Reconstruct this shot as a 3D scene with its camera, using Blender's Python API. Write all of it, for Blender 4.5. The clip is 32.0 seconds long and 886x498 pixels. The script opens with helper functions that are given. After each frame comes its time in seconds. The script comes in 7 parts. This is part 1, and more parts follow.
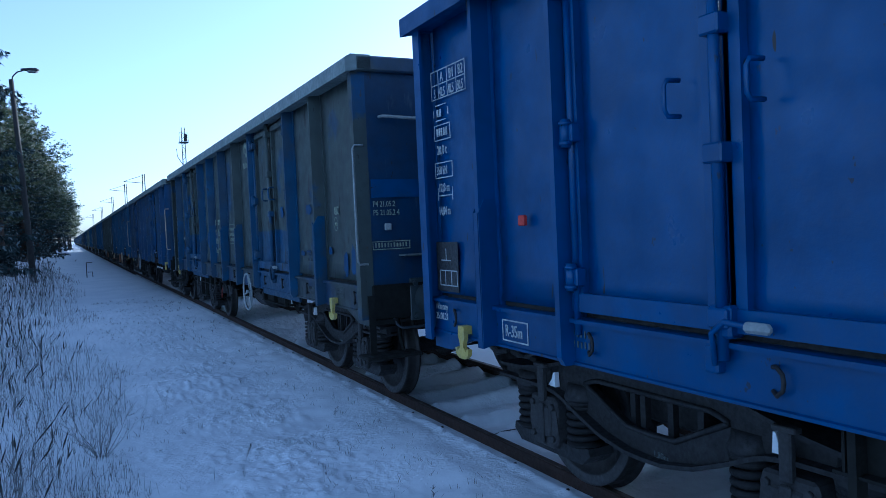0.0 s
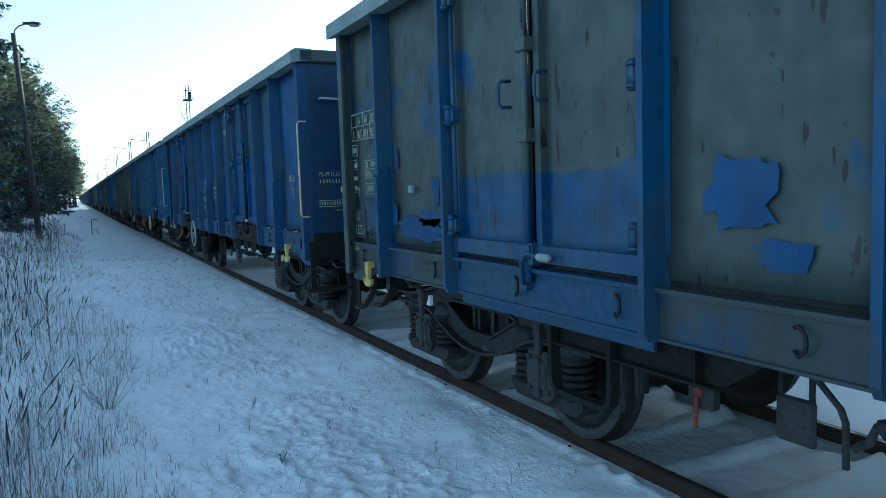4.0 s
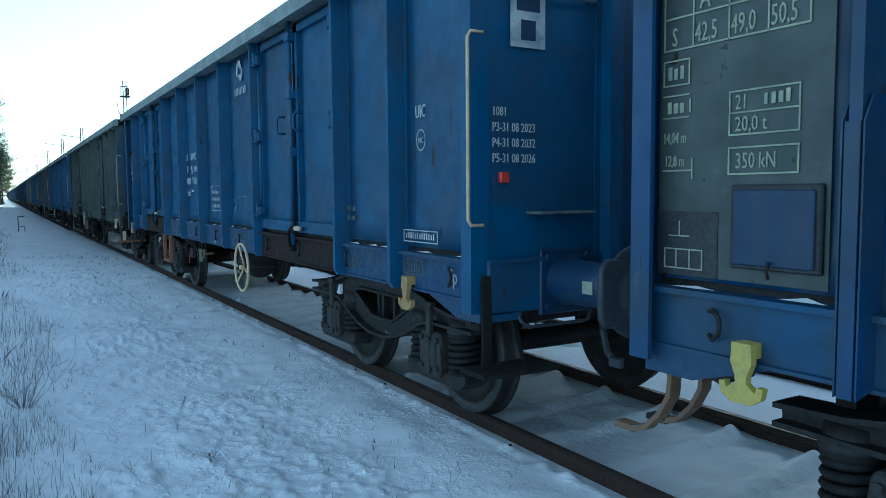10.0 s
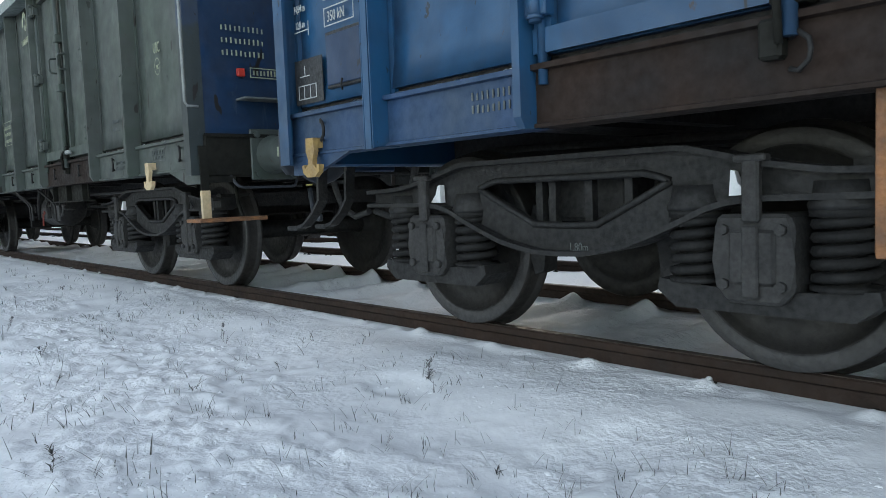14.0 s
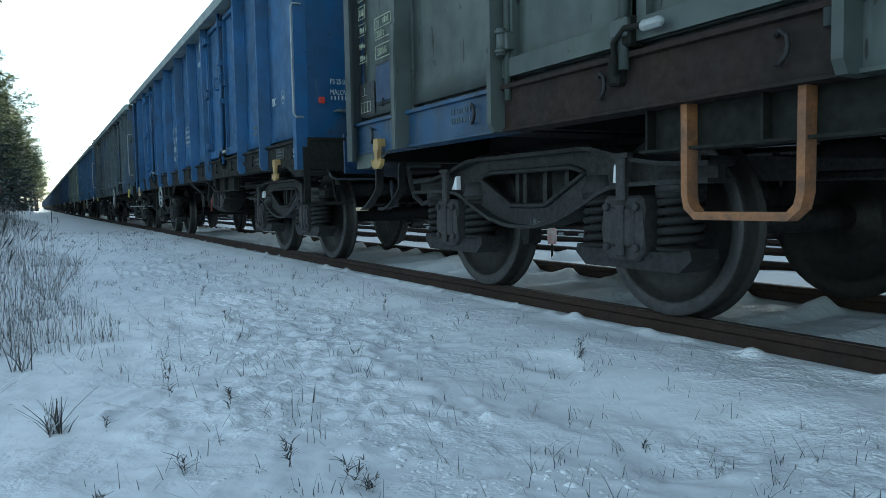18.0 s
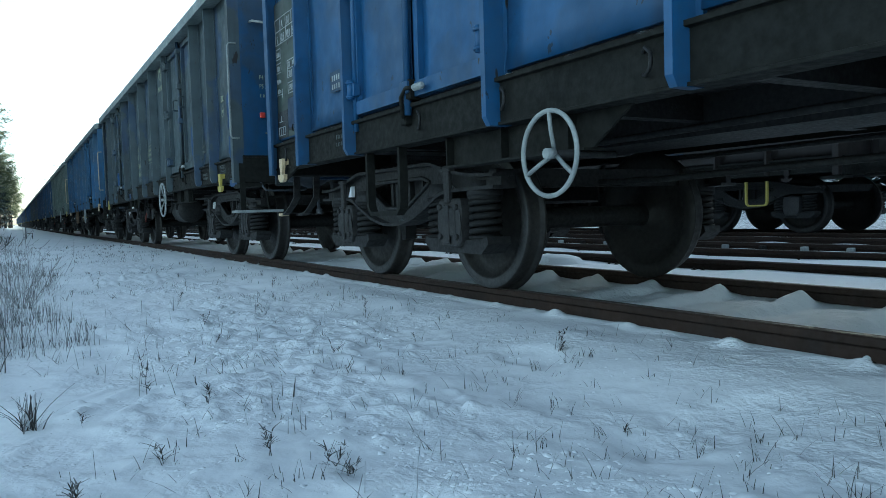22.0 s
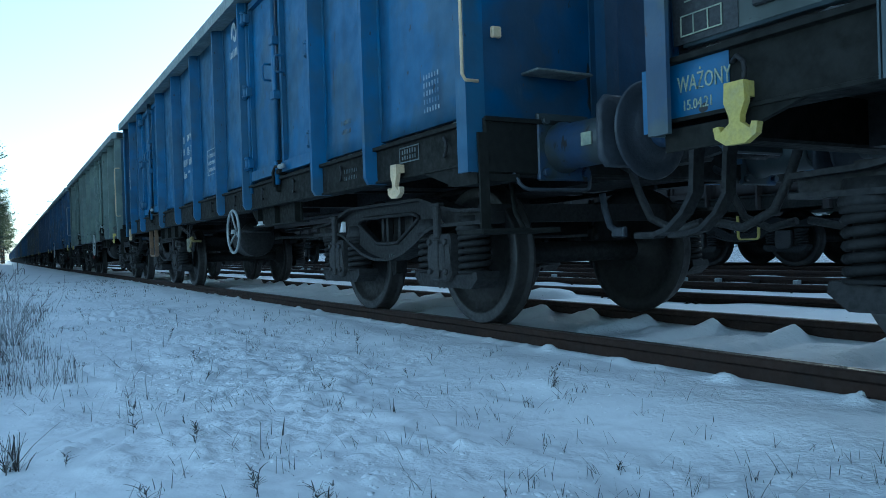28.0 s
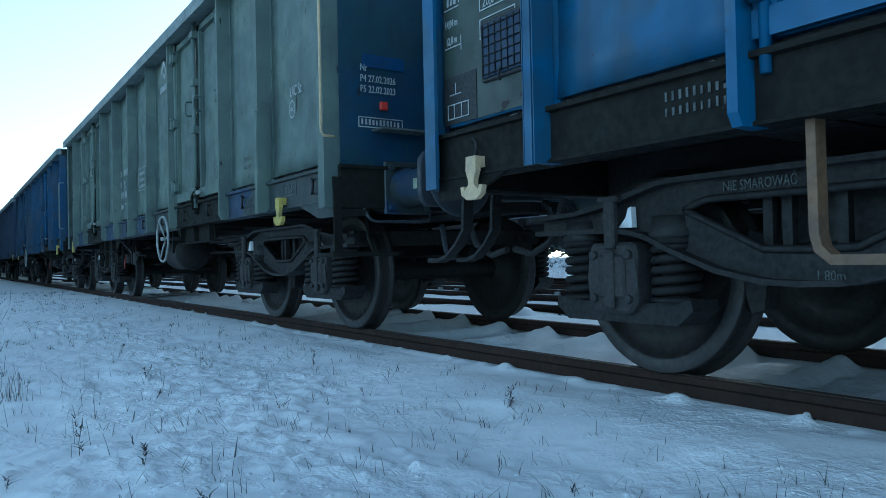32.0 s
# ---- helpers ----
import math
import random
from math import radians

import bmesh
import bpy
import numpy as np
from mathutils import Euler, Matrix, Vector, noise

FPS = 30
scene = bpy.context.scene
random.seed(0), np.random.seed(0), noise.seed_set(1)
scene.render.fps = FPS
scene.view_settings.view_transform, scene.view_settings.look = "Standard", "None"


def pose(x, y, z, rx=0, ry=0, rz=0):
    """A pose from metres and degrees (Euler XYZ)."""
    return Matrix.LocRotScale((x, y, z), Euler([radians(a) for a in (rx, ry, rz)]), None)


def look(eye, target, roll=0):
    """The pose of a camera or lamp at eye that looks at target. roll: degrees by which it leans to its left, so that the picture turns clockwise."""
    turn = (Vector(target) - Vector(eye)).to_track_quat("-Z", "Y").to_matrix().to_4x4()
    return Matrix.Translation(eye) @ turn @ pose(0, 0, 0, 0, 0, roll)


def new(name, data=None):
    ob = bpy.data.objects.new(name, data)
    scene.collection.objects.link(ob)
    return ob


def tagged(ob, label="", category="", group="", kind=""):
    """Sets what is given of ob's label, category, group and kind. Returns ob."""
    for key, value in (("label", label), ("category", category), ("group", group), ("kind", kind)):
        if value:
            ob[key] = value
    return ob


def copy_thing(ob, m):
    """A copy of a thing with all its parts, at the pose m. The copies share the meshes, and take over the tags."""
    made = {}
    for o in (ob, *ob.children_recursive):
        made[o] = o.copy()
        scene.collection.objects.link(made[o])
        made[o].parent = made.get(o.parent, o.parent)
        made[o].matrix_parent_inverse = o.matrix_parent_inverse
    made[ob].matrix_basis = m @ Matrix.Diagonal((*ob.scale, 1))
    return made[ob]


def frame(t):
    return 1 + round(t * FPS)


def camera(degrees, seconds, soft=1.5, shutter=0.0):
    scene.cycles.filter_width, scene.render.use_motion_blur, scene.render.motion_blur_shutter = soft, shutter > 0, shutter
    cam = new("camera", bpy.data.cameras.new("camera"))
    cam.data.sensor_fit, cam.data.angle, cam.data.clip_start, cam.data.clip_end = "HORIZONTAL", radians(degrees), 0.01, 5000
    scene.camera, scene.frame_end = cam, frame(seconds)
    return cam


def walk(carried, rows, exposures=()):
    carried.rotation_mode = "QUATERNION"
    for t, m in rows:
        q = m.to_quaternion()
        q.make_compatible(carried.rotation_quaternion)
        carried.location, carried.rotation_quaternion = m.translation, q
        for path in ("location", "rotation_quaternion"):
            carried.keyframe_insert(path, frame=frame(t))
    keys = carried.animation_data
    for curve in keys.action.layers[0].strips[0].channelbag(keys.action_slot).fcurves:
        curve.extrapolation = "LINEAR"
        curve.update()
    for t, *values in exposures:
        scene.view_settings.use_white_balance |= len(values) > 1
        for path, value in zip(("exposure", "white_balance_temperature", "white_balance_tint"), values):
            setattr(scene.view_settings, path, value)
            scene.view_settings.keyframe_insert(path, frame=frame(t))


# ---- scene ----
cam = camera(61.94, 32.0, soft=0.8, shutter=0.02)
PATH = [
    (0.0, look((-3.765, -0.004, 1.716), (0.738, 8.919, 1.388), -2.56)),
    (0.5, look((-3.786, -0.013, 1.711), (0.625, 8.954, 1.350), -1.94)),
    (1.0, look((-3.784, -0.007, 1.715), (0.608, 8.967, 1.288), -1.51)),
    (1.5, look((-3.770, 0.007, 1.709), (0.634, 8.969, 1.163), -1.53)),
    (2.0, look((-3.761, 0.024, 1.709), (0.650, 8.976, 1.070), -1.75)),
    (2.5, look((-3.757, 0.029, 1.701), (0.666, 8.970, 0.993), -2.22)),
    (4.5, look((-3.757, 0.030, 1.679), (0.647, 8.968, 0.819), -1.77)),
    (5.0, look((-3.759, 0.031, 1.681), (0.594, 8.993, 0.822), -1.57)),
    (5.5, look((-3.763, 0.029, 1.687), (0.579, 8.996, 0.823), -1.36)),
    (6.0, look((-3.764, 0.031, 1.699), (0.530, 9.021, 0.831), -1.19)),
    (6.5, look((-3.760, 0.030, 1.697), (0.480, 9.045, 0.838), -0.85)),
    (7.0, look((-3.758, 0.027, 1.700), (0.399, 9.081, 0.838), -0.57)),
    (7.5, look((-3.758, 0.030, 1.703), (0.294, 9.132, 0.846), -0.49)),
    (8.0, look((-3.766, 0.026, 1.708), (0.259, 9.141, 0.858), -0.37)),
    (8.5, look((-3.743, 0.043, 1.707), (0.307, 9.148, 0.868), -0.57)),
    (9.0, look((-3.706, 0.054, 1.695), (0.407, 9.130, 0.861), -0.75)),
    (9.5, look((-3.701, 0.079, 1.680), (0.673, 9.035, 0.871), -0.66)),
    (10.0, look((-3.704, 0.128, 1.577), (1.399, 8.695, 0.823), -0.42)),
    (10.5, look((-3.693, 0.124, 1.426), (1.663, 8.536, 0.694), -0.31)),
    (11.0, look((-3.695, 0.106, 1.249), (2.319, 8.062, 0.524), -0.19)),
    (11.5, look((-3.718, 0.103, 1.043), (2.824, 7.631, 0.313), -0.29)),
    (12.0, look((-3.691, 0.091, 0.877), (3.281, 7.210, 0.043), -0.37)),
    (12.5, look((-3.671, 0.056, 0.794), (3.553, 6.920, -0.035), -0.19)),
    (13.0, look((-3.678, 0.036, 0.735), (3.577, 6.868, -0.085), -0.43)),
    (13.5, look((-3.680, 0.020, 0.706), (3.157, 7.276, -0.077), -1.40)),
    (14.0, look((-3.679, 0.011, 0.717), (2.905, 7.500, -0.039), -2.23)),
    (14.5, look((-3.680, 0.014, 0.687), (2.721, 7.661, -0.056), -2.64)),
    (15.0, look((-3.681, 0.005, 0.680), (2.632, 7.720, -0.122), -2.69)),
    (15.5, look((-3.671, -0.003, 0.665), (2.534, 7.786, -0.239), -2.66)),
    (17.5, look((-3.694, -0.052, 0.613), (1.094, 8.695, -0.131), -1.10)),
    (18.0, look((-3.679, -0.048, 0.596), (1.113, 8.704, -0.066), -1.11)),
    (18.5, look((-3.662, -0.054, 0.559), (1.144, 8.700, 0.033), -1.31)),
    (19.0, look((-3.679, -0.053, 0.523), (1.148, 8.691, 0.030), -2.14)),
    (19.5, look((-3.674, -0.045, 0.504), (1.181, 8.682, -0.024), -2.46)),
    (20.0, look((-3.669, -0.040, 0.503), (1.255, 8.647, -0.046), -2.41)),
    (20.5, look((-3.674, -0.046, 0.506), (1.289, 8.617, -0.056), -2.28)),
    (21.0, look((-3.680, -0.047, 0.504), (1.314, 8.599, -0.035), -1.97)),
    (21.5, look((-3.679, -0.048, 0.505), (1.326, 8.594, -0.012), -1.77)),
    (22.0, look((-3.680, -0.051, 0.512), (1.351, 8.577, 0.014), -1.72)),
    (22.5, look((-3.677, -0.057, 0.521), (1.390, 8.551, 0.049), -1.55)),
    (23.0, look((-3.679, -0.051, 0.519), (1.435, 8.532, 0.082), -1.42)),
    (23.5, look((-3.685, -0.053, 0.523), (1.459, 8.513, 0.112), -1.17)),
    (24.0, look((-3.683, -0.049, 0.518), (1.489, 8.499, 0.100), -0.86)),
    (24.5, look((-3.671, -0.055, 0.516), (1.475, 8.511, 0.114), -0.92)),
    (26.5, look((-3.669, -0.050, 0.526), (1.309, 8.621, 0.398), -2.08)),
    (27.0, look((-3.663, -0.055, 0.523), (1.336, 8.605, 0.417), -2.07)),
    (27.5, look((-3.663, -0.054, 0.526), (1.376, 8.583, 0.447), -2.00)),
    (28.0, look((-3.665, -0.050, 0.517), (1.453, 8.541, 0.478), -1.88)),
    (28.5, look((-3.663, -0.051, 0.526), (1.524, 8.498, 0.461), -1.67)),
    (29.0, look((-3.664, -0.054, 0.527), (1.612, 8.440, 0.435), -1.55)),
    (29.5, look((-3.657, -0.051, 0.532), (1.737, 8.369, 0.410), -1.55)),
    (30.0, look((-3.655, -0.053, 0.536), (1.846, 8.298, 0.399), -1.65)),
    (30.5, look((-3.655, -0.057, 0.540), (1.918, 8.245, 0.393), -1.69)),
    (31.0, look((-3.661, -0.061, 0.542), (1.941, 8.222, 0.465), -1.70)),
    (31.5, look((-3.659, -0.062, 0.542), (1.926, 8.233, 0.552), -1.51)),
    (32.0, look((-3.660, -0.057, 0.543), (1.921, 8.240, 0.675), -1.20)),
]

EXPOSURES = [(0, 1.03, 4350, 8), (0.6, 1.72, 4750, -6), (1.1, 1.88, 4850, -10), (2, 1.66, 4850, -12), (6, 1.53, 5050, -9), (9.5, 1.57, 5000, -11), (10.5, 1.98, 5600, -6), (10.9, 2.3, 6850, 2), (11.3, 2.58, 7300, 6),
             (12, 2.78, 7250, 8), (13.5, 2.47, 7400, 8), (15.5, 2.03, 6700, 0), (17.5, 1.92, 6150, -5), (19, 1.76, 5950, -8), (20, 1.92, 6100, -7), (24, 1.76, 5500, -10), (26.8, 1.66, 5050, -11), (28, 1.64, 4950, -11), (32, 1.63, 4950, -11)]
walk(cam, PATH, EXPOSURES)

# ---- light: low winter sun behind the added far wood, open sky ----
SUN_EL, SUN_AZ = radians(10), radians(64)
world = bpy.data.worlds.new("winter_sky")
scene.world = world
world.use_nodes = True
wn = world.node_tree
sky = wn.nodes.new("ShaderNodeTexSky")
sky.sky_type, sky.sun_disc = "NISHITA", False
sky.sun_elevation, sky.sun_rotation = SUN_EL, SUN_AZ
sky.air_density, sky.dust_density, sky.ozone_density = 0.7, 1.4, 1.0
# thin high cloud takes most of the colour out of the sky
veil = wn.nodes.new("ShaderNodeHueSaturation")
veil.inputs["Saturation"].default_value = 0.65
wn.links.new(sky.outputs[0], veil.inputs["Color"])
wn.links.new(veil.outputs[0], wn.nodes["Background"].inputs[0])
wn.nodes["Background"].inputs[1].default_value = 0.15
sun = new("sun", bpy.data.lights.new("sun", "SUN"))
sun.data.energy, sun.data.angle, sun.data.color = 5.0, radians(0.6), (1.0, 0.86, 0.66)
SUN_DIR = Vector((math.sin(SUN_AZ) * math.cos(SUN_EL), math.cos(SUN_AZ) * math.cos(SUN_EL), math.sin(SUN_EL)))
sun.matrix_world = look(SUN_DIR * 300, (0, 0, 0))


# ---- materials ----
def nodes_of(name, rough=0.6, metal=0.0):
    m = bpy.data.materials.new(name)
    m.use_nodes = True
    nt = m.node_tree
    b = nt.nodes["Principled BSDF"]
    b.inputs["Roughness"].default_value, b.inputs["Metallic"].default_value = rough, metal
    tc = nt.nodes.new("ShaderNodeTexCoord")
    oi = nt.nodes.new("ShaderNodeObjectInfo")
    mul = nt.nodes.new("ShaderNodeMath")
    mul.operation = "MULTIPLY"
    mul.inputs[1].default_value = 61.0
    add = nt.nodes.new("ShaderNodeVectorMath")
    nt.links.new(oi.outputs["Random"], mul.inputs[0])
    nt.links.new(tc.outputs["Object"], add.inputs[0])
    nt.links.new(mul.outputs[0], add.inputs[1])
    return m, nt, b, add.outputs[0]


def noise_of(nt, vec, scale, detail=4.0, stretch=None, rough=0.55):
    if stretch:
        mp = nt.nodes.new("ShaderNodeMapping")
        mp.inputs["Scale"].default_value = stretch
        nt.links.new(vec, mp.inputs[0])
        vec = mp.outputs[0]
    n = nt.nodes.new("ShaderNodeTexNoise")
    n.inputs["Scale"].default_value, n.inputs["Detail"].default_value, n.inputs["Roughness"].default_value = scale, detail, rough
    nt.links.new(vec, n.inputs["Vector"])
    return n.outputs["Fac"]


def ramp_of(nt, fac, lo, hi, a=0.0, b=1.0):
    r = nt.nodes.new("ShaderNodeMapRange")
    r.inputs["From Min"].default_value, r.inputs["From Max"].default_value = lo, hi
    r.inputs["To Min"].default_value, r.inputs["To Max"].default_value = a, b
    nt.links.new(fac, r.inputs["Value"])
    return r.outputs["Result"]


def mix_of(nt, fac, a, b):
    x = nt.nodes.new("ShaderNodeMix")
    x.data_type = "RGBA"
    if isinstance(fac, float):
        x.inputs[0].default_value = fac
    else:
        nt.links.new(fac, x.inputs[0])
    for i, c in ((6, a), (7, b)):
        if isinstance(c, tuple):
            x.inputs[i].default_value = (*c, 1)
        else:
            nt.links.new(c, x.inputs[i])
    return x.outputs[2]


def bump_of(nt, b, height, strength, dist):
    n = nt.nodes.new("ShaderNodeBump")
    n.inputs["Strength"].default_value, n.inputs["Distance"].default_value = strength, dist
    nt.links.new(height, n.inputs["Height"])
    nt.links.new(n.outputs[0], b.inputs["Normal"])


def shade(c, k):
    return tuple(min(1, v * k) for v in c)


def paint(name, main, patch, amount, grime=0.5, rough=0.42, scratch=0.0, band=None):
    """Weathered wagon paint: two coats in patches, rain streaks, scratches, rust specks, dust."""
    main, patch = shade(main, 0.52), shade(patch, 0.52)
    m, nt, b, v = nodes_of(name, rough)
    big = noise_of(nt, v, 1.1, 5)
    mid = noise_of(nt, v, 5.0, 6)
    fine = noise_of(nt, v, 40.0, 4)
    streak = noise_of(nt, v, 7.0, 5, (1.0, 1.0, 0.09))
    cut = 0.62 - 0.34 * amount
    col = mix_of(nt, ramp_of(nt, big, cut - 0.01, cut + 0.025), main, patch)
    if band:
        # fresh coat rolled on up to a height, with a wavering edge
        raw = nt.nodes.new("ShaderNodeSeparateXYZ")
        nt.links.new(nt.nodes["Texture Coordinate"].outputs["Object"], raw.inputs[0])
        edge = nt.nodes.new("ShaderNodeMath")
        nt.links.new(raw.outputs["Z"], edge.inputs[0])
        nt.links.new(ramp_of(nt, noise_of(nt, v, 3.0, 4), 0.0, 1.0, -0.07, 0.07), edge.inputs[1])
        col = mix_of(nt, ramp_of(nt, edge.outputs[0], band[0] - 0.004, band[0] + 0.004), band[1], col)
    col = mix_of(nt, ramp_of(nt, noise_of(nt, v, 2.3, 3), 0.35, 0.68, 0.0, 0.4), col, shade(main, 1.5))
    col = mix_of(nt, ramp_of(nt, mid, 0.35, 0.7, 0.0, 0.4), col, shade(main, 0.45))
    col = mix_of(nt, ramp_of(nt, streak, 0.50, 0.75, 0.0, 0.6 * grime), col, (0.028, 0.026, 0.024))
    col = mix_of(nt, ramp_of(nt, fine, 0.45, 0.8, 0.0, 0.07), col, (0.12, 0.12, 0.12))
    pale = noise_of(nt, v, 9.0, 5, (1.0, 1.0, 0.2), 0.65)
    col = mix_of(nt, ramp_of(nt, pale, 0.64, 0.74, 0.0, 0.4 * grime), col, (0.16, 0.18, 0.19))
    speck = noise_of(nt, v, 13.0, 6, (1.0, 1.0, 0.45), 0.7)
    col = mix_of(nt, ramp_of(nt, speck, 0.69 - 0.05 * grime, 0.74), col, (0.05, 0.027, 0.016))
    gash = noise_of(nt, v, 9.0, 2, (1.0, 1.6, 0.32), 0.45)
    col = mix_of(nt, ramp_of(nt, gash, 0.735 - 0.05 * scratch - 0.02 * grime, 0.75 - 0.05 * scratch - 0.02 * grime), col, (0.014, 0.012, 0.011))
    fleck = noise_of(nt, v, 17.0, 3, (1.0, 0.8, 0.5), 0.6)
    col = mix_of(nt, ramp_of(nt, fleck, 0.70 - 0.02 * grime, 0.72 - 0.02 * grime, 0.0, 0.75), col, (0.013, 0.012, 0.012))
    nt.links.new(col, b.inputs["Base Color"])
    nt.links.new(ramp_of(nt, mid, 0.3, 0.75, rough - 0.08, rough + 0.25), b.inputs["Roughness"])
    bump_of(nt, b, mid, 0.4, 0.015)
    return m


def mottled(name, a, b2, scale, rough=0.7, metal=0.0, bump=0.4, dist=0.01, lo=0.35, hi=0.7, gloss=0.5):
    m, nt, b, v = nodes_of(name, rough, metal)
    b.inputs["Specular IOR Level"].default_value = gloss
    n1, n2 = noise_of(nt, v, scale, 6), noise_of(nt, v, scale * 7, 4)
    col = mix_of(nt, ramp_of(nt, n1, lo, hi), a, b2)
    col = mix_of(nt, ramp_of(nt, n2, 0.4, 0.75, 0.0, 0.4), col, shade(a, 0.5))
    nt.links.new(col, b.inputs["Base Color"])
    nt.links.new(ramp_of(nt, n2, 0.3, 0.7, max(0.05, rough - 0.15), min(1, rough + 0.15)), b.inputs["Roughness"])
    bump_of(nt, b, n2, bump, dist)
    return m


def snow_material():
    m, nt, b, v = nodes_of("snow", 0.75)
    tc = nt.nodes.new("ShaderNodeTexCoord").outputs["Object"]
    n1, n3 = noise_of(nt, tc, 0.8, 5), noise_of(nt, tc, 70.0, 4)
    col = mix_of(nt, ramp_of(nt, n1, 0.35, 0.7), (0.80, 0.81, 0.82), (0.70, 0.72, 0.74))
    col = mix_of(nt, ramp_of(nt, noise_of(nt, tc, 38.0, 3, None, 0.7), 0.715, 0.735, 0.0, 0.8), col, (0.09, 0.085, 0.075))
    # soot and brake dust between the rails, greyed further for the wagons' shade
    sx = nt.nodes.new("ShaderNodeSeparateXYZ")
    nt.links.new(tc, sx.inputs[0])
    ab = nt.nodes.new("ShaderNodeMath")
    ab.operation = "ABSOLUTE"
    nt.links.new(sx.outputs["X"], ab.inputs[0])
    wob = nt.nodes.new("ShaderNodeMath")
    nt.links.new(ab.outputs[0], wob.inputs[0])
    nt.links.new(ramp_of(nt, noise_of(nt, tc, 6.0, 5), 0.0, 1.0, -0.12, 0.12), wob.inputs[1])
    soot_shade = mix_of(nt, ramp_of(nt, noise_of(nt, tc, 3.5, 6), 0.35, 0.7), (0.66, 0.69, 0.70), (0.50, 0.53, 0.54))
    col = mix_of(nt, ramp_of(nt, wob.outputs[0], 0.66, 0.84, 0.7, 0.0), col, soot_shade)
    # ballast stones showing through thin snow on the sidings
    thin = nt.nodes.new("ShaderNodeMath")
    thin.operation = "MULTIPLY"
    nt.links.new(ramp_of(nt, sx.outputs["X"], 4.9, 6.2), thin.inputs[0])
    nt.links.new(ramp_of(nt, noise_of(nt, tc, 9.0, 4, None, 0.7), 0.50, 0.56, 0.0, 0.8), thin.inputs[1])
    col = mix_of(nt, thin.outputs[0], col, (0.07, 0.068, 0.066))
    nt.links.new(col, b.inputs["Base Color"])
    # clods and crumbs, in patches
    clod = ramp_of(nt, noise_of(nt, tc, 17.0, 2, None, 0.5), 0.47, 0.66)
    crumb = ramp_of(nt, noise_of(nt, tc, 48.0, 3), 0.45, 0.7, 0.0, 0.45)
    both = nt.nodes.new("ShaderNodeMath")
    nt.links.new(clod, both.inputs[0])
    nt.links.new(crumb, both.inputs[1])
    mul = nt.nodes.new("ShaderNodeMath")
    mul.operation = "MULTIPLY"
    nt.links.new(both.outputs[0], mul.inputs[0])
    nt.links.new(ramp_of(nt, noise_of(nt, tc, 1.7, 4), 0.42, 0.6, 0.12, 1.0), mul.inputs[1])
    hsum = nt.nodes.new("ShaderNodeMath")
    nt.links.new(mul.outputs[0], hsum.inputs[0])
    nt.links.new(ramp_of(nt, n3, 0, 1, 0, 0.12), hsum.inputs[1])
    bump_of(nt, b, hsum.outputs[0], 0.42, 0.014)
    return m


def island(name, stops, rough=0.9, sub=0.0):
    """Colour varied piece by piece for grass and needles."""
    m = bpy.data.materials.new(name)
    m.use_nodes = True
    nt = m.node_tree
    b = nt.nodes["Principled BSDF"]
    b.inputs["Roughness"].default_value = rough
    g = nt.nodes.new("ShaderNodeNewGeometry")
    r = nt.nodes.new("ShaderNodeValToRGB")
    el = r.color_ramp.elements
    while len(el) < len(stops):
        el.new(0.5)
    for e, (p, c) in zip(el, stops):
        e.position, e.color = p, (*c, 1)
    nt.links.new(g.outputs["Random Per Island"], r.inputs[0])
    nt.links.new(r.outputs[0], b.inputs["Base Color"])
    if sub:
        tl = nt.nodes.new("ShaderNodeBsdfTranslucent")
        nt.links.new(r.outputs[0], tl.inputs[0])
        mx = nt.nodes.new("ShaderNodeMixShader")
        mx.inputs[0].default_value = sub
        nt.links.new(b.outputs[0], mx.inputs[1])
        nt.links.new(tl.outputs[0], mx.inputs[2])
        nt.links.new(mx.outputs[0], nt.nodes["Material Output"].inputs[0])
    return m


SNOW = snow_material()
BLUE0 = paint("fresh_blue_paint", (0.0012, 0.088, 0.31), (0.0012, 0.074, 0.265), 0.4, 0.15, 0.35)
BRUSHB = paint("brushed_blue_paint", (0.006, 0.09, 0.285), (0.006, 0.078, 0.24), 0.4, 0.3, 0.5)
GREY1 = paint("grey_green_paint", (0.0945, 0.1215, 0.1125), (0.008, 0.10, 0.28), 0.06, 0.8, 0.45, 1.0)
GREY1D = paint("grey_green_door_paint", (0.105, 0.135, 0.125), (0.008, 0.10, 0.28), 0.05, 0.8, 0.45, 1.0, (1.74, (0.004, 0.052, 0.15)))
BLUE1 = paint("repainted_blue", (0.010, 0.10, 0.25), (0.04, 0.085, 0.15), 0.4, 0.5)
BLUE2 = paint("faded_blue_paint", (0.008, 0.092, 0.285), (0.04, 0.09, 0.13), 0.33, 0.6, 0.42, 0.8)
BLUE2P = paint("faded_blue_post_paint", (0.011, 0.08, 0.23), (0.03, 0.08, 0.15), 0.35, 0.6)
DULLO = mottled("dull_rusty_paint", (0.19, 0.115, 0.06), (0.10, 0.07, 0.05), 6.0, 0.6)
BLUE3 = paint("deep_blue_paint", (0.012, 0.122, 0.285), (0.03, 0.10, 0.21), 0.3, 0.3)
GREEN4 = paint("grey_green_faded", (0.0975, 0.131, 0.112), (0.112, 0.135, 0.128), 0.5, 0.7, 0.5, 0.4)
BLUE5 = paint("mid_blue_paint", (0.025, 0.15, 0.37), (0.03, 0.12, 0.27), 0.4, 0.45)
GREY6 = paint("grey_blue_paint", (0.10, 0.14, 0.16), (0.04, 0.10, 0.22), 0.2, 0.8)
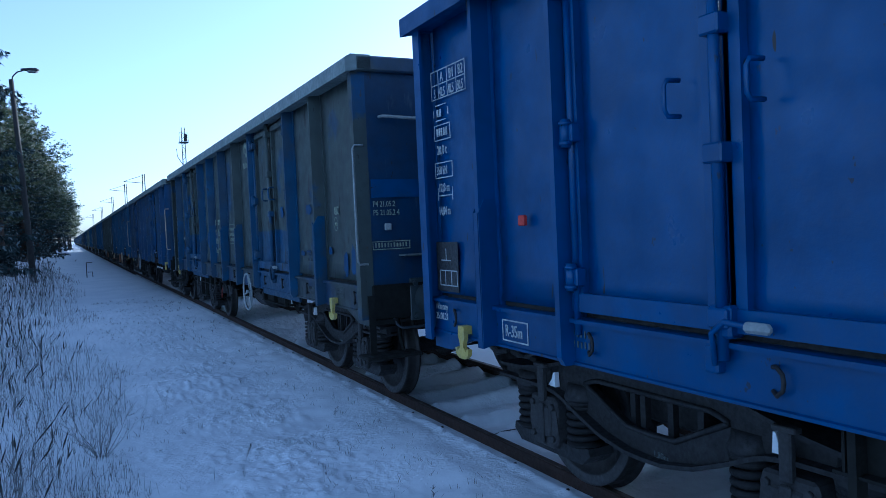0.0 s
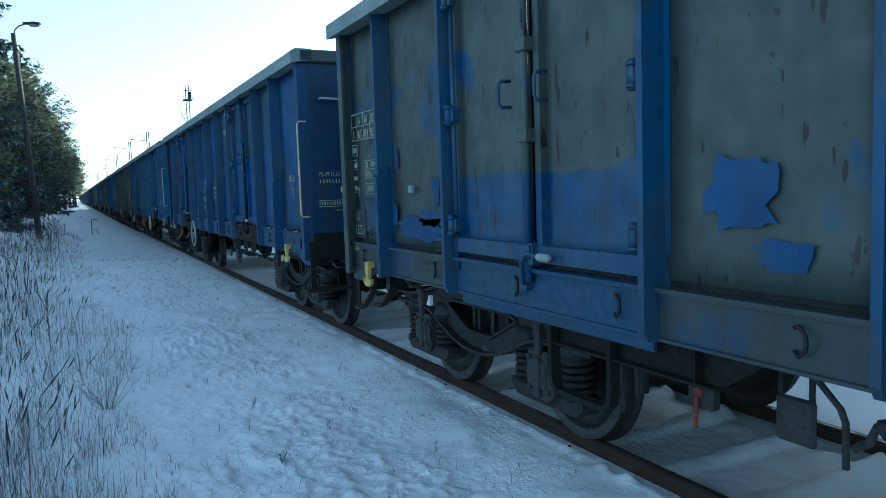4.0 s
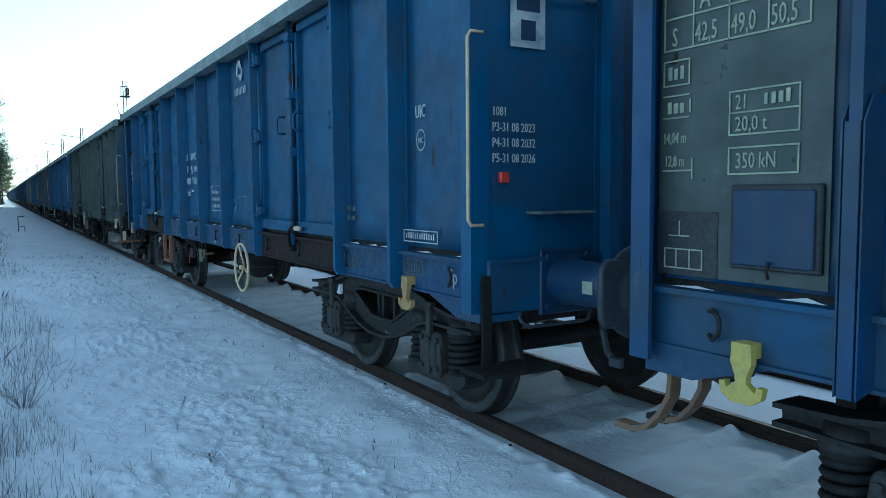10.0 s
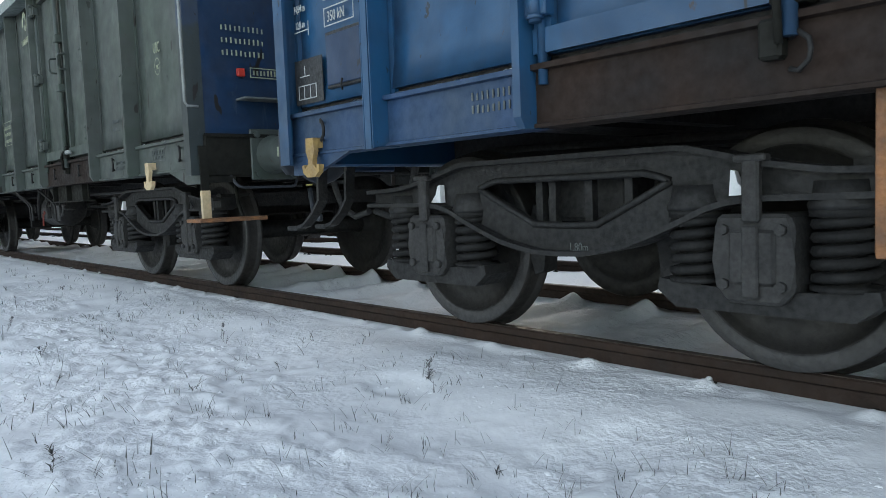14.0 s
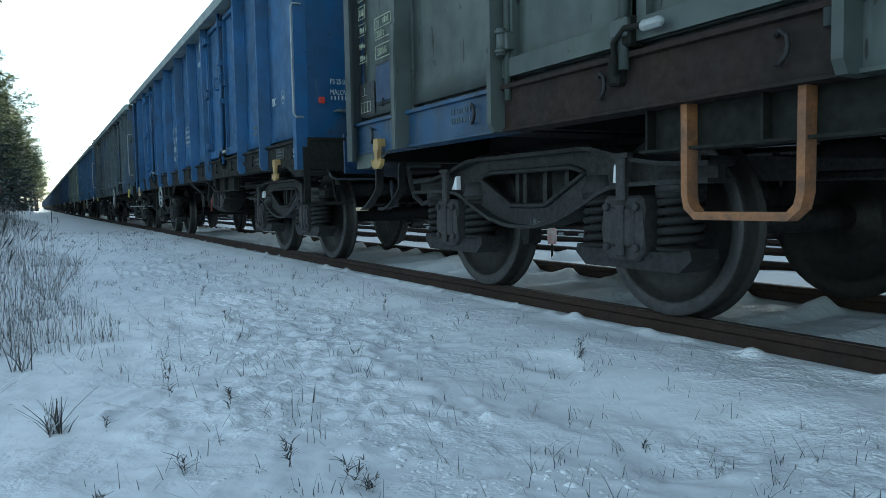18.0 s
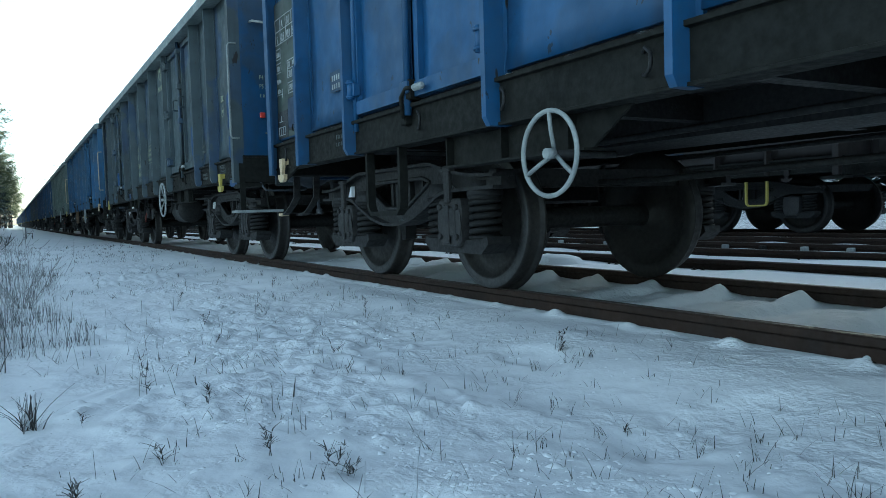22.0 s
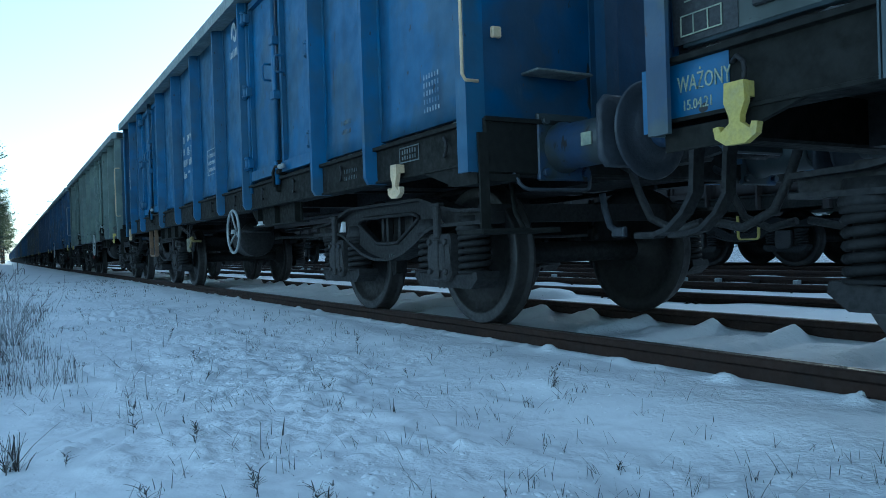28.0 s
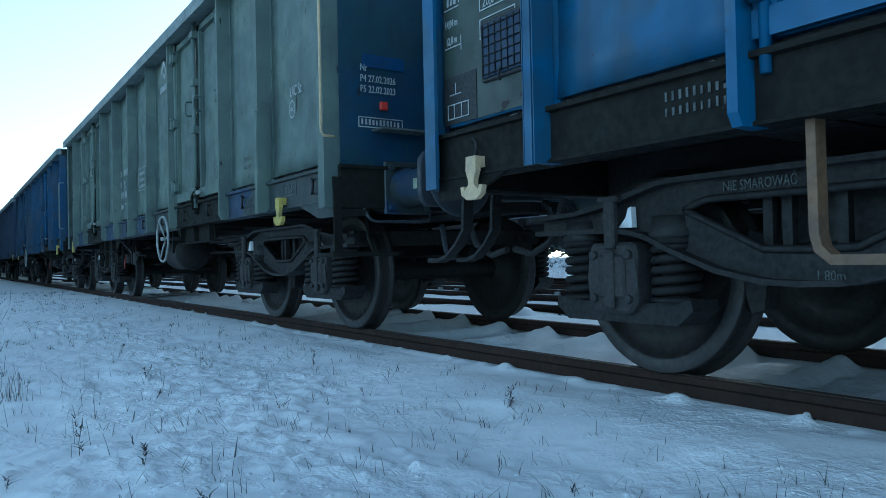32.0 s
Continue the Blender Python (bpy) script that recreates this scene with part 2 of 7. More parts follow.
BLUE7 = paint("sky_blue_paint", (0.0336, 0.179, 0.403), (0.056, 0.157, 0.28), 0.45, 0.5)
GREEN8 = paint("pale_green_paint", (0.26, 0.338, 0.286), (0.195, 0.26, 0.247), 0.5, 0.6)
DARKB = paint("dark_blue_paint", (0.010, 0.048, 0.125), (0.013, 0.062, 0.165), 0.5, 0.7)
SLATE = paint("slate_paint", (0.06, 0.08, 0.085), (0.03, 0.08, 0.20), 0.3, 0.8)
BROWN = paint("brown_paint", (0.03, 0.0225, 0.02), (0.04, 0.03, 0.025), 0.5, 0.8)
SILLD = mottled("grimy_sill", (0.0092, 0.0096, 0.0080), (0.0160, 0.0160, 0.0131), 3.0, 0.75, gloss=0.2)
SILLR = mottled("rusty_sill", (0.0284, 0.0172, 0.0128), (0.0190, 0.0161, 0.0152), 3.0, 0.8, gloss=0.2)
GRIME = mottled("oily_running_gear", (0.00594, 0.00594, 0.00621), (0.0149, 0.0143, 0.014), 5.0, 0.7)
SILLB = mottled("weathered_blue_sill", (0.012, 0.05, 0.125), (0.026, 0.05, 0.082), 2.5, 0.6)
BUFM = mottled("greasy_buffer_steel", (0.04, 0.048, 0.06), (0.024, 0.028, 0.036), 4.0, 0.5)
SPRINGM = mottled("dusty_spring_steel", (0.02, 0.0195, 0.019), (0.009, 0.009, 0.009), 9.0, 0.65, gloss=0.2)
CAST = mottled("dusty_cast_steel", (0.0354, 0.0342, 0.0334), (0.0167, 0.0164, 0.0164), 7.0, 0.75)
WHEELM = mottled("wheel_steel", (0.0182, 0.0173, 0.0168), (0.0342, 0.0309, 0.0282), 3.5, 0.6, 0.3)
RIMM = mottled("worn_rim_face", (0.055, 0.053, 0.052), (0.03, 0.029, 0.028), 5.0, 0.55, 0.2)
RAILRUST = mottled("rusty_rail", (0.042, 0.0255, 0.0185), (0.024, 0.0175, 0.0145), 4.0, 0.8, gloss=0.2)
RAILTOP = mottled("brown_rail_head", (0.075, 0.055, 0.043), (0.045, 0.034, 0.027), 3.0, 0.5, 0.2, 0.1)
FASTEN = mottled("black_fastener", (0.014, 0.0126, 0.0119), (0.028, 0.021, 0.0175), 9.0, 0.8, gloss=0.2)
YELLOW = mottled("chipped_yellow", (0.48, 0.39, 0.09), (0.32, 0.28, 0.14), 9.0, 0.55, 0, 0.2, 0.004, 0.5, 0.8)
FAINTW = mottled("rubbed_chalk", (0.30, 0.36, 0.42), (0.10, 0.17, 0.27), 14.0, 0.85, 0, 0.05, 0.001, 0.42, 0.62)
TEAL = paint("dull_teal_paint", (0.03, 0.095, 0.14), (0.02, 0.08, 0.18), 0.5, 0.5)
OCHRE = mottled("ochre_paint", (0.42, 0.27, 0.09), (0.26, 0.17, 0.08), 8.0, 0.6)
CREAM = mottled("worn_cream_paint", (0.62, 0.47, 0.28), (0.38, 0.31, 0.22), 8.0, 0.55, 0, 0.2, 0.004, 0.45, 0.8)
GREYW = mottled("worn_grey_paint", (0.34, 0.36, 0.35), (0.20, 0.22, 0.22), 8.0, 0.55, 0, 0.2, 0.004)
ORANGE = mottled("rusty_orange", (0.30, 0.125, 0.045), (0.10, 0.055, 0.035), 11.0, 0.65)
CHIPPED = mottled("chipped_yellowish_plate", (0.195, 0.182, 0.111), (0.0325, 0.0325, 0.0292), 16.0, 0.7, 0, 0.3, 0.004, 0.42, 0.62)
DULLY = mottled("grimy_yellow", (0.24, 0.184, 0.056), (0.096, 0.08, 0.048), 9.0, 0.7)
DULLR = mottled("grimy_red", (0.22, 0.03, 0.02), (0.09, 0.03, 0.025), 9.0, 0.7)
RED = mottled("red_paint", (0.55, 0.035, 0.02), (0.42, 0.04, 0.03), 6.0, 0.5, 0, 0.1, 0.003)
WHITEP = mottled("stencil_white", (0.5, 0.52, 0.51), (0.22, 0.25, 0.27), 10.0, 0.7, 0, 0.05, 0.001, 0.4, 0.72)
YELLOWP = mottled("stencil_yellow", (0.36, 0.39, 0.27), (0.17, 0.2, 0.17), 10.0, 0.7, 0, 0.05, 0.001, 0.4, 0.72)
FAINT = mottled("worn_stencil", (0.13, 0.145, 0.14), (0.05, 0.06, 0.065), 12.0, 0.8, 0, 0.05, 0.001, 0.4, 0.66)
BLACKP = mottled("black_plate", (0.02, 0.022, 0.024), (0.035, 0.037, 0.04), 8.0, 0.6)
WOOD = mottled("weathered_pole_wood", (0.05, 0.046, 0.04), (0.032, 0.03, 0.028), 5.0, 0.9)
# top rail: frost, its colour paled further to stand for sky light
TOPM = mottled("frosted_skylit_top_rail", (0.24, 0.28, 0.27), (0.13, 0.16, 0.16), 3.0, 0.6)
STEELG = mottled("dull_painted_steel", (0.05, 0.052, 0.055), (0.03, 0.03, 0.032), 6.0, 0.6, 0.1)
RUBBER = mottled("rubber_hose", (0.015, 0.015, 0.015), (0.03, 0.03, 0.03), 9.0, 0.7)
GLASS = mottled("lamp_glass", (0.5, 0.5, 0.48), (0.4, 0.4, 0.4), 4.0, 0.2, 0, 0.0)
BARK = mottled("pine_bark", (0.09, 0.06, 0.042), (0.05, 0.036, 0.028), 6.0, 0.95, 0, 0.8, 0.03)
NEEDLE = island("pine_needles", [(0.0, (0.035, 0.06, 0.045)), (0.4, (0.075, 0.105, 0.06)), (0.72, (0.14, 0.15, 0.075)), (0.92, (0.30, 0.32, 0.27))], 0.8, 0.45)
SPRUCE = island("spruce_needles", [(0.0, (0.014, 0.028, 0.029)), (0.45, (0.028, 0.049, 0.049)), (0.8, (0.05, 0.077, 0.078)), (0.9, (0.26, 0.31, 0.31))], 0.8, 0.3)
FROSTED = island("frosted_twigs", [(0.0, (0.10, 0.09, 0.075)), (0.35, (0.25, 0.25, 0.25)), (0.7, (0.42, 0.43, 0.44)), (1.0, (0.6, 0.62, 0.63))])
GRASS = island("frosted_dry_grass", [(0.0, (0.035, 0.032, 0.03)), (0.5, (0.085, 0.08, 0.075)), (0.7, (0.28, 0.28, 0.28)), (1.0, (0.58, 0.60, 0.62))])
WEED = island("dark_dry_weed", [(0.0, (0.02, 0.02, 0.02)), (0.6, (0.055, 0.053, 0.048)), (1.0, (0.2, 0.2, 0.2))])


# ---- mesh helpers ----
def box(bm, x0, x1, y0, y1, z0, z1):
    vs = [bm.verts.new((x, y, z)) for z in (z0, z1) for y in (y0, y1) for x in (x0, x1)]
    for q in ((0, 2, 3, 1), (4, 5, 7, 6), (0, 1, 5, 4), (2, 6, 7, 3), (0, 4, 6, 2), (1, 3, 7, 5)):
        bm.faces.new([vs[i] for i in q])


def bevbox(bm, x0, x1, y0, y1, z0, z1, w=0.01):
    t = bmesh.new()
    box(t, x0, x1, y0, y1, z0, z1)
    bmesh.ops.bevel(t, geom=t.edges[:], offset=w, segments=1, affect="EDGES")
    join(bm, t)


def join(bm, t):
    idx = {}
    for v in t.verts:
        idx[v] = bm.verts.new(v.co)
    for f in t.faces:
        try:
            n = bm.faces.new([idx[v] for v in f.verts])
            n.smooth = f.smooth
        except ValueError:
            pass
    t.free()


def ring_tube(bm, pts, r, seg=8, closed=False):
    """A round bar along a line of points."""
    pts = [Vector(p) for p in pts]
    n = len(pts)
    rings, ref = [], None
    for i, p in enumerate(pts):
        if closed:
            d = pts[(i + 1) % n] - pts[i - 1]
        else:
            d = pts[min(i + 1, n - 1)] - pts[max(i - 1, 0)]
        d.normalize()
        if ref is None:
            ref = Vector((0, 0, 1)) if abs(d.z) < 0.9 else Vector((1, 0, 0))
        a = ref - d * ref.dot(d)
        a.normalize()
        ref = a
        b = d.cross(a)
        rr = r[i] if isinstance(r, (list, tuple)) else r
        rings.append([bm.verts.new(p + a * (rr * math.cos(k * math.tau / seg)) + b * (rr * math.sin(k * math.tau / seg))) for k in range(seg)])
    for i in range(n if closed else n - 1):
        u, w = rings[i], rings[(i + 1) % n]
        for k in range(seg):
            f = bm.faces.new((u[k], u[(k + 1) % seg], w[(k + 1) % seg], w[k]))
            f.smooth = True
    if not closed:
        bm.faces.new(rings[0][::-1])
        bm.faces.new(rings[-1])


def lathe(bm, prof, m, seg=24, smooth=True):
    """Turns (radius, height) pairs round the z axis, then places them by m."""
    rings = []
    for r, h in prof:
        if r < 1e-5:
            rings.append([bm.verts.new(m @ Vector((0, 0, h)))])
        else:
            rings.append([bm.verts.new(m @ Vector((r * math.cos(k * math.tau / seg), r * math.sin(k * math.tau / seg), h))) for k in range(seg)])
    for u, w in zip(rings, rings[1:]):
        for k in range(seg):
            j = (k + 1) % seg
            if len(u) == 1 and len(w) == 1:
                continue
            f = bm.faces.new((u[0], w[j], w[k]) if len(u) == 1 else (u[k], u[j], w[0]) if len(w) == 1 else (u[k], u[j], w[j], w[k]))
            f.smooth = smooth


def slab(bm, poly, x0, x1):
    """A plate of outline poly, in (y, z), from x0 to x1."""
    a = [bm.verts.new((x0, y, z)) for y, z in poly]
    b = [bm.verts.new((x1, y, z)) for y, z in poly]
    n = len(poly)
    bm.faces.new(a)
    bm.faces.new(b[::-1])
    for i in range(n):
        j = (i + 1) % n
        bm.faces.new((a[j], a[i], b[i], b[j]))


def band(bm, pts, th, x0, x1):
    """A flat bar, th thick, that follows points (y, z)."""
    rings = []
    for i, (y, z) in enumerate(pts):
        p, q = pts[max(i - 1, 0)], pts[min(i + 1, len(pts) - 1)]
        d = Vector((q[0] - p[0], q[1] - p[1])).normalized()
        up, lo = (y - d.y * th / 2, z + d.x * th / 2), (y + d.y * th / 2, z - d.x * th / 2)
        rings.append([bm.verts.new((x, *c)) for x, c in ((x0, lo), (x1, lo), (x1, up), (x0, up))])
    for a, b in zip(rings, rings[1:]):
        for k in range(4):
            bm.faces.new((a[k], a[(k + 1) % 4], b[(k + 1) % 4], b[k]))
    bm.faces.new(rings[0])
    bm.faces.new(rings[-1][::-1])


def flipped(make):
    def f(bm):
        make(bm)
        for v in bm.verts:
            v.co.y = -v.co.y
    return f


AX_X = Matrix.Rotation(radians(90), 4, "Y")
CACHE = {}


def mesh_of(key, make):
    """Mesh data made once and shared by all pieces of that key."""
    if key not in CACHE:
        bm = bmesh.new()
        make(bm)
        bmesh.ops.recalc_face_normals(bm, faces=bm.faces)
        me = bpy.data.meshes.new(str(key))
        bm.to_mesh(me)
        bm.free()
        me.materials.append(None)
        CACHE[key] = me
    return CACHE[key]


def piece(name, key, make, mat, parent=None, m=None, label=""):
    ob = new(name, mesh_of(key, make))
    ob.material_slots[0].link = "OBJECT"
    ob.material_slots[0].material = mat
    if parent:
        ob.parent = parent
    if m is not None:
        ob.matrix_basis = m
    if label:
        ob["label"] = label
    return ob


def at(x=0, y=0, z=0):
    return Matrix.Translation((x, y, z))


def part(name, bm, mat, parent=None, label=""):
    bmesh.ops.recalc_face_normals(bm, faces=bm.faces)
    me = bpy.data.meshes.new(name)
    bm.to_mesh(me)
    bm.free()
    me.materials.append(mat)
    ob = new(name, me)
    if parent:
        ob.parent = parent
    if label:
        ob["label"] = label
    return ob


FACE_SIDE = Matrix(((0, 0, -1, 0), (-1, 0, 0, 0), (0, 1, 0, 0), (0, 0, 0, 1)))
FACE_END = Matrix(((1, 0, 0, 0), (0, 0, -1, 0), (0, 1, 0, 0), (0, 0, 0, 1)))


def text_mesh(s):
    key = ("text", s)
    if key not in CACHE:
        cu = bpy.data.curves.new("lettering", "FONT")
        cu.body, cu.size, cu.extrude, cu.resolution_u = s, 1.0, 0.002, 2
        ob = bpy.data.objects.new("lettering", cu)
        me = bpy.data.meshes.new_from_object(ob)
        bpy.data.objects.remove(ob)
        me.materials.clear()
        me.materials.append(None)
        CACHE[key] = me
    return CACHE[key]


def lettering(parent, s, size, x, y, z, face="side", mat=None, width=0.8):
    ob = new("lettering", text_mesh(s))
    ob.material_slots[0].link = "OBJECT"
    ob.material_slots[0].material = mat or WHITEP
    ob.parent = parent
    ob.matrix_basis = at(x, y, z) @ (FACE_SIDE if face == "side" else FACE_END) @ Matrix.Diagonal((size * width, size, 1, 1))
    return ob


def marks(parent, name, rects, x, y, z, face="side", mat=None, label=""):
    """Painted bars and frames: rectangles (u0, u1, v0, v1) on the panel, u to the reader's right."""
    bm = bmesh.new()
    for u0, u1, v0, v1 in rects:
        box(bm, u0, u1, v0, v1, 0, 0.0025)
    ob = part(name, bm, mat or WHITEP, parent, label)
    if len(rects) > 4:
        ob["kind"] = "stuff"
    ob.matrix_basis = at(x, y, z) @ (FACE_SIDE if face == "side" else FACE_END)
    return ob


def outline(u0, u1, v0, v1, w=0.012):
    return [(u0, u1, v0, v0 + w), (u0, u1, v1 - w, v1), (u0, u0 + w, v0 + w, v1 - w), (u1 - w, u1, v0 + w, v1 - w)]


def scribble(seed, u0, u1, v, h, n, w=None):
    """Bars for a line of writing that cannot be read."""
    rnd = random.Random(seed)
    out, u = [], u0
    step = (u1 - u0) / n
    for i in range(n):
        b = (w or step * 0.45) * rnd.uniform(0.8, 1.2)
        out.append((u + step * 0.15, u + step * 0.15 + b, v, v + h * rnd.choice((1, 1, 0.85))))
        u += step
    return out


# ---- wagon parts, in the wagon's space: y from the leading buffers, z from the rail ----
L = 14.04
XO, XP = 1.53, 1.405            # outer face of the posts, face of the panels
POSTS = (1.93, 2.98, 4.86, 5.97, 7.13, 8.28, 9.36, 11.33, 12.51)
# types with wider doors
POSTS_A = (1.90, 2.69, 4.79, 6.00, 7.22, 8.45, 9.70, 11.78, 12.58)
POSTS_C = (1.65, 2.58, 4.70, 5.96, 7.10, 8.29, 9.50, 11.55, 12.52)
POSTS_D = (1.95, 2.95, 4.92, 6.00, 7.21, 8.43, 9.68, 11.55, 12.55)
POSTS_E = (1.76, 2.63, 4.70, 5.98, 7.20, 8.45, 9.66, 11.60, 12.50)
Z_SILL0, Z_SILL1, Z_PAN = 0.972, 1.205, 1.236   # sill, its top, foot of the panels
AXLES = (1.69, 3.49, 10.69, 12.49)


def make_panel(width, seed):
    def f(bm):
        nu, nv = 7, 12
        rnd = random.Random(seed)
        dents = [(rnd.uniform(0.1, 0.9), rnd.uniform(0.05, 0.95), rnd.uniform(0.08, 0.22), rnd.uniform(-0.022, 0.012)) for _ in range(7)]
        g = []
        for j in range(nv + 1):
            row = []
            for i in range(nu + 1):
                u, v = i / nu, j / nv
                d = 0.012 * math.sin(math.pi * u) * math.sin(math.pi * v)
                for du, dv, r, a in dents:
                    d += a * math.exp(-(((u - du) * width) ** 2 + ((v - dv) * 1.85) ** 2) / (r * r))
                row.append(bm.verts.new((-d - 0.022 * max(0.0, 1 - v * 9), (u - 0.5) * width, Z_PAN + v * (3.11 - Z_PAN))))
            g.append(row)
        for j in range(nv):
            for i in range(nu):
                q = bm.faces.new((g[j][i], g[j][i + 1], g[j + 1][i + 1], g[j + 1][i]))
                q.smooth = True
        # turned rim, 3 cm deep
        b = [bm.verts.new((0.03, y, z)) for y, z in ((-width / 2, Z_PAN), (width / 2, Z_PAN), (width / 2, 3.11), (-width / 2, 3.11))]
        bm.faces.new(b)
        bm.faces.new([*g[0], b[1], b[0]])
        bm.faces.new([*g[-1][::-1], b[3], b[2]])
        bm.faces.new([r[0] for r in g][::-1] + [b[0], b[3]])
        bm.faces.new([r[-1] for r in g] + [b[2], b[1]])
    return f


def make_post(bm):
    # pressed hat post, its foot lapping over the sill
    d = XO - XP
    prof = [(0.03, -0.065), (-0.010, -0.065), (-0.010, -0.030), (-d, -0.020), (-d, 0.020), (-0.010, 0.030), (-0.010, 0.065), (0.03, 0.065)]
    zs = (0.955, 1.0, 1.18, 1.20, 3.09)
    k = (0.8, 1.0, 1.0, 1.0, 1.0)
    rings = [[bm.verts.new((x if x > -0.05 else x * s, y if z > 1.19 else max(-0.03, min(0.03, y)), z)) for x, y in prof] for z, s in zip(zs, k)]
    for a, b in zip(rings, rings[1:]):
        for i in range(len(prof)):
            j = (i + 1) % len(prof)
            bm.faces.new((a[i], a[j], b[j], b[i]))
    bm.faces.new(rings[0])
    bm.faces.new(rings[-1][::-1])


def make_post_plate(bm):
    # thicker foot plate with a chamfered head
    d = XO - XP
    for s in (-1, 1):
        pts = [(-0.02, 0.975), (-d - 0.012, 0.945), (-d - 0.012, 1.78), (-d + 0.03, 1.86), (-0.02, 1.86)]
        a = [bm.verts.new((x, s * 0.031, z)) for x, z in pts]
        b = [bm.verts.new((x, s * 0.037, z)) for x, z in pts]
        bm.faces.new(a)
        bm.faces.new(b[::-1])
        for i in range(5):
            j = (i + 1) % 5
            bm.faces.new((a[j], a[i], b[i], b[j]))
    box(bm, -d - 0.014, -d - 0.003, -0.024, 0.024, 0.945, 1.78)


def make_corner(bm):
    # angle post at the end of the side
    poly = [(-1.522, 0.0), (-1.40, 0.0), (-1.40, 0.022), (-1.502, 0.022), (-1.502, 0.10), (-1.522, 0.10)]
    a = [bm.verts.new((x, y, 0.91)) for x, y in poly]
    b = [bm.verts.new((x, y, 3.11)) for x, y in poly]
    bm.faces.new(a)
    bm.faces.new(b[::-1])
    for k in range(6):
        bm.faces.new((a[k - 1], a[k], b[k], b[k - 1]))


def make_top(bm):
    prof = [(-1.36, 3.095), (-1.50, 3.08), (-1.59, 3.06), (-1.59, 3.185), (-1.54, 3.215), (-1.36, 3.215)]
    ys = (0.60, 4.0, 7.02, 10.0, 13.48)
    rings = [[bm.verts.new((x, y, z)) for x, z in prof] for y in ys]
    for a, b in zip(rings, rings[1:]):
        for i in range(6):
            j = (i + 1) % 6
            bm.faces.new((a[i], a[j], b[j], b[i]))
    bm.faces.new(rings[0])
    bm.faces.new(rings[-1][::-1])


def make_sill(y0, y1):
    def f(bm):
        prof = [(-1.30, Z_SILL0 - 0.014), (-1.46, Z_SILL0 - 0.014), (-1.46, Z_SILL0), (-1.445, Z_SILL0 + 0.004), (-1.445, Z_SILL1 - 0.03), (-1.475, Z_SILL1 - 0.026), (-1.475, Z_SILL1 - 0.004), (-1.44, Z_SILL1), (-1.30, Z_SILL1)]
        a = [bm.verts.new((x, y0, z)) for x, z in prof]
        b = [bm.verts.new((x, y1, z)) for x, z in prof]
        n = len(prof)
        bm.faces.new(a)
        bm.faces.new(b[::-1])
        for i in range(n):
            j = (i + 1) % n
            bm.faces.new((a[j], a[i], b[i], b[j]))
    return f


def make_leaf(width):
    # door leaf: pressed plate in an angle frame
    def f(bm):
        w, z0, z1 = width / 2, 1.245, 3.04
        make_panel(width - 0.06, 77)(bm)
        for a, b in ((-w, -w + 0.085), (w - 0.085, w)):
            box(bm, -0.045, 0.0, a, b, z0, z1)
        box(bm, -0.055, 0.0, -w, w, z0 - 0.005, z0 + 0.09)
        box(bm, -0.045, 0.0, -w, w, z1 - 0.06, z1)
    return f


def make_lockbar(bm):
    ring_tube(bm, [(-0.075, 0, z) for z in (1.13, 3.11)], 0.024, 10)
    for z in (1.30, 1.95, 2.45, 2.95):
        bevbox(bm, -0.11, -0.02, -0.05, 0.05, z - 0.04, z + 0.04, 0.008)
    box(bm, -0.045, -0.0, -0.045, -0.02, 1.24, 3.06)
    box(bm, -0.045, -0.0, 0.02, 0.045, 1.24, 3.06)


def make_hinge(bm):
    ring_tube(bm, [(-0.06, 0, -0.07), (-0.06, 0, 0.07)], 0.026, 10)
    bevbox(bm, -0.06, 0.0, -0.05, 0.06, -0.045, 0.045, 0.006)
    for z in (-0.05, 0.05):
        ring_tube(bm, [(-0.06, 0, z - 0.008), (-0.06, 0, z + 0.008)], 0.034, 10)


def make_hingebar(bm):
    ring_tube(bm, [(-0.05, 0, 1.12), (-0.05, 0, 3.06)], 0.02, 8)


def make_handle(bm):
    ring_tube(bm, [(0, 0, -0.075), (-0.06, 0.012, -0.075), (-0.075, 0.015, -0.05), (-0.075, 0.015, 0.05), (-0.06, 0.012, 0.075), (0, 0, 0.075)], 0.011, 6)


def make_latch(bm):
    # bottom lock with lever and catch
    bevbox(bm, -0.095, 0.0, -0.055, 0.055, 1.29, 1.42, 0.012)
    ring_tube(bm, [(-0.10, 0.02, 1.18), (-0.115, 0.02, 1.31), (-0.11, -0.04, 1.36), (-0.105, -0.17, 1.35)], 0.013, 7)
    bevbox(bm, -0.09, 0.0, 0.02, 0.09, 1.14, 1.26, 0.01)


def make_loop(bm):
    ring_tube(bm, [(-0.005, 0.035, 0.045), (-0.03, 0.0, 0.055), (-0.035, -0.03, 0.03), (-0.035, -0.035, 0), (-0.035, -0.03, -0.03), (-0.03, 0.0, -0.055), (-0.005, 0.035, -0.045)], 0.009, 6)


def make_hook(bm):
    # anchor-shaped rope hook
    slab(bm, [(-0.05, 0.13), (-0.055, 0.04), (-0.03, -0.02), (-0.028, -0.05), (-0.075, -0.085), (-0.085, -0.055), (-0.115, -0.06), (-0.105, -0.11), (-0.05, -0.145),
              (0.05, -0.145), (0.105, -0.11), (0.115, -0.06), (0.085, -0.055), (0.075, -0.085), (0.028, -0.05), (0.03, -0.02), (0.055, 0.04), (0.05, 0.13)], -0.05, -0.012)
    slab(bm, [(-0.045, 0.06), (0.045, 0.06), (0.045, 0.13), (-0.045, 0.13)], -0.012, 0.07)


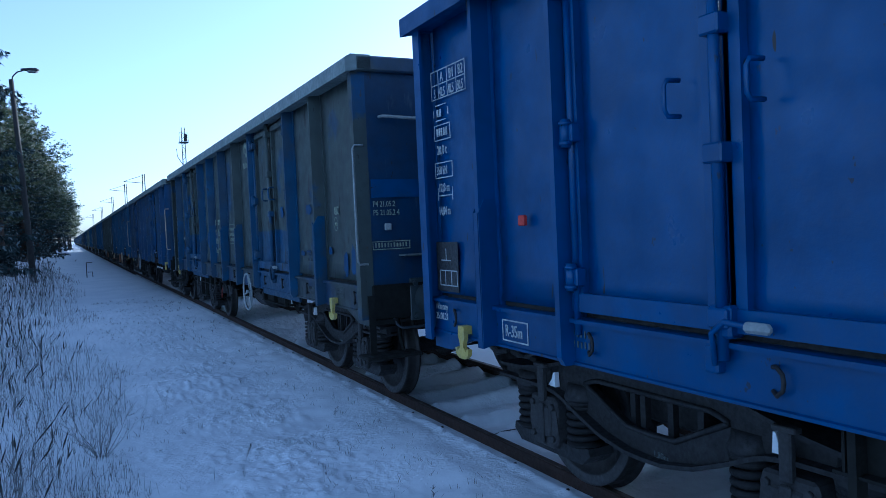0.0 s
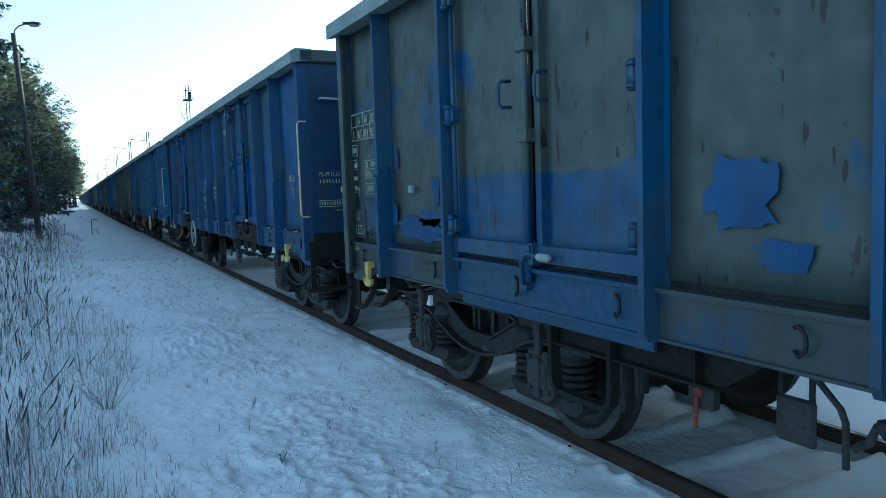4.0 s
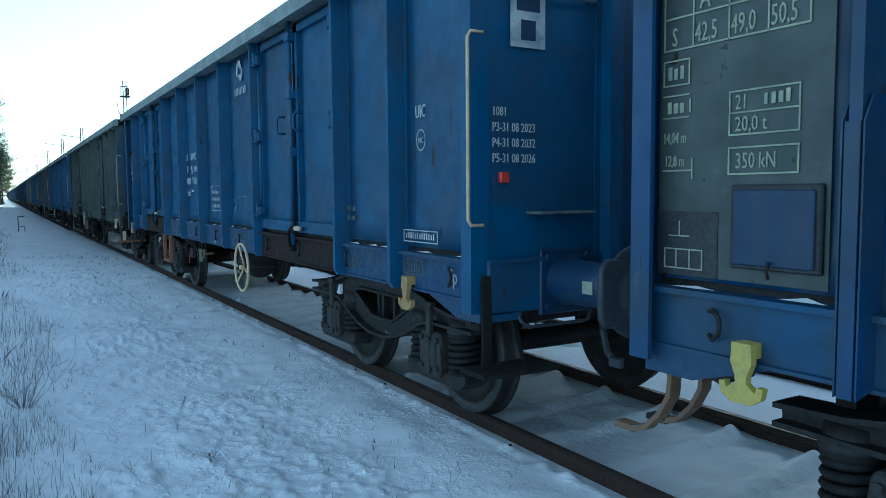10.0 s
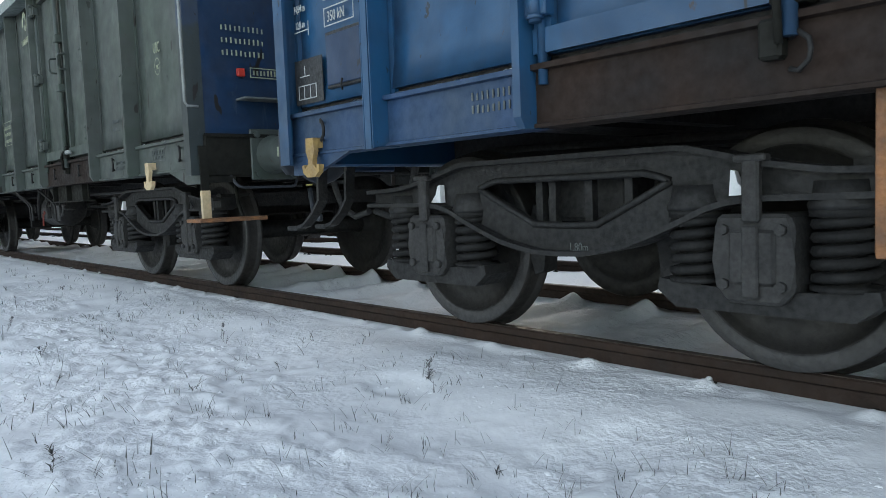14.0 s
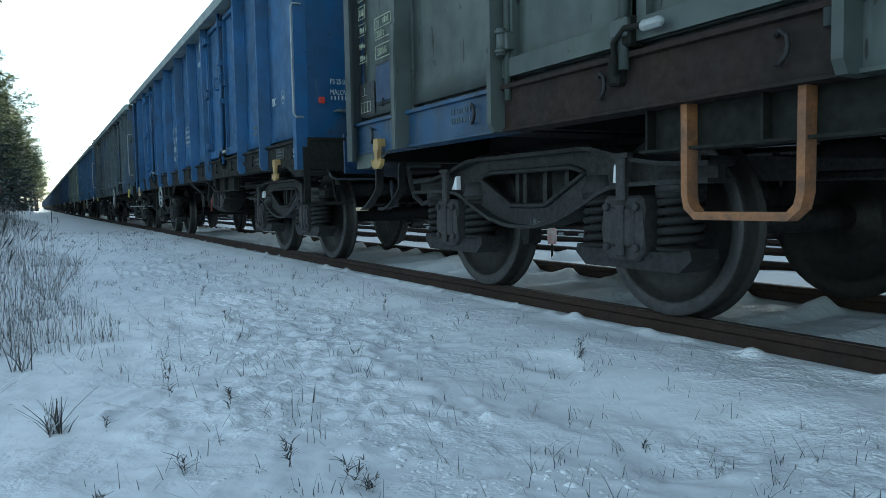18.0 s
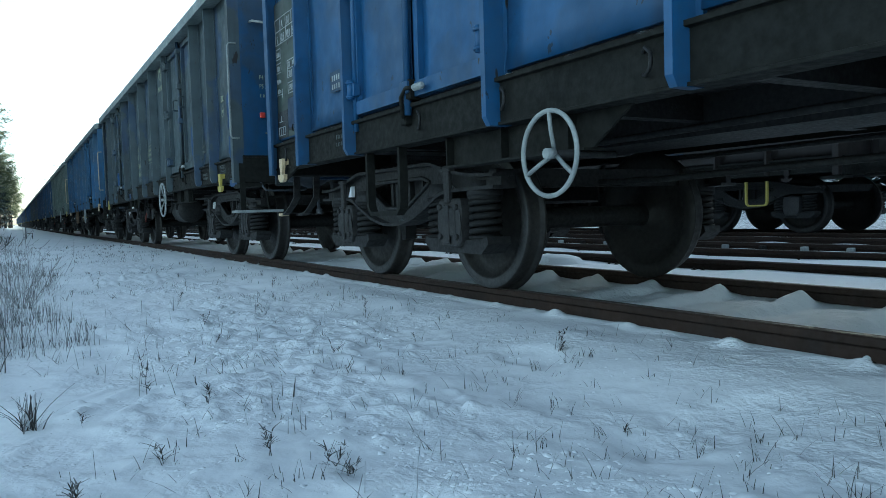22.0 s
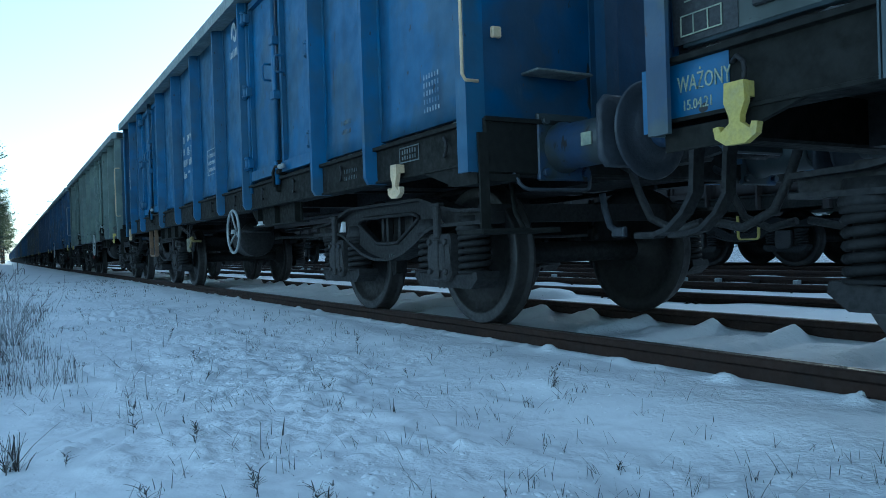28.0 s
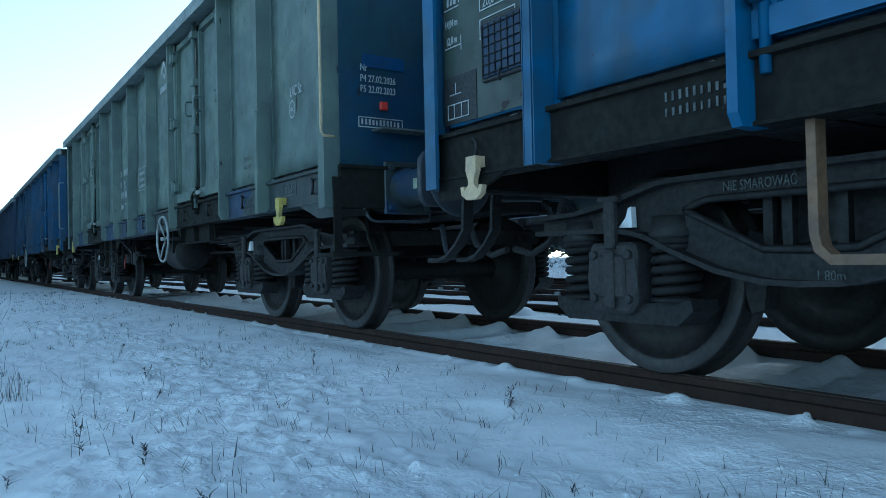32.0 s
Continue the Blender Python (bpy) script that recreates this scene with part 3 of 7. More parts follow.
def make_end_wall(bm):
    nu, nv = 10, 10
    g = [[bm.verts.new((-1.40 + 2.80 * i / nu, 0.012 * math.sin(i * 2.1 + j) * math.sin(j * 0.9), 1.20 + 1.91 * j / nv)) for i in range(nu + 1)] for j in range(nv + 1)]
    for j in range(nv):
        for i in range(nu):
            bm.faces.new((g[j][i], g[j][i + 1], g[j + 1][i + 1], g[j + 1][i])).smooth = True
    box(bm, -1.40, 1.40, 0.02, 0.05, 1.20, 3.11)


def make_end_post(bm):
    box(bm, -0.05, 0.05, -0.10, 0.0, 1.0, 3.11)
    box(bm, -0.09, 0.09, -0.012, 0.0, 1.0, 3.11)


def make_end_top(bm):
    bevbox(bm, -1.50, 1.50, -0.06, 0.06, 3.075, 3.21, 0.015)


def make_headstock(bm):
    bevbox(bm, -1.42, 1.42, -0.02, 0.14, 0.90, 1.21, 0.012)
    box(bm, -1.42, 1.42, -0.035, -0.02, 1.185, 1.21)
    box(bm, -1.44, -1.20, -0.028, 0.34, 0.86, 0.90)


def make_gusset(bm):
    # sloping corner plate under the sill
    slab(bm, [(0.0, 0.97), (0.0, 0.85), (0.24, 0.85), (0.62, 0.97)], -1.45, -1.425)


def make_buffer_casing(bm):
    lathe(bm, [(0.0, 0.0), (0.15, 0.0), (0.148, 0.04), (0.132, 0.09), (0.128, 0.30), (0.122, 0.44), (0.112, 0.445), (0.0, 0.445)], at(0, 0, 0) @ Matrix.Rotation(radians(90), 4, "X"), 20)
    ring_tube(bm, [(0, -0.4, 0), (0, -0.62, 0)], 0.096, 18)


def make_buffer_base(bm):
    bevbox(bm, -0.19, 0.19, -0.03, 0.0, -0.19, 0.19, 0.008)
    for sx in (-1, 1):
        for sz in (-1, 1):
            ring_tube(bm, [(sx * 0.145, -0.03, sz * 0.145), (sx * 0.145, -0.06, sz * 0.145)], 0.024, 6)


def make_buffer_disc(bm):
    lathe(bm, [(0.0, -0.02), (0.17, -0.014), (0.24, 0.004), (0.25, 0.016), (0.24, 0.026), (0.2, 0.03), (0.17, 0.036), (0.14, 0.05), (0.11, 0.085), (0.0, 0.085)], Matrix.Rotation(radians(-90), 4, "X"), 32)


def make_buffer_block(bm):
    # squared head with rounded corners, dished to its stem
    prof = [(0.02, 0.085), (0.10, 0.05), (0.24, 0.022), (0.255, 0.012), (0.255, -0.008), (0.235, -0.018), (0.0, -0.022)]
    rings = []
    for r, y in prof:
        ring = []
        for k in range(28):
            a = k * math.tau / 28
            c, d = math.cos(a), math.sin(a)
            q = min(0.70 / max(abs(d), 1e-3), 1.06 / max(abs(c), 1e-3), 1.16) if r > 0.15 else 1.0
            ring.append(bm.verts.new((r * c * q, y, r * d * q)))
        rings.append(ring)
    for u, w in zip(rings, rings[1:]):
        for k in range(28):
            bm.faces.new((u[k], u[(k + 1) % 28], w[(k + 1) % 28], w[k])).smooth = True
    bm.faces.new(rings[0])
    bmesh.ops.remove_doubles(bm, verts=bm.verts, dist=1e-5)


def make_coupling(bm):
    bevbox(bm, -0.09, 0.09, -0.30, 0.0, 0.98, 1.14, 0.02)
    slab(bm, [(-0.30, 1.0), (-0.42, 1.02), (-0.46, 1.1), (-0.42, 1.16), (-0.36, 1.12), (-0.30, 1.13)], -0.03, 0.03)
    ring_tube(bm, [(-0.06, -0.40, 1.06), (-0.06, -0.62, 0.98), (-0.06, -0.85, 1.05)], 0.02, 7)
    ring_tube(bm, [(0.06, -0.40, 1.06), (0.06, -0.62, 0.98), (0.06, -0.85, 1.05)], 0.02, 7)
    ring_tube(bm, [(-0.14, -0.60, 0.985), (0.14, -0.60, 0.985)], 0.032, 8)


def make_hose(bm):
    ring_tube(bm, [(0, 0.0, 0.98), (0, -0.10, 0.93), (0, -0.16, 0.78), (0, -0.24, 0.64), (0, -0.42, 0.56), (0, -0.60, 0.60)], 0.024, 8)


def make_cock(bm):
    ring_tube(bm, [(0, 0.02, 0.80), (0, 0.0, 0.70), (-0.02, -0.06, 0.60), (-0.05, -0.16, 0.565)], 0.02, 8)
    bevbox(bm, -0.075, -0.035, -0.22, -0.12, 0.535, 0.595, 0.008)


def make_crank(bm):
    # cranked foot iron under the trailing end, its toe turned outwards
    band(bm, [(0.02, 0.93), (0.0, 0.86), (-0.01, 0.70), (-0.03, 0.62), (-0.08, 0.555), (-0.15, 0.535)], 0.024, -0.032, 0.032)
    for v in bm.verts:
        v.co.x += 0.5 * max(0.0, 0.70 - v.co.z)


def make_crank_toe(bm):
    bevbox(bm, 0.045, 0.115, -0.25, -0.13, 0.52, 0.548, 0.006)


def make_bent_strap(bm):
    # strap from the sill down to the brake rigging
    ring_tube(bm, [(-1.40, 0, 0.97), (-1.37, 0, 0.93), (-1.24, 0, 0.80), (-1.21, 0, 0.74), (-1.205, 0, 0.56)], 0.014, 6)


def make_strap_ring(bm):
    ring_tube(bm, [(-1.205, 0.012, 0.56), (-1.205, 0.02, 0.50), (-1.205, 0.012, 0.45), (-1.205, -0.012, 0.45), (-1.205, -0.02, 0.50), (-1.205, -0.012, 0.56)], 0.006, 6, True)


def make_buffer_mark(bm):
    bevbox(bm, -0.136, -0.128, -0.40, -0.32, -0.035, 0.035, 0.002)


def make_grip(bm):
    bevbox(bm, -0.125, -0.08, -0.25, -0.13, 1.328, 1.37, 0.014)


def make_endstep(bm):
    # shunter's step: twisted strap and plate
    band(bm, [(-0.02, 1.12), (-0.03, 0.95), (-0.03, 0.59)], 0.014, -0.03, 0.03)


def make_step_plate(bm):
    bevbox(bm, -0.10, 0.42, -0.15, 0.10, 0.572, 0.60, 0.006)


def make_underrail(bm):
    ring_tube(bm, [(-0.29, 0, 0.93), (-0.255, -0.03, 0.85), (-0.235, -0.045, 0.825), (-0.20, -0.05, 0.815), (0.20, -0.05, 0.815), (0.235, -0.045, 0.825), (0.255, -0.03, 0.85), (0.29, 0, 0.93)], 0.011, 8)


def make_grab(bm):
    ring_tube(bm, [(0.03, 0, 2.44), (-0.05, 0, 2.44), (-0.07, 0, 2.41), (-0.07, 0, 1.43), (-0.05, 0, 1.40), (0.03, 0, 1.40)], 0.0095, 8)


def make_endgrab(bm):
    ring_tube(bm, [(-0.30, 0.0, 0), (-0.29, -0.06, 0), (0.0, -0.062, -0.012), (0.29, -0.06, 0), (0.30, 0.0, 0)], 0.014, 8)


def make_tread_shelf(bm):
    bevbox(bm, -0.2, 0.2, -0.15, 0.0, 1.455, 1.470, 0.004)


def make_reflector(bm):
    bevbox(bm, -0.03, 0.03, -0.03, 0.0, -0.03, 0.03, 0.006)


def make_handwheel(r):
    def f(bm):
        n = 40
        ring_tube(bm, [(0, r * math.cos(k * math.tau / n), r * math.sin(k * math.tau / n)) for k in range(n)], 0.0115 if r < 0.215 else 0.0145, 8, True)
    return f


def make_spoke(r):
    def f(bm):
        ring_tube(bm, [(0.03, 0, 0.02), (0.01, 0, r * 0.55), (0, 0, r * 0.97)], 0.0105, 6)
    return f


def make_hub(bm):
    ring_tube(bm, [(0.03, 0, 0), (-0.02, 0, 0)], 0.024, 10)


def make_spindle(bm):
    ring_tube(bm, [(0.03, 0, 0), (0.40, 0, 0)], 0.017, 8)


def make_ladder(bm):
    # side step: one strap bent to a stirrup
    band(bm, [(-0.26, 1.03), (-0.257, 0.60), (-0.245, 0.55), (-0.205, 0.515), (0.205, 0.515), (0.245, 0.55), (0.257, 0.60), (0.26, 1.03)], 0.032, -0.03, 0.03)


def make_ladder_square(bm):
    # side step welded from straight bars
    for y in (-0.25, 0.25):
        bevbox(bm, -0.03, 0.02, y - 0.022, y + 0.022, 0.50, 1.0, 0.004)
    bevbox(bm, -0.032, 0.03, -0.27, 0.27, 0.485, 0.525, 0.004)


def make_centre_sill(bm):
    box(bm, -0.30, 0.30, 0.78, 13.26, 0.90, 1.12)


def make_belly(bm):
    # trapezoid web hung behind the sill below the doors, with a foot flange
    slab(bm, [(3.72, 0.985), (3.72, 0.79), (5.0, 0.79), (5.3, 0.985)], -1.345, -1.33)
    box(bm, -1.40, -1.27, 3.72, 5.0, 0.778, 0.79)


def make_belly_rib(bm):
    slab(bm, [(-0.006, 0.972), (-0.006, 0.79), (0.006, 0.79), (0.006, 0.972)], -1.395, -1.345)


def make_belly_snow(bm):
    # wedge of blown snow caught beside the rib
    slab(bm, [(-0.16, 0.79), (0.05, 0.79), (0.022, 0.806), (0.006, 0.832), (-0.006, 0.834), (-0.02, 0.808), (-0.07, 0.797)], -1.392, -1.347)


def make_cross(bm):
    slab(bm, [(-0.05, 1.12), (-0.05, 0.98), (0.05, 0.98), (0.05, 1.12)], -1.30, -0.30)


def make_floor(bm):
    box(bm, -1.38, 1.38, 0.70, 13.38, 1.12, 1.17)


def make_shade_strip(bm):
    # dark strip behind the gap under the panels, standing for its shade
    for x in (-1.392, 1.362):
        box(bm, x, x + 0.03, 0.70, 13.38, 1.10, 1.27)


def make_ledge_snow(width, seed):
    # thin broken line of snow caught on the ledge below a panel
    def f(bm):
        r = random.Random(seed)
        y = -width / 2 + r.uniform(0, 0.1)
        while y < width / 2 - 0.08:
            n = r.uniform(0.04, 0.22)
            e = min(width / 2, y + n)
            h = r.uniform(0.004, 0.012)
            k = r.uniform(0.012, 0.03)
            bm.faces.new([bm.verts.new(p) for p in ((-1.44, y, 1.207), (-1.44 - k, (y + e) / 2, 1.207 + h * 0.4), (-1.44, e, 1.207), (-1.415, (y + e) / 2, 1.209 + h))])
            y = e + r.uniform(0.02, 0.35)
    return f


def make_body_bolster(bm):
    slab(bm, [(-0.16, 1.12), (-0.16, 0.98), (0.16, 0.98), (0.16, 1.12)], -1.32, 1.32)
    box(bm, -0.2, 0.2, -0.2, 0.2, 0.80, 0.98)


def make_tank(bm):
    lathe(bm, [(0, -0.46), (0.14, -0.45), (0.215, -0.40), (0.222, -0.33), (0.215, -0.31), (0.215, 0.31), (0.222, 0.33), (0.215, 0.40), (0.14, 0.45), (0, 0.46)], Matrix.Rotation(radians(90), 4, "X"), 24)
    for y in (-0.25, 0.25):
        box(bm, -0.235, 0.235, y - 0.025, y + 0.025, 0.0, 0.34)


def make_cylinder(bm):
    lathe(bm, [(0, -0.30), (0.19, -0.28), (0.2, -0.26), (0.2, -0.20), (0.17, -0.19), (0.17, 0.22), (0.1, 0.30), (0.04, 0.32), (0.035, 0.62), (0, 0.62)], Matrix.Rotation(radians(90), 4, "X"), 20)
    box(bm, -0.12, 0.12, -0.08, 0.08, 0.12, 0.34)


def make_rod(bm):
    ring_tube(bm, [(0, -2.6, 0.0), (0, -0.8, 0.02), (0, 0.9, -0.02), (0, 2.6, 0.0)], 0.022, 7)


def make_pipe(bm):
    ring_tube(bm, [(0, -5.6, 0.02), (0.05, -4.2, 0.0), (-0.12, -3.0, -0.05), (-0.12, -1.0, -0.05), (0.05, 0.6, 0.0), (0.05, 3.2, -0.03), (0, 5.6, 0.02)], 0.02, 7)


def make_changeover(bm):
    # hanging lever plate of the brake changeover
    for y, b in ((-0.07, -0.16), (0.07, -0.02)):
        band(bm, [(y, 0.02), (y, 0.12), (b, 0.40)], 0.03, -0.012, 0.0)
    bevbox(bm, -0.04, 0.02, -0.08, 0.08, -0.10, 0.06, 0.01)


def make_lever(bm):
    ring_tube(bm, [(-0.03, 0, -0.02), (-0.06, 0.0, -0.04), (-0.065, 0.0, -0.15), (-0.065, 0.0, -0.19)], 0.012, 7)
    ring_tube(bm, [(-0.03, 0, -0.02), (-0.055, 0, -0.02)], 0.028, 8)


def make_brake_plate(bm):
    bevbox(bm, -0.015, 0.015, -0.095, 0.095, -0.10, 0.10, 0.012)


def make_plate_hanger(bm):
    box(bm, -0.004, 0.006, -0.012, 0.012, 0.09, 0.42)


def make_valve_lever(bm):
    ring_tube(bm, [(0.1, 0, 0.0), (-0.02, 0, 0.0), (-0.03, 0.03, 0.03), (-0.03, 0.06, -0.04), (-0.03, 0.12, -0.08)], 0.018, 7)
    lathe(bm, [(0, -0.03), (0.026, -0.02), (0.032, 0.0), (0.026, 0.02), (0, 0.03)], at(-0.03, 0.0, 0.04), 10)


def make_strut(bm):
    ring_tube(bm, [(0, -0.25, 1.02), (0, -0.12, 0.95), (0, -0.02, 0.82), (0, 0, 0.56)], 0.022, 7)


def make_pullring(bm):
    ring_tube(bm, [(0, -0.03, -0.04), (0, 0.03, -0.04), (0, 0.045, 0.02), (0, 0.02, 0.08), (0, -0.02, 0.08), (0, -0.045, 0.02)], 0.008, 6, True)
    ring_tube(bm, [(0, 0.0, 0.08), (0.3, 0.03, 0.11), (0.55, 0.05, 0.16)], 0.007, 6)


# bogie, in the bogie's space: y = 0 at the pivot
def along(table, y):
    """A height read from pairs (distance from the middle, height)."""
    y = abs(y)
    for (a, za), (b, zb) in zip(table, table[1:]):
        if y <= b:
            return za + (zb - za) * (y - a) / (b - a)
    return table[-1][1]


F_TOP = [(0, 0.855), (0.62, 0.855), (0.95, 0.775), (1.15, 0.745), (1.43, 0.735)]
F_LOW = [(0, 0.425), (0.15, 0.43), (0.35, 0.47), (0.55, 0.545), (0.75, 0.635), (0.9, 0.655), (1.43, 0.66)]
H_TOP = [(0, 0.765), (0.44, 0.765), (0.54, 0.73)]
H_LOW = [(0, 0.55), (0.18, 0.555), (0.54, 0.728)]


def ribbon(bm, ys, low, top, x0, x1):
    rings = [[bm.verts.new(p) for p in ((x0, y, along(low, y)), (x1, y, along(low, y)), (x1, y, along(top, y)), (x0, y, along(top, y)))] for y in ys]
    for a, b in zip(rings, rings[1:]):
        for k in range(4):
            bm.faces.new((a[k], a[(k + 1) % 4], b[(k + 1) % 4], b[k]))
    bm.faces.new(rings[0])
    bm.faces.new(rings[-1][::-1])


def make_side_frame(bm):
    # pressed frame with a long window, flanged along its edges
    mid = [-0.54 + 1.08 * k / 18 for k in range(19)]
    out = [0.54 + 0.89 * k / 12 for k in range(13)]
    ribbon(bm, mid, H_TOP, F_TOP, -1.06, -1.01)
    ribbon(bm, mid, F_LOW, H_LOW, -1.06, -1.01)
    ribbon(bm, out, F_LOW, F_TOP, -1.06, -1.01)
    ribbon(bm, [-y for y in out[::-1]], F_LOW, F_TOP, -1.06, -1.01)
    ys = [-1.43 + 2.86 * k / 40 for k in range(41)]
    band(bm, [(y, along(F_TOP, y)) for y in ys], 0.022, -1.125, -0.95)
    band(bm, [(y, along(F_LOW, y)) for y in ys], 0.022, -1.125, -0.95)
    hole = [(y, along(H_TOP, y)) for y in mid] + [(y, along(H_LOW, y)) for y in mid[::-1]]
    ring_tube(bm, [(-1.065, y, z) for y, z in hole], 0.016, 6, True)
    for y in (-0.30, -0.09, 0.12, 0.2):
        box(bm, -1.0, -0.96, y - 0.02, y + 0.02, 0.50, 0.80)


def make_lodged_snow(bm):
    # snow packed into the bend of the frame
    slab(bm, [(0.805, 0.76), (0.822, 0.755), (0.835, 0.71), (0.885, 0.668), (0.80, 0.666)], -1.10, -1.066)
    for v in bm.verts:
        v.co.x += 0.012 * noise.noise(v.co * 30)


def make_axle_box(bm):
    # shield-shaped casting
    slab(bm, [(-0.13, 0.60), (0.13, 0.60), (0.15, 0.545), (0.138, 0.43), (0.15, 0.335), (0.10, 0.275), (-0.10, 0.275), (-0.15, 0.335), (-0.138, 0.43), (-0.15, 0.545)], -1.13, -0.9)
    bmesh.ops.bevel(bm, geom=bm.edges[:], offset=0.014, segments=1, affect="EDGES")


def make_box_cover(bm):
    # end cover with its four bolts
    bevbox(bm, -1.145, -1.12, -0.085, 0.085, 0.345, 0.545, 0.012)
    bevbox(bm, -1.155, -1.14, -0.03, 0.03, 0.30, 0.56, 0.006)
    for s in (-1, 1):
        for z in (0.345, 0.545):
            ring_tube(bm, [(-1.125, s * 0.105, z), (-1.15, s * 0.105, z)], 0.021, 6)


def make_hanger(bm):
    # bar that ties the box to the frame above
    bevbox(bm, -1.15, -1.11, -0.032, 0.032, 0.57, 0.80, 0.008)
    bevbox(bm, -1.155, -1.105, -0.06, 0.06, 0.785, 0.812, 0.006)


def make_saddle(bm):
    # wings that carry the springs, with the tray under them
    slab(bm, [(-0.40, 0.345), (-0.41, 0.30), (-0.33, 0.235), (0.33, 0.235), (0.41, 0.30), (0.40, 0.345), (0.17, 0.325), (-0.17, 0.325)], -1.09, -0.91)


def make_pot(bm):
    # cap that holds a spring under the frame
    lathe(bm, [(0, 0.612), (0.118, 0.612), (0.122, 0.63), (0.106, 0.665), (0.10, 0.71), (0, 0.71)], at(-1.01, 0, 0), 18)


def make_spring(bm):
    # open coil between two seats
    turns, n = 5.0, 15
    pts = []
    for k in range(int(turns * n) + 1):
        a = k * math.tau / n
        pts.append((0.094 * math.cos(a), 0.094 * math.sin(a), 0.026 + 0.232 * k / (turns * n)))
    ring_tube(bm, pts, 0.0205, 6)
    lathe(bm, [(0.0, 0.0), (0.115, 0.0), (0.115, 0.016), (0.075, 0.018), (0.073, 0.25), (0.115, 0.252), (0.117, 0.285), (0.0, 0.285)], at(0, 0, 0), 16)


def make_wheel(bm):
    # outer face at x = 0, the flange on the inner side
    lathe(bm, [(0.0, 0.035), (0.09, 0.03), (0.10, -0.01), (0.13, 0.0), (0.15, 0.03), (0.30, 0.055), (0.375, 0.035), (0.385, 0.004), (0.395, 0.0), (0.452, 0.0), (0.458, 0.006), (0.46, 0.03),
               (0.462, 0.09), (0.468, 0.10), (0.488, 0.112), (0.49, 0.122), (0.482, 0.134), (0.395, 0.135), (0.38, 0.12), (0.30, 0.09), (0.15, 0.07), (0.11, 0.17), (0.0, 0.17)], AX_X, 48)


def make_rim(bm):
    # worn outer face of the tyre
    lathe(bm, [(0.392, 0.002), (0.398, -0.003), (0.448, -0.003), (0.455, 0.002)], AX_X, 48)


def make_axle(bm):
    ring_tube(bm, [(-1.02, 0, 0), (-0.86, 0, 0), (-0.84, 0, 0), (-0.62, 0, 0), (-0.58, 0, 0), (0.58, 0, 0), (0.62, 0, 0), (0.84, 0, 0), (0.86, 0, 0), (1.02, 0, 0)],
              [0.06, 0.06, 0.09, 0.09, 0.08, 0.08, 0.09, 0.09, 0.06, 0.06], 14)


def make_bolster(bm):
    bevbox(bm, -0.9, 0.9, -0.22, 0.22, 0.56, 0.84, 0.02)
    for y in (-1.22, 1.22):
        box(bm, -0.98, 0.98, y - 0.04, y + 0.04, 0.66, 0.78)


def make_brake_block(bm):
    slab(bm, [(0.50, 0.28), (0.56, 0.30), (0.58, 0.46), (0.56, 0.62), (0.50, 0.64), (0.475, 0.56), (0.468, 0.46), (0.475, 0.36)], -0.82, -0.72)
    band(bm, [(0.57, 0.46), (0.60, 0.70), (0.56, 0.88)], 0.03, -0.79, -0.75)


def make_spring_plank(bm):
    ring_tube(bm, [(-0.78, 0.55, 0.42), (0.78, 0.55, 0.42)], 0.03, 7)


ROT_Z = Matrix.Rotation(radians(180), 4, "Z")


def build_bogie(parent, y, full):
    b = piece("bogie", "bolster", make_bolster, GRIME, parent, at(0, y, 0), "dark oily steel bogie")
    for m in (Matrix(), ROT_Z):
        piece("side_frame", "side_frame", make_side_frame, GRIME, b, m)
        for ay in (-0.9, 0.9):
            piece("axle_box", "axle_box", make_axle_box, CAST, b, m @ at(0, ay, 0), "dusty cast axle box")
            piece("spring_saddle", "saddle", make_saddle, GRIME, b, m @ at(0, ay, 0))
            for sy in (-0.27, 0.27):
                piece("coil_spring", "spring", make_spring, SPRINGM, b, m @ at(-1.01, ay + sy, 0.335))
            if full:
                piece("box_cover", "box_cover", make_box_cover, CAST, b, m @ at(0, ay, 0))
                piece("hanger", "hanger", make_hanger, CAST, b, m @ at(0, ay, 0))
                for sy in (-0.27, 0.27):
                    piece("spring_cap", "pot", make_pot, GRIME, b, m @ at(0, ay + sy, 0))
        if full:
            piece("lodged_snow", "lodged_snow", make_lodged_snow, SNOW, b, m, "snow packed in the frame")
            if m == ROT_Z:
                continue
            piece("lodged_snow", "lodged_snow_r", flipped(make_lodged_snow), SNOW, b, m, "snow packed in the frame")
    if full:
        for m in (Matrix(), ROT_Z):
            for ay, k in ((-0.9, 1), (0.9, -1)):
                piece("brake_block", ("brake_block", k), make_brake_block if k == 1 else flipped(make_brake_block), GRIME, b, m @ at(0, ay, 0))
        piece("brake_beam", "spring_plank", make_spring_plank, GRIME, b)
    return b


AXLE_OBJECTS = []


def build_axle(parent, y, spin, full=True):
    a = piece("wheelset", "axle", make_axle, GRIME, parent, at(0, y, 0.445), "steel wheelset on the rails")
    big = Matrix.Diagonal((1, 1.033, 1.033, 1))
    near = piece("wheel", "wheel", make_wheel, WHEELM, a, at(-0.82, 0, 0) @ big)
    if full:
        piece("rim", "rim", make_rim, RIMM, near, Matrix(), "worn grey rim face")
    piece("wheel", "wheel", make_wheel, WHEELM, a, at(0.82, 0, 0) @ ROT_Z @ big)
    if spin:
        AXLE_OBJECTS.append((a, y))
    return a


def side_loops(e, mat):
    for y in (0.98, 2.5, 3.55, 4.45, 5.45, 6.5, 7.55, 8.6, 9.6, 10.5, 11.6, 13.05):
        piece("rope_loop", "loop", make_loop, mat, e, at(-1.445, y, 1.085))


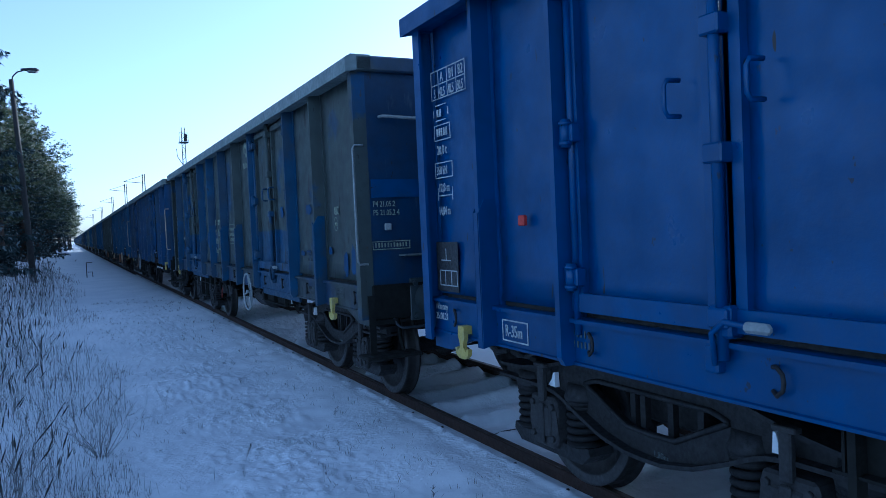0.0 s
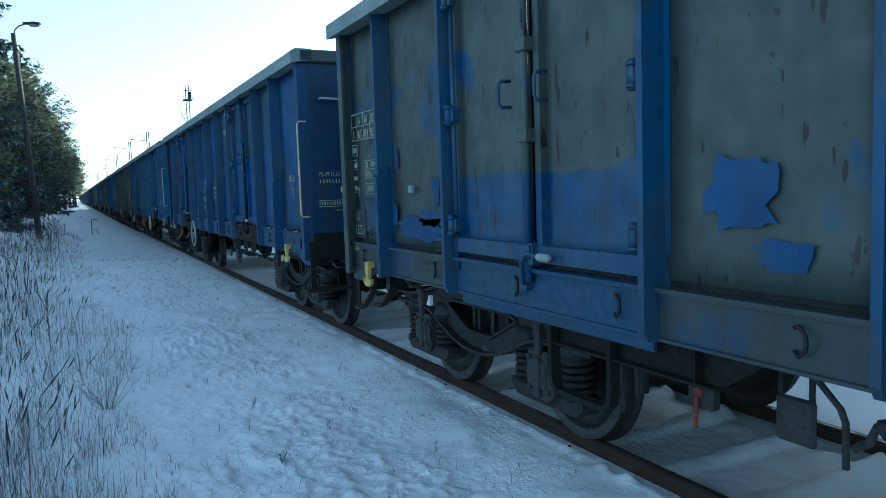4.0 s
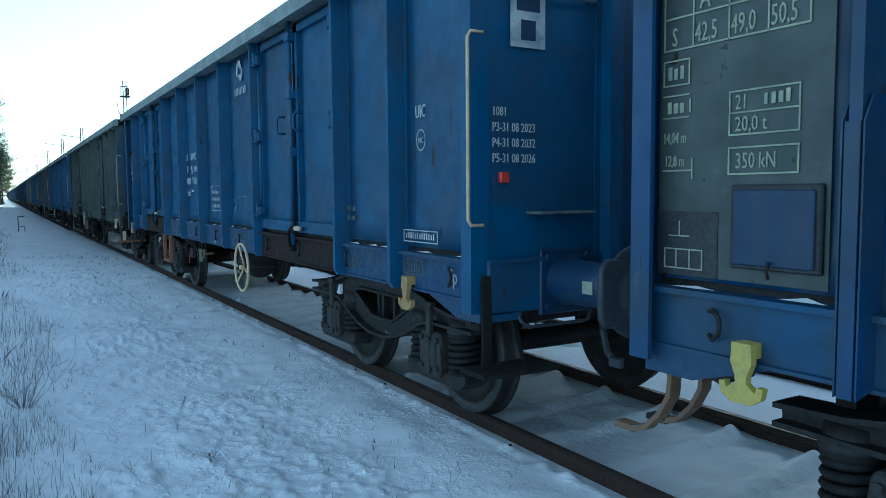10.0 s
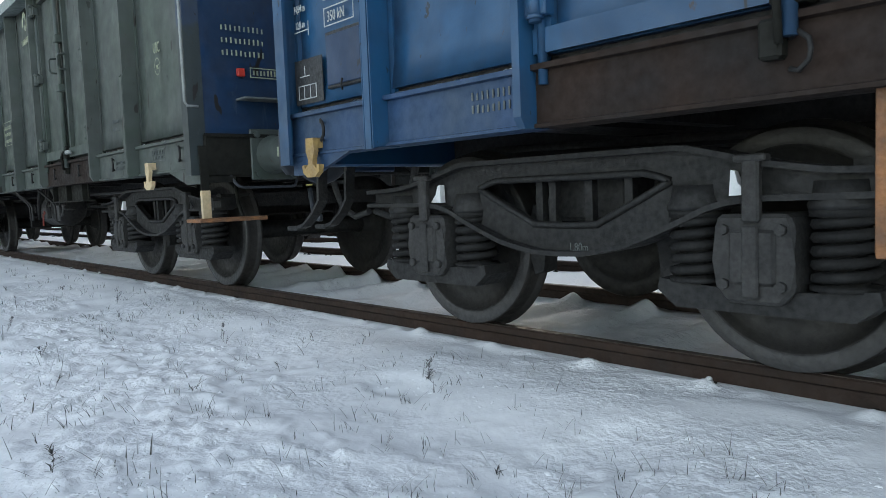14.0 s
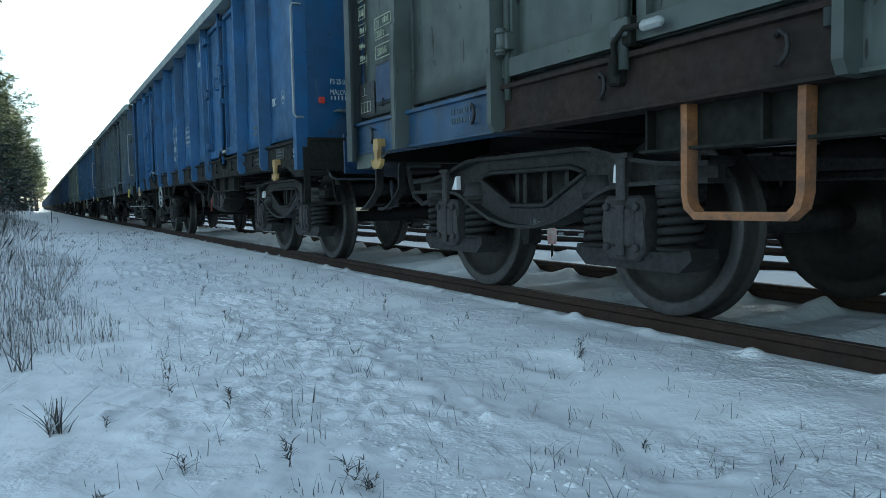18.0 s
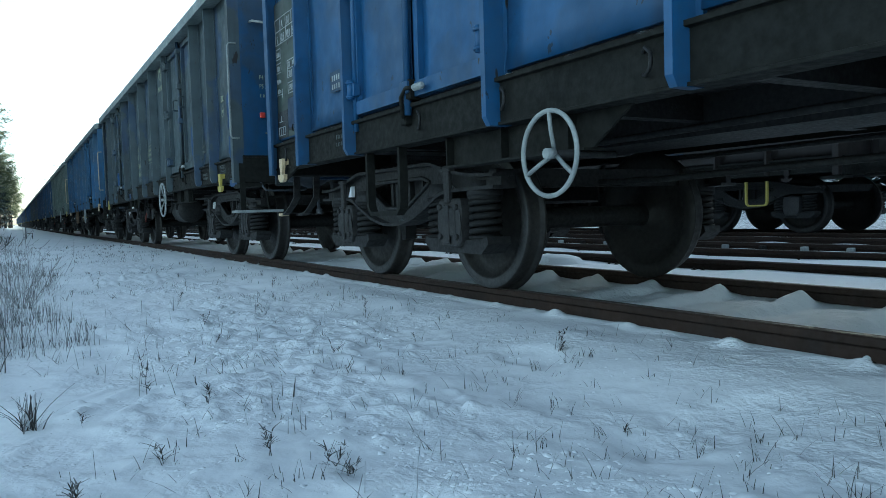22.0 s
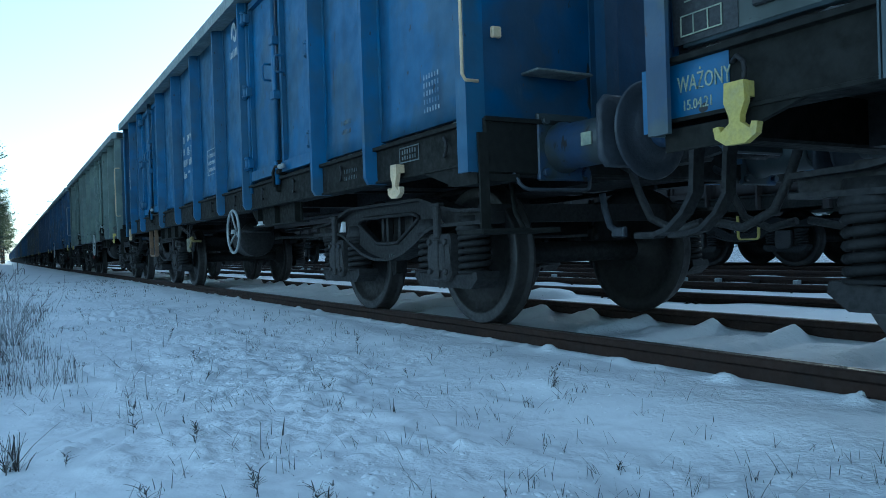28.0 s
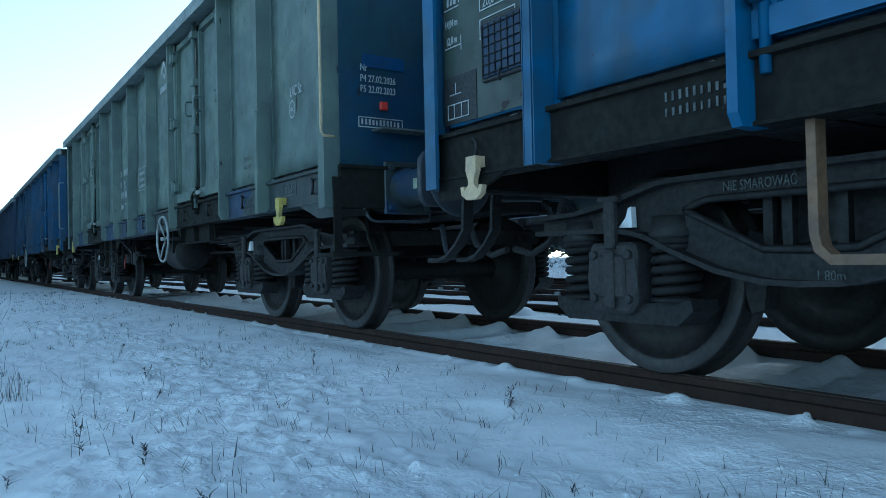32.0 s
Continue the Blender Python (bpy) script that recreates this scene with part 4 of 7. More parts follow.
def build_wagon(spec, full):
    e = new("freight_wagon")
    main, post, sill, door_sill, end = spec["main"], spec["post"], spec["sill"], spec["door_sill"], spec["end"]
    tagged(e, spec["label"], "freight wagon", "train")
    rnd = random.Random(spec["seed"])
    posts = spec.get("posts", POSTS)
    edges = (0.66,) + posts + (13.38,)
    door = spec.get("door", main)
    for side, mm in ((0, Matrix()), (1, at(0, L, 0) @ ROT_Z)):
        if side and not full:
            def wall(bm):
                box(bm, XP - 0.03, XP, 0.68, 13.40, 1.0, 3.11)
                for y in POSTS:
                    box(bm, XP, XO, y - 0.05, y + 0.05, 1.0, 3.11)
            piece("side_wall", "far_wall", wall, main, e)
            continue
        for k, (a, b) in enumerate(zip(edges, edges[1:])):
            if k in (2, 7):
                for leaf in (-1, 1):
                    lw = round((b - a) / 2 - 0.05, 2)
                    d = piece("door_leaf", ("leaf", lw), make_leaf(lw), door, e, mm @ at(-XP, (a + b) / 2 + leaf * (lw / 2 + 0.015), 0))
                    if full and side == 0:
                        piece("handle", "handle", make_handle, spec.get("handle", post), d, at(-0.05, -leaf * 0.30, 2.2))
                        for z in (1.42, 2.15, 2.9):
                            piece("hinge", "hinge", make_hinge, post, d, at(-0.03, leaf * (lw / 2 - 0.045), z))
                if side == 0:
                    lb = piece("locking_bar", "lockbar", make_lockbar, door, e, at(-XP, (a + b) / 2, 0))
                    if full:
                        piece("latch", "latch", make_latch, spec.get("latch", SILLD), lb, at(0, 0, -0.07), "greasy door latch")
                        piece("lever_grip", "grip", make_grip, spec.get("grip", GREYW), lb, at(0, 0, -0.07), "pale worn lever grip")
                        for y in (a + 0.075, b - 0.075):
                            piece("hinge_bar", "hingebar", make_hingebar, post, e, at(-XP, y, 0))
                continue
            w = b - a - (0.12 if full else 0.1)
            if full and side == 0 and not (spec.get("square") or spec.get("bare")):
                piece("ledge_snow", ("ledge_snow", round(w, 1), k % 3), make_ledge_snow(w, k % 3 + 5), SNOW, e, at(0, (a + b) / 2, 0))["kind"] = "stuff"
            piece("side_panel", ("panel", round(w, 2), rnd.randrange(3)), make_panel(w, rnd.randrange(99)), main, e, mm @ at(-XP, (a + b) / 2, 0))
        for k, y in enumerate(posts):
            p = piece("side_post", "post", make_post, post if k not in spec.get("main_posts", ()) else main, e, mm @ at(-XP, y, 0))
            if full and side == 0 and k in ((0, 3, 4, 8) if posts is POSTS else (8,)):
                piece("post_foot", "post_plate", make_post_plate, post, p, Matrix())
        for y, s in ((0.66, 1), (13.42, -1)):
            key = ("corner", s)
            piece("corner_post", key, make_corner if s == 1 else flipped(make_corner), spec.get("corner", post), e, mm @ at(0, y, 0))
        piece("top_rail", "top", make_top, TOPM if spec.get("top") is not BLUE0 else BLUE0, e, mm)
        for k, (a, b) in enumerate(((0.68, posts[1]), (posts[1], posts[2]), (posts[2], posts[6]), (posts[6], posts[7]), (posts[7], 13.40))):
            piece("side_sill", ("sill", k, posts), make_sill(a, b), door_sill if k in (1, 3) else spec.get("rear_sill", sill) if k == 4 else sill, e, mm)
            if k in (1, 3) and spec.get("flap") and side == 0:
                piece("door_apron", ("apron", k, posts), (lambda p, r: lambda bm: bevbox(bm, -1.415, -1.385, p + 0.05, r - 0.05, 0.885, 1.02, 0.006))(a, b), door_sill, e, mm)
        if full and side == 0:
            side_loops(e, GRIME)
    for lead, mm in ((True, at(0, 0.66, 0)), (False, at(0, 13.42, 0) @ ROT_Z)):
        piece("end_wall", "end_wall", make_end_wall, end, e, mm)
        piece("end_top", "end_top", make_end_top, spec.get("top", post), e, mm)
        for x in (-0.55, 0.55):
            piece("end_post", "end_post", make_end_post, end, e, mm @ at(x, 0, 0))
        piece("headstock", "headstock", make_headstock, spec.get("head", SILLD), e, mm)
        for x in (-0.875, 0.875):
            bf = piece("buffer", "casing", make_buffer_casing, spec.get("buffer", sill), e, mm @ at(x, 0, 1.06))
            if not lead and not spec.get("square"):
                piece("buffer_disc", "disc", make_buffer_disc, BUFM, bf, at(0, -0.605, 0))
            else:
                piece("buffer_head", "buf_block", make_buffer_block, BLUE0 if spec.get("square") else BUFM, bf, at(0, -0.60, 0))
            if full and lead and x < 0 and not spec.get("square"):
                piece("buffer_mark", "bufmark", make_buffer_mark, YELLOWP, bf, Matrix(), "small pale painted square")
            if full:
                piece("buffer_base", "bufbase", make_buffer_base, spec.get("buffer", sill), bf)
        if full:
            piece("draw_hook", "coupling", make_coupling, GRIME, e, mm)
            for x in (-0.42, 0.42):
                piece("brake_hose", "hose", make_hose, RUBBER, e, mm @ at(x, 0, 0))
            piece("air_cock", "cock", make_cock, spec.get("cock", BUFM), e, mm @ at(-0.55, 0, 0))
            if not lead and not spec.get("square"):
                for x in (1.25, 1.05):
                    cr = piece("foot_iron", "crank", make_crank, spec.get("crank", GRIME), e, mm @ at(x, 0, 0))
                    piece("toe", "crank_toe", make_crank_toe, spec.get("toe", spec.get("crank", GRIME)) if x > 1.1 else GRIME, cr, Matrix(), "worn flat toe")
            st = piece("end_step", "endstep", make_endstep, spec.get("strap", SILLD), e, mm @ at(-1.44, 0, 0)) if lead else None
            if lead:
                if spec.get("strap_end"):
                    piece("strap_end", "strap_end", lambda bm: bevbox(bm, -0.034, 0.034, -0.045, -0.015, 0.60, 0.80, 0.004), spec["strap_end"], st, Matrix(), "pale painted lower end")
                piece("step_plate", "step_plate", make_step_plate, spec.get("plank", SILLD), st, Matrix())
                piece("stay", "step_stay", lambda bm: ring_tube(bm, [(0.32, 0.04, 0.58), (0.34, 0.16, 0.70), (0.34, 0.2, 0.93)], 0.014, 6), SILLD, st, Matrix())
            piece("coupler_handrail", "underrail", make_underrail, spec.get("low_rail", BUFM), e, mm @ at(-0.95, 0, 0))
            piece("end_grab_rail", "endgrab", make_endgrab, GREYW, e, mm @ at(-0.98, 0, 2.69))
            if lead:
                piece("end_shelf", "tread_shelf", make_tread_shelf, FAINT, e, mm @ at(-0.95, 0, 0))
            if lead:
                piece("grab_rail", "grab", make_grab, spec.get("rail", GREYW), e, at(-1.47, 0.66, 0), "pale painted grab rail")
            else:
                piece("grab_rail", "grab", make_grab, spec.get("rail", GREYW), e, at(-1.40, 13.43, 0) @ Matrix.Rotation(radians(-90), 4, "Z"), "pale painted grab rail")
    for y, k in ((spec.get("hook_y", 1.56), 0), (spec.get("hook_end", 12.90), 1)):
        hk = piece("rope_hook", "hook", make_hook, spec.get("hook_rear" if k else "hook", spec.get("hook", YELLOW)), e, at(-1.47, y, 0.945) @ Matrix.Scale(0.78, 4), "yellow anchor-shaped rope hook")
    piece("centre_sill", "centre_sill", make_centre_sill, GRIME, e)
    if full:
        for y in POSTS[1:-1]:
            piece("cross_member", "cross", make_cross, GRIME, e, at(0, y, 0))
            piece("cross_member", "cross", make_cross, GRIME, e, at(0, y, 0) @ ROT_Z)
    piece("floor", "wagon_floor", make_floor, GRIME, e)
    piece("floor_edge", "floor_edge", make_shade_strip, GRIME, e)
    off = spec.get("bogies", 0.05)
    for y in (2.59, 11.59):
        piece("body_bolster", "body_bolster", make_body_bolster, GRIME, e, at(0, y + off, 0))
        build_bogie(e, y + off, full)
        if full:
            lettering(e, "1.80m", 0.055, -1.062, y + off - 0.02, 0.435, "side", FAINT, 0.8)
    for y in AXLES:
        build_axle(e, y + off, spec["spin"], full)
    if full:
        piece("corner_gusset", "gusset", make_gusset, sill, e, at(0, 0.68, 0))
        piece("corner_gusset", "gusset_r", flipped(make_gusset), sill, e, at(0, 13.40, 0))
        if not spec.get("chalk"):
            for m, make, key in ((Matrix(), make_belly, "belly"), (at(0, 14.06, 0), flipped(make_belly), "belly_r")):
                bl = piece("belly_web", key, make, SILLD, e, m)
                for k, y in enumerate((3.76, 4.33, 4.88)):
                    ym = at(0, y if key == "belly" else -y, 0)
                    piece("rib", "belly_rib", make_belly_rib, SILLD, bl, ym)
                    if k in spec.get("wedges" if key == "belly" else "rear_wedges", ()):
                        piece("snow_wedge", "belly_snow", make_belly_snow, SNOW, bl, ym @ Matrix.Diagonal((1, 1 - 0.25 * (k == 1), 1, 1)))
        piece("air_tank", "tank", make_tank, GRIME, e, at(-0.75, spec.get("tank", 7.07), 0.70) @ Matrix.Diagonal((1.08, spec.get("tank_k", 0.85), 1.08, 1)), "black air reservoir")
        piece("brake_cylinder", "cylinder", make_cylinder, GRIME, e, at(0.55, 6.3, 0.78))
        piece("brake_rod", "rod", make_rod, GRIME, e, at(-0.15, 5.2, 0.72))
        piece("brake_rod", "rod", make_rod, GRIME, e, at(-0.1, 8.9, 0.70))
        piece("brake_pipe", "pipe", make_pipe, GRIME, e, at(-0.62, 7.02, 0.93))
        piece("brake_pipe", "pipe", make_pipe, GRIME, e, at(0.7, 7.02, 0.9))
        by, yellow = spec["levers"], spec.get("chipped") or spec.get("chalk")
        gear_x = -1.36 if spec.get("gear") else -1.10
        plate_y, valve_y, strap_y = spec.get("gear", (by, by - 0.40, by + 0.86))
        bp = piece("brake_plate", "brake_plate", make_brake_plate, CHIPPED if yellow else CAST, e, at(gear_x, plate_y, 0.65), "square brake indicator plate")
        for y in (-0.075, 0.075):
            piece("hanger", "plate_hanger", make_plate_hanger, GRIME, bp, at(0, y, 0))
        if not spec.get("gear"):
            c = piece("changeover_box", "changeover", make_changeover, CAST, e, at(-1.10, by + 0.5, 0.68), "hanging brake changeover box")
            piece("lever", "lever", make_lever, DULLR, c, Matrix(), "grimy painted brake lever")
        piece("valve_lever", "valve_lever", make_valve_lever, DULLY if yellow else CAST, e, at(gear_x, valve_y, 0.70), "grimy yellow valve lever" if yellow else "grimy valve lever")
        for y in (strap_y, strap_y + 0.12) if spec.get("gear") else (by - 0.30, strap_y, strap_y + 0.12):
            bs = piece("bent_strap", "bent_strap", make_bent_strap, spec.get("rig", CAST), e, at(0, y, 0))
            if y > strap_y + 0.1:
                piece("ring", "strap_ring", make_strap_ring, CAST, bs, Matrix())
        piece("strut", "strut", make_strut, GRIME, e, at(-1.12, by + 0.9, 0))
        piece("release_ring", "pullring", make_pullring, CAST, e, at(-0.95, 7.75, 0.70) @ Matrix.Scale(0.8, 4))
        hw = piece("hand_brake_wheel", ("handwheel", spec.get("hr", 0.26)), make_handwheel(spec.get("hr", 0.26)), spec.get("wheel", GREYW), e, at(-1.57, spec["hw"], spec.get("hz", 0.84)) @ Matrix.Rotation(radians(rnd.uniform(0, 120) + spec.get("turn", 0)), 4, "X"), "worn pale hand-brake wheel")
        piece("spindle", "spindle", make_spindle, GRIME, hw, Matrix())
        wm, hr = spec.get("wheel", GREYW), spec.get("hr", 0.26)
        piece("hub", "wheel_hub", make_hub, wm, hw, Matrix())
        for a in (0, 120, 240):
            piece("spoke", ("wheel_spoke", hr), make_spoke(hr), wm, hw, Matrix.Rotation(radians(a + 8), 4, "X"))
        if spec["step"]:
            piece("side_step", "ladder_square" if spec.get("chalk") else "ladder", make_ladder_square if spec.get("chalk") else make_ladder, spec.get("ladder", SILLD), e, at(-1.38, spec["step"], 0), spec.get("step_label", ""))
        piece("reflector", "reflector", make_reflector, spec.get("refl", RED), e, at(spec.get("refl_at", (-1.18, 1.66))[0], 0.65, spec.get("refl_at", (-1.18, 1.66))[1]), "small square reflector")
        spec["signs"](e, spec)
    return e


# ---- painted signs ----
XS = -1.432


def common_signs(e, spec, ink=None):
    s = spec["seed"]
    ink = ink or WHITEP
    # data block, rear bay
    if spec.get("field"):
        marks(e, "data_field", [(0, 0.72, 0, 1.26)], XS + 0.006, 13.36, 1.25, "side", spec["field"], "dull green painted field")
    if spec.get("square"):
        marks(e, "load_table", outline(0, 0.50, 0, 0.20, 0.007) + [(0, 0.50, 0.097, 0.104)] + [(u, u + 0.006, 0, 0.2) for u in (0.11, 0.24, 0.37)], XS, 13.33, 2.585, "side", ink)
        for i, c in enumerate(("A", "B1", "B2")):
            lettering(e, c, 0.095, XS, 13.19 - i * 0.13, 2.70, "side", ink, 0.7)
        for i, c in enumerate(("S", "42,5", "48,5", "50,5")):
            lettering(e, c, 0.09, XS, (13.29, 13.21, 13.08, 12.95)[i], 2.60, "side", ink, 0.55)
        marks(e, "capacity_frame", [(0.03, 0.19, 0, 0.007), (0.03, 0.19, 0.105, 0.112), (0, 0.007, 0.03, 0.08), (0.215, 0.222, 0.03, 0.08), (0.05, 0.075, 0.03, 0.08), (0.09, 0.115, 0.03, 0.08)], XS, 13.31, 2.435, "side", ink)
        marks(e, "tare_frame", outline(0, 0.24, 0, 0.11, 0.007) + scribble(s + 4, 0.03, 0.2, 0.03, 0.055, 5, 0.02), XS, 13.31, 2.30, "side", ink)
        lettering(e, "20,0 t", 0.09, XS, 13.28, 2.205, "side", ink, 0.7)
        marks(e, "buffer_frame", outline(0, 0.26, 0, 0.11, 0.007), XS, 13.32, 2.04, "side", ink)
        lettering(e, "350 kN", 0.085, XS, 13.30, 2.065, "side", ink, 0.62)
        lettering(e, "12,8 m", 0.085, XS, 13.28, 1.945, "side", ink, 0.7)
        marks(e, "length_mark", [(0, 0.22, 0, 0.007), (0, 0.007, -0.03, 0.06), (0.213, 0.22, -0.03, 0.06)], XS, 13.29, 1.915, "side", ink)
        lettering(e, "14,04 m", 0.085, XS, 13.29, 1.785, "side", ink, 0.62)
    else:
        marks(e, "load_table", outline(0, 0.62, 0, 0.24, 0.007) + [(0, 0.62, 0.12, 0.127)] + [(u, u + 0.006, 0, 0.24) for u in (0.14, 0.30, 0.46)], XS, 13.34, 2.12, "side", ink)
        for i, c in enumerate(("A", "B1", "B2")):
            lettering(e, c, 0.105, XS, 13.17 - i * 0.16, 2.258, "side", ink, 0.7)
        for i, c in enumerate(("S", "42,5", "49,0", "50,5")):
            lettering(e, c, 0.10, XS, (13.30, 13.19, 13.03, 12.87)[i], 2.138, "side", ink, 0.6)
        marks(e, "capacity_frame", outline(0, 0.13, 0, 0.10, 0.006) + scribble(s + 4, 0.02, 0.11, 0.025, 0.05, 3, 0.018), XS, 13.34, 1.985, "side", ink)
        marks(e, "volume_frame", [(0, 0.13, 0, 0.006), (0, 0.13, 0.085, 0.091), (0.13, 0.136, 0.02, 0.07)] + scribble(s + 6, 0.02, 0.11, 0.02, 0.045, 3, 0.018), XS, 13.34, 1.86, "side", ink)
        marks(e, "tare_frame", outline(0, 0.28, 0, 0.16, 0.006) + [(0, 0.28, 0.078, 0.084)] + scribble(s + 7, 0.14, 0.25, 0.10, 0.045, 4, 0.014), XS, 13.03, 1.775, "side", ink)
        lettering(e, "21", 0.075, XS, 13.005, 1.868, "side", ink, 0.7)
        lettering(e, "20,0 t", 0.075, XS, 13.005, 1.79, "side", ink, 0.75)
        marks(e, "buffer_frame", outline(0, 0.28, 0, 0.10, 0.006), XS, 13.03, 1.635, "side", ink)
        lettering(e, "350 kN", 0.08, XS, 13.0, 1.658, "side", ink, 0.68)
        lettering(e, "14,04 m", 0.06, XS, 13.34, 1.765, "side", ink, 0.6)
        marks(e, "length_mark", [(0, 0.15, 0, 0.006), (0.144, 0.15, -0.03, 0.05)], XS, 13.34, 1.655, "side", ink)
        lettering(e, "12,8 m", 0.06, XS, 13.33, 1.675, "side", ink, 0.6)
    # jacking sign on its dark field
    marks(e, "sign_field", [(0, 0.32 if spec.get("square") else 0.29, 0, 0.345 if spec.get("square") else 0.25)], XS + 0.002, 13.36, 1.25, "side", BLACKP)
    k = 1.0 if spec.get("square") else 0.72
    marks(e, "jacking_sign", [(u0 * k, u1 * k, v0 * k, v1 * k) for u0, u1, v0, v1 in [(0.07, 0.21, 0.225, 0.232), (0.14, 0.147, 0.232, 0.31)] + outline(0.04, 0.30, 0.05, 0.16, 0.007) + [(0.12, 0.127, 0.057, 0.153), (0.21, 0.217, 0.057, 0.153)]], XS - 0.003, 13.35, 1.24, "side", ink)
    if not spec.get("square"):
        bm = bmesh.new()
        bevbox(bm, -0.03, 0.0, -0.175, 0.175, 1.30, 1.60, 0.006)
        h = part("label_holder", bm, BLACKP, e, "dark steel label holder")
        h.matrix_basis = at(-XP - 0.014, 12.83, 0.11 if spec.get("mesh") else 0)
        bm = bmesh.new()
        bevbox(bm, -0.04, -0.03, -0.155, 0.155, 1.315, 1.58, 0.004)
        plate = part("cover_plate", bm, DARKB, h)
        if spec.get("mesh"):
            bm = bmesh.new()
            for k in range(7):
                ring_tube(bm, [(-0.043, -0.144 + k * 0.048, 1.32), (-0.043, -0.144 + k * 0.048, 1.575)], 0.003, 4)
            for k in range(6):
                ring_tube(bm, [(-0.045, -0.15, 1.33 + k * 0.046), (-0.045, 0.15, 1.33 + k * 0.046)], 0.003, 4)
            part("wire_mesh", bm, GRIME, h, "dark wire mesh over the holder")
        bm = bmesh.new()
        ring_tube(bm, [(-0.05, 0.0, 1.335), (-0.06, 0.0, 1.30), (-0.05, 0.0, 1.275)], 0.006, 6)
        part("catch", bm, GRIME, h)
    # running number bay: number and owner as bars
    dz = spec.get("num_dz", 0.0)
    for k, (a, b) in enumerate((("31", "RIV MC"), ("51", "PL-"))):
        lettering(e, a, 0.135, XS, 8.18, 1.885 + dz - k * 0.166, "side", ink, 0.75)
        lettering(e, b, 0.135, XS, 7.92, 1.885 + dz - k * 0.166, "side", ink, 0.75)
    marks(e, "country_bar", [(0, 0.16, 0, 0.007)], XS, 7.93, 1.70 + dz, "side", ink)
    marks(e, "owner_mark", scribble(s, 0.0, 0.25, 0, 0.095, 4, 0.03), XS, 7.71, 1.72 + dz, "side", ink)
    marks(e, "number_mark", scribble(s + 1, 0.0, 0.26, 0, 0.095, 4, 0.03) + scribble(s + 2, 0.34, 0.70, 0, 0.095, 5, 0.03), XS, 8.18, 1.556 + dz, "side", ink)
    lettering(e, "Eaos", 0.135, XS, 8.18, 1.395 + dz, "side", ink, 0.75)
    marks(e, "code_mark", scribble(s + 3, 0, 0.12, 0, 0.03, 5, 0.01), XS, 7.90, 1.45 + dz, "side", ink)
    # tariff box
    marks(e, "tariff_frame", outline(-0.22, 0.22, 0, 0.31, 0.007) + sum([scribble(s + 5 + k, -0.18, 0.17, 0.04 + k * 0.085, 0.045, 9, 0.012) for k in range(3)], []), XS, 6.70 if not spec.get("tz") else 6.56, spec.get("tz", 1.565), "side", ink)
    # company emblem as plain shapes
    bm = bmesh.new()
    n = 20
    for (r0, r1, a0, a1, cx) in ((0.06, 0.12, 20, 200, 0.0), (0.04, 0.09, 200, 380, 0.06)):
        for k in range(n):
            t0, t1 = radians(a0 + (a1 - a0) * k / n), radians(a0 + (a1 - a0) * (k + 1) / n)
            bm.faces.new([bm.verts.new((cx + r * math.cos(t), r * 1.35 * math.sin(t), 0)) for r, t in ((r0, t0), (r1, t0), (r1, t1), (r0, t1))])
    em = part("emblem", bm, ink, e)
    em.matrix_basis = at(XS - 0.006, 5.40, 2.90) @ FACE_SIDE @ Matrix.Scale(0.8, 4)
    marks(e, "owner_mark", scribble(s + 11, -0.2, 0.24, 0, 0.08, 8), XS, 5.40, 2.66, "side", ink)
    # sill marks
    marks(e, "sill_mark", outline(-0.13, 0.13, 0, 0.10, 0.008) + scribble(s + 21, -0.1, 0.1, 0.055, 0.03, 6) + scribble(s + 22, -0.1, 0.1, 0.02, 0.025, 6), -1.448, 1.45, 1.055, "side", FAINT)
    marks(e, "sill_mark", scribble(s + 23, -0.14, 0.14, 0.055, 0.035, 9, 0.01) + scribble(s + 24, -0.14, 0.14, 0.0, 0.035, 9, 0.01), -1.448, 11.75, 1.05, "side", FAINT)
    marks(e, "sill_mark", scribble(s + 25, -0.12, 0.12, 0.05, 0.03, 8, 0.009) + scribble(s + 26, -0.12, 0.12, 0.0, 0.03, 8, 0.009), -1.448, 2.36, 1.03, "side", FAINT)
    # repair bars on the leading end
    if spec.get("rev"):
        marks(e, "revision_mark", outline(-0.18, 0.18, 0, 0.075, 0.007) + scribble(s + 31, -0.16, 0.16, 0.02, 0.04, 11, 0.014), spec["rev"][0], 0.646, spec["rev"][1], "end", ink)


def circled(e, s, y, z, ink):
    bm = bmesh.new()
    n = 24
    for k in range(n):
        t0, t1 = k * math.tau / n, (k + 1) * math.tau / n
        bm.faces.new([bm.verts.new((r * math.cos(t), r * 1.2 * math.sin(t), 0)) for r, t in ((0.05, t0), (0.057, t0), (0.057, t1), (0.05, t1))])
    c = part("circle_mark", bm, ink, e)
    c.matrix_basis = at(XS - 0.006, y, z) @ FACE_SIDE
    lettering(e, s, 0.05, XS, y + 0.04, z - 0.018, "side", ink, 0.8)


